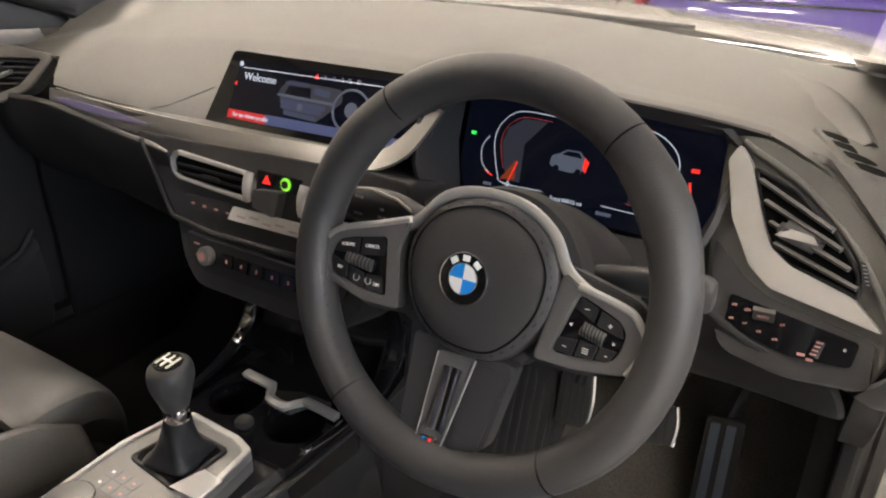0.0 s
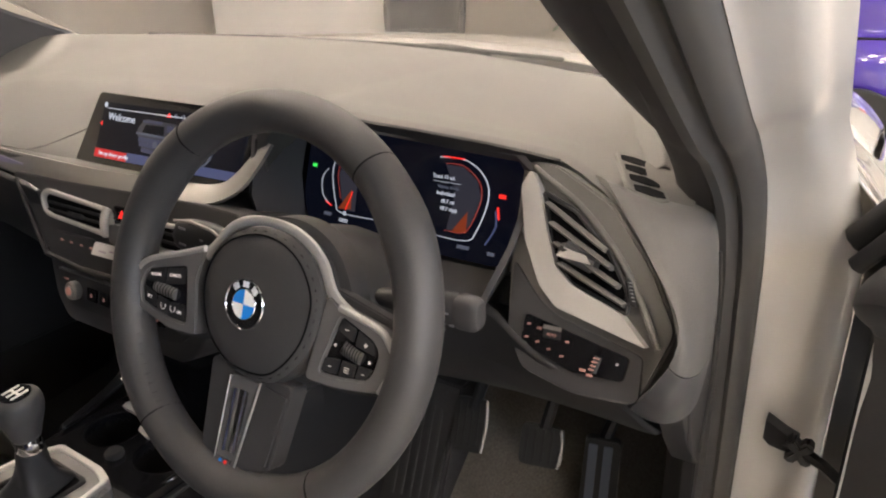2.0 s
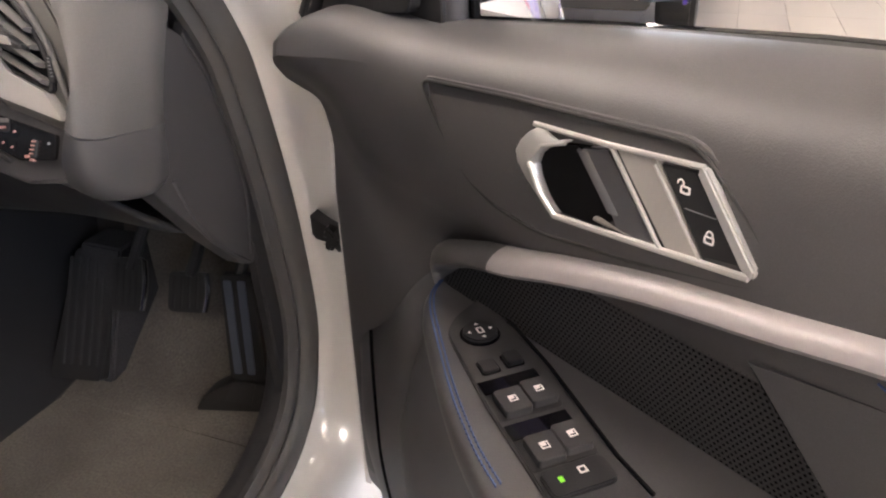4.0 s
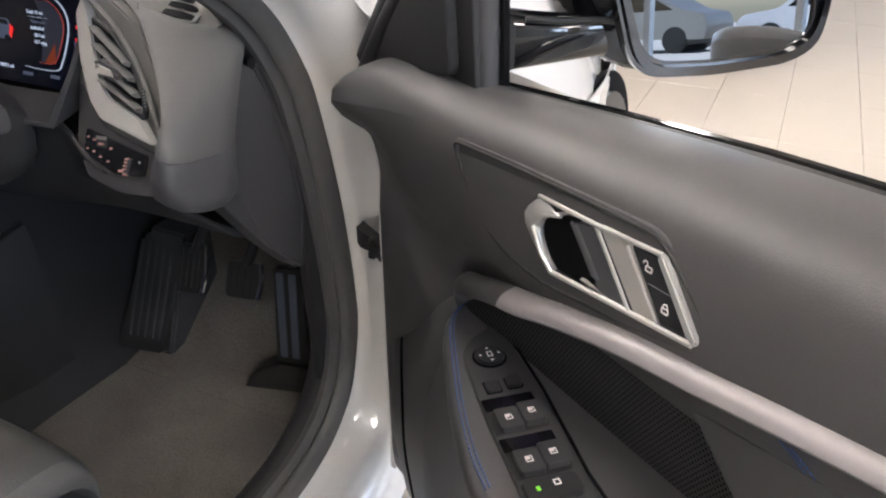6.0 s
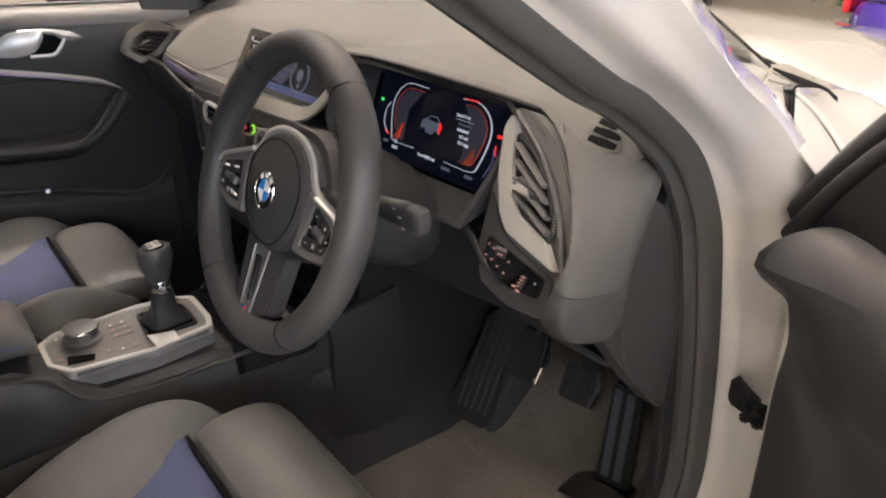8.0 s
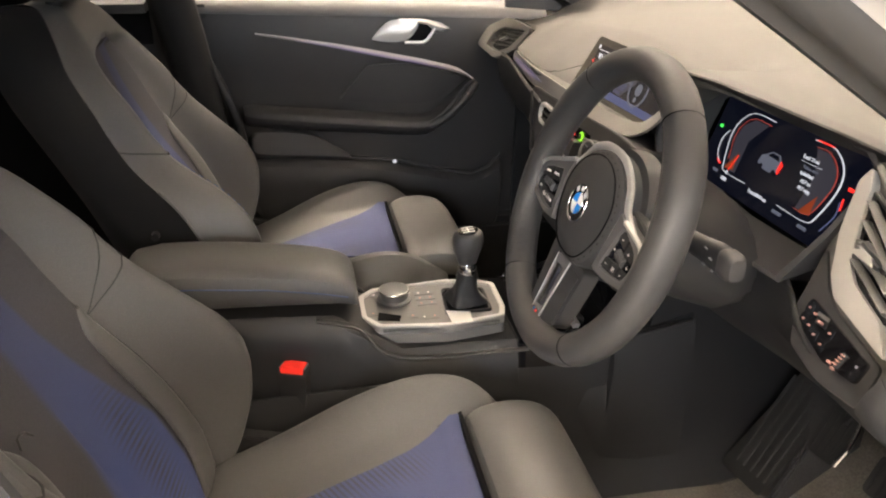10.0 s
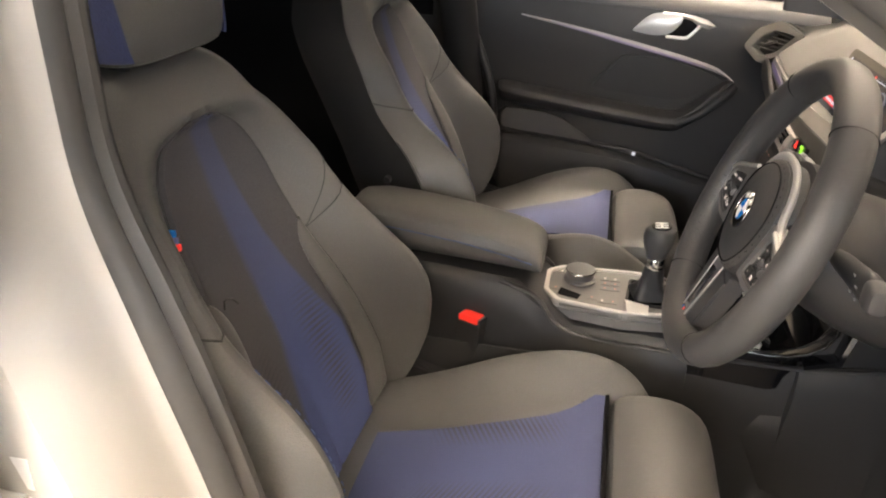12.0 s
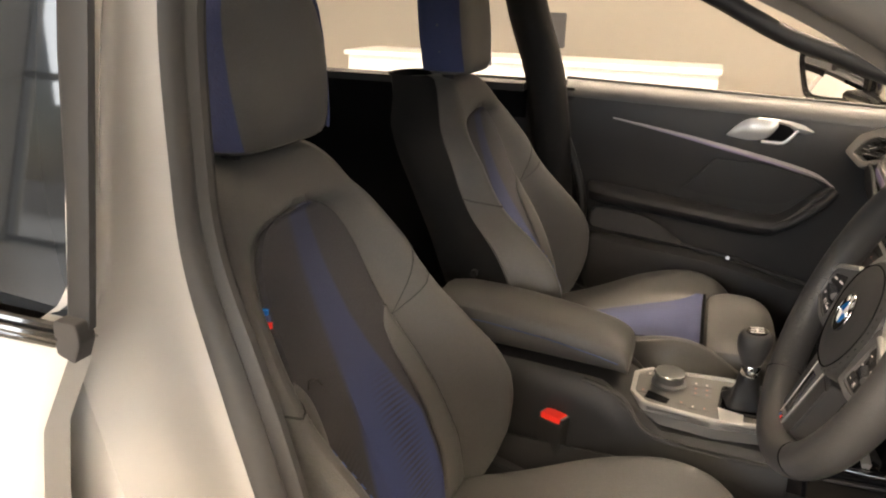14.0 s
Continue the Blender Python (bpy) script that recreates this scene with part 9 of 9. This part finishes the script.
tub_chair(5.2, -0.35, 60)
tub_chair(5.9, -1.1, 100)
tub_chair(-2.9, 5.2, 20)
plantpot = thing("potted_plant", (-1.5, 5.6, 0), "green potted plant hung with small coloured lights", "plant")
part("pot", loft([[V(-1.5 + r * math.cos(a), 5.6 + r * math.sin(a), z) for a in (2 * math.pi * i / 20 for i in range(20))] for r, z in ((0.13, 0.0), (0.18, 0.30), (0.19, 0.34), (0.17, 0.34))]), WHITE, plantpot)
part("stem", tube([V(-1.5, 5.6, 0.3), V(-1.49, 5.6, 0.7), V(-1.5, 5.61, 1.1)], 0.02, 8), LOWER, plantpot)
rnd = random.Random(5)
lv, lf = [], []
for k in range(420):
    a, h = rnd.uniform(0, 2 * math.pi), rnd.uniform(0.42, 1.5)
    r = rnd.uniform(0.05, 0.42) * (1.6 - h) / 1.1 + 0.03
    c = V(-1.5 + r * math.cos(a), 5.6 + r * math.sin(a), h)
    d, e = V(math.cos(a), math.sin(a), rnd.uniform(-0.6, 0.2)) * 0.05, V(-math.sin(a), math.cos(a), rnd.uniform(-0.3, 0.3)) * 0.016
    n = len(lv)
    lv += [c - d, c + e, c + d, c - e]
    lf.append((n, n + 1, n + 2, n + 3))
leaf = bpy.data.meshes.new("leaves")
leaf.from_pydata(lv, [], lf)
tagged(part("foliage", leaf, mat("green_leaf", (0.05, 0.11, 0.035), 0.5), plantpot), kind="stuff")
for k in range(16):
    a, h = rnd.uniform(0, 2 * math.pi), rnd.uniform(0.5, 1.3)
    r = 0.40 * (1.6 - h) / 1.1
    part("small_light", disc(0.012, 0, 0.012, 10, 0.003, Matrix.Translation((-1.5 + r * math.cos(a), 5.6 + r * math.sin(a), h))), (LITBLUE, LITLIME, LITORANGE, LITWHITE)[k % 4], plantpot)
tbl = thing("reception_desk", (-4.6, 5.0, 0), "long white reception desk", "desk")
part("top", box(-6.2, -3.6, 5.6, 6.4, 0.98, 1.04, 0.01), WHITE, tbl)
part("front", box(-6.15, -3.65, 5.7, 6.3, 0.0, 0.98, 0.01), WHITE, tbl)
low = thing("white_counter", (-4.8, -1.0, 0), "low white counter against the side wall", "counter")
part("body", box(-5.3, -4.7, -3.2, -0.13, 0.0, 0.66, 0.01), WHITE, low)
part("top", box(-5.32, -4.66, -3.22, -0.11, 0.66, 0.70, 0.005), WHITE, low)
monitor = thing("desk_monitor", (-5.0, -1.44, 0.70), "grey monitor standing on the counter", "monitor")
part("screen", box(-5.03, -5.0, -1.62, -1.36, 0.78, 1.06, 0.008), LOWER, monitor)
part("stand", join(box(-5.03, -4.98, -1.52, -1.46, 0.705, 0.80), box(-5.10, -4.92, -1.58, -1.40, 0.70, 0.712)), DARKMETAL, monitor)

# floor tiles under the near part of the floor
tile_mesh = None
for i in range(-2, 17):
    for j in range(-4, 10):
        x, y = 0.48 + 0.30 * i, -0.6 + 0.60 * j
        if tile_mesh is None:
            tile_mesh = mesh_of(box(-0.1485, 0.1485, -0.2985, 0.2985, -0.008, 0.0, 0.0015, 1))
            tile_mesh.materials.append(TILE)
        t_ = new("tile", tile_mesh)
        t_.matrix_basis = Matrix.Translation((x, y, 0))
        t_.parent = floor
rest_t = []
for i in range(-24, 26):
    for j in range(-14, 13):
        if not (-2 <= i < 17 and -4 <= j < 10):
            x, y = 0.48 + 0.30 * i, -0.6 + 0.60 * j
            if X0 < x - 0.15 and x + 0.15 < X1 and Y0 < y - 0.3 and y + 0.3 < Y1:
                rest_t.append((x, y))
vs, fc = [], []
for x, y in rest_t:
    k = len(vs)
    vs += [(x + a, y + b, 0.0) for a, b in ((-0.1485, -0.2985), (0.1485, -0.2985), (0.1485, 0.2985), (-0.1485, 0.2985))] + [(x + a, y + b, -0.008) for a, b in ((-0.1485, -0.2985), (0.1485, -0.2985), (0.1485, 0.2985), (-0.1485, 0.2985))]
    fc += [(k, k + 1, k + 2, k + 3), (k, k + 4, k + 5, k + 1), (k + 1, k + 5, k + 6, k + 2), (k + 2, k + 6, k + 7, k + 3), (k + 3, k + 7, k + 4, k)]
me = bpy.data.meshes.new("far_tiles")
me.from_pydata(vs, [], fc)
me.materials.append(TILE)
ft = new("far_tile", me)
ft.parent = floor
tagged(ft, "cream floor tiles further off", kind="stuff")
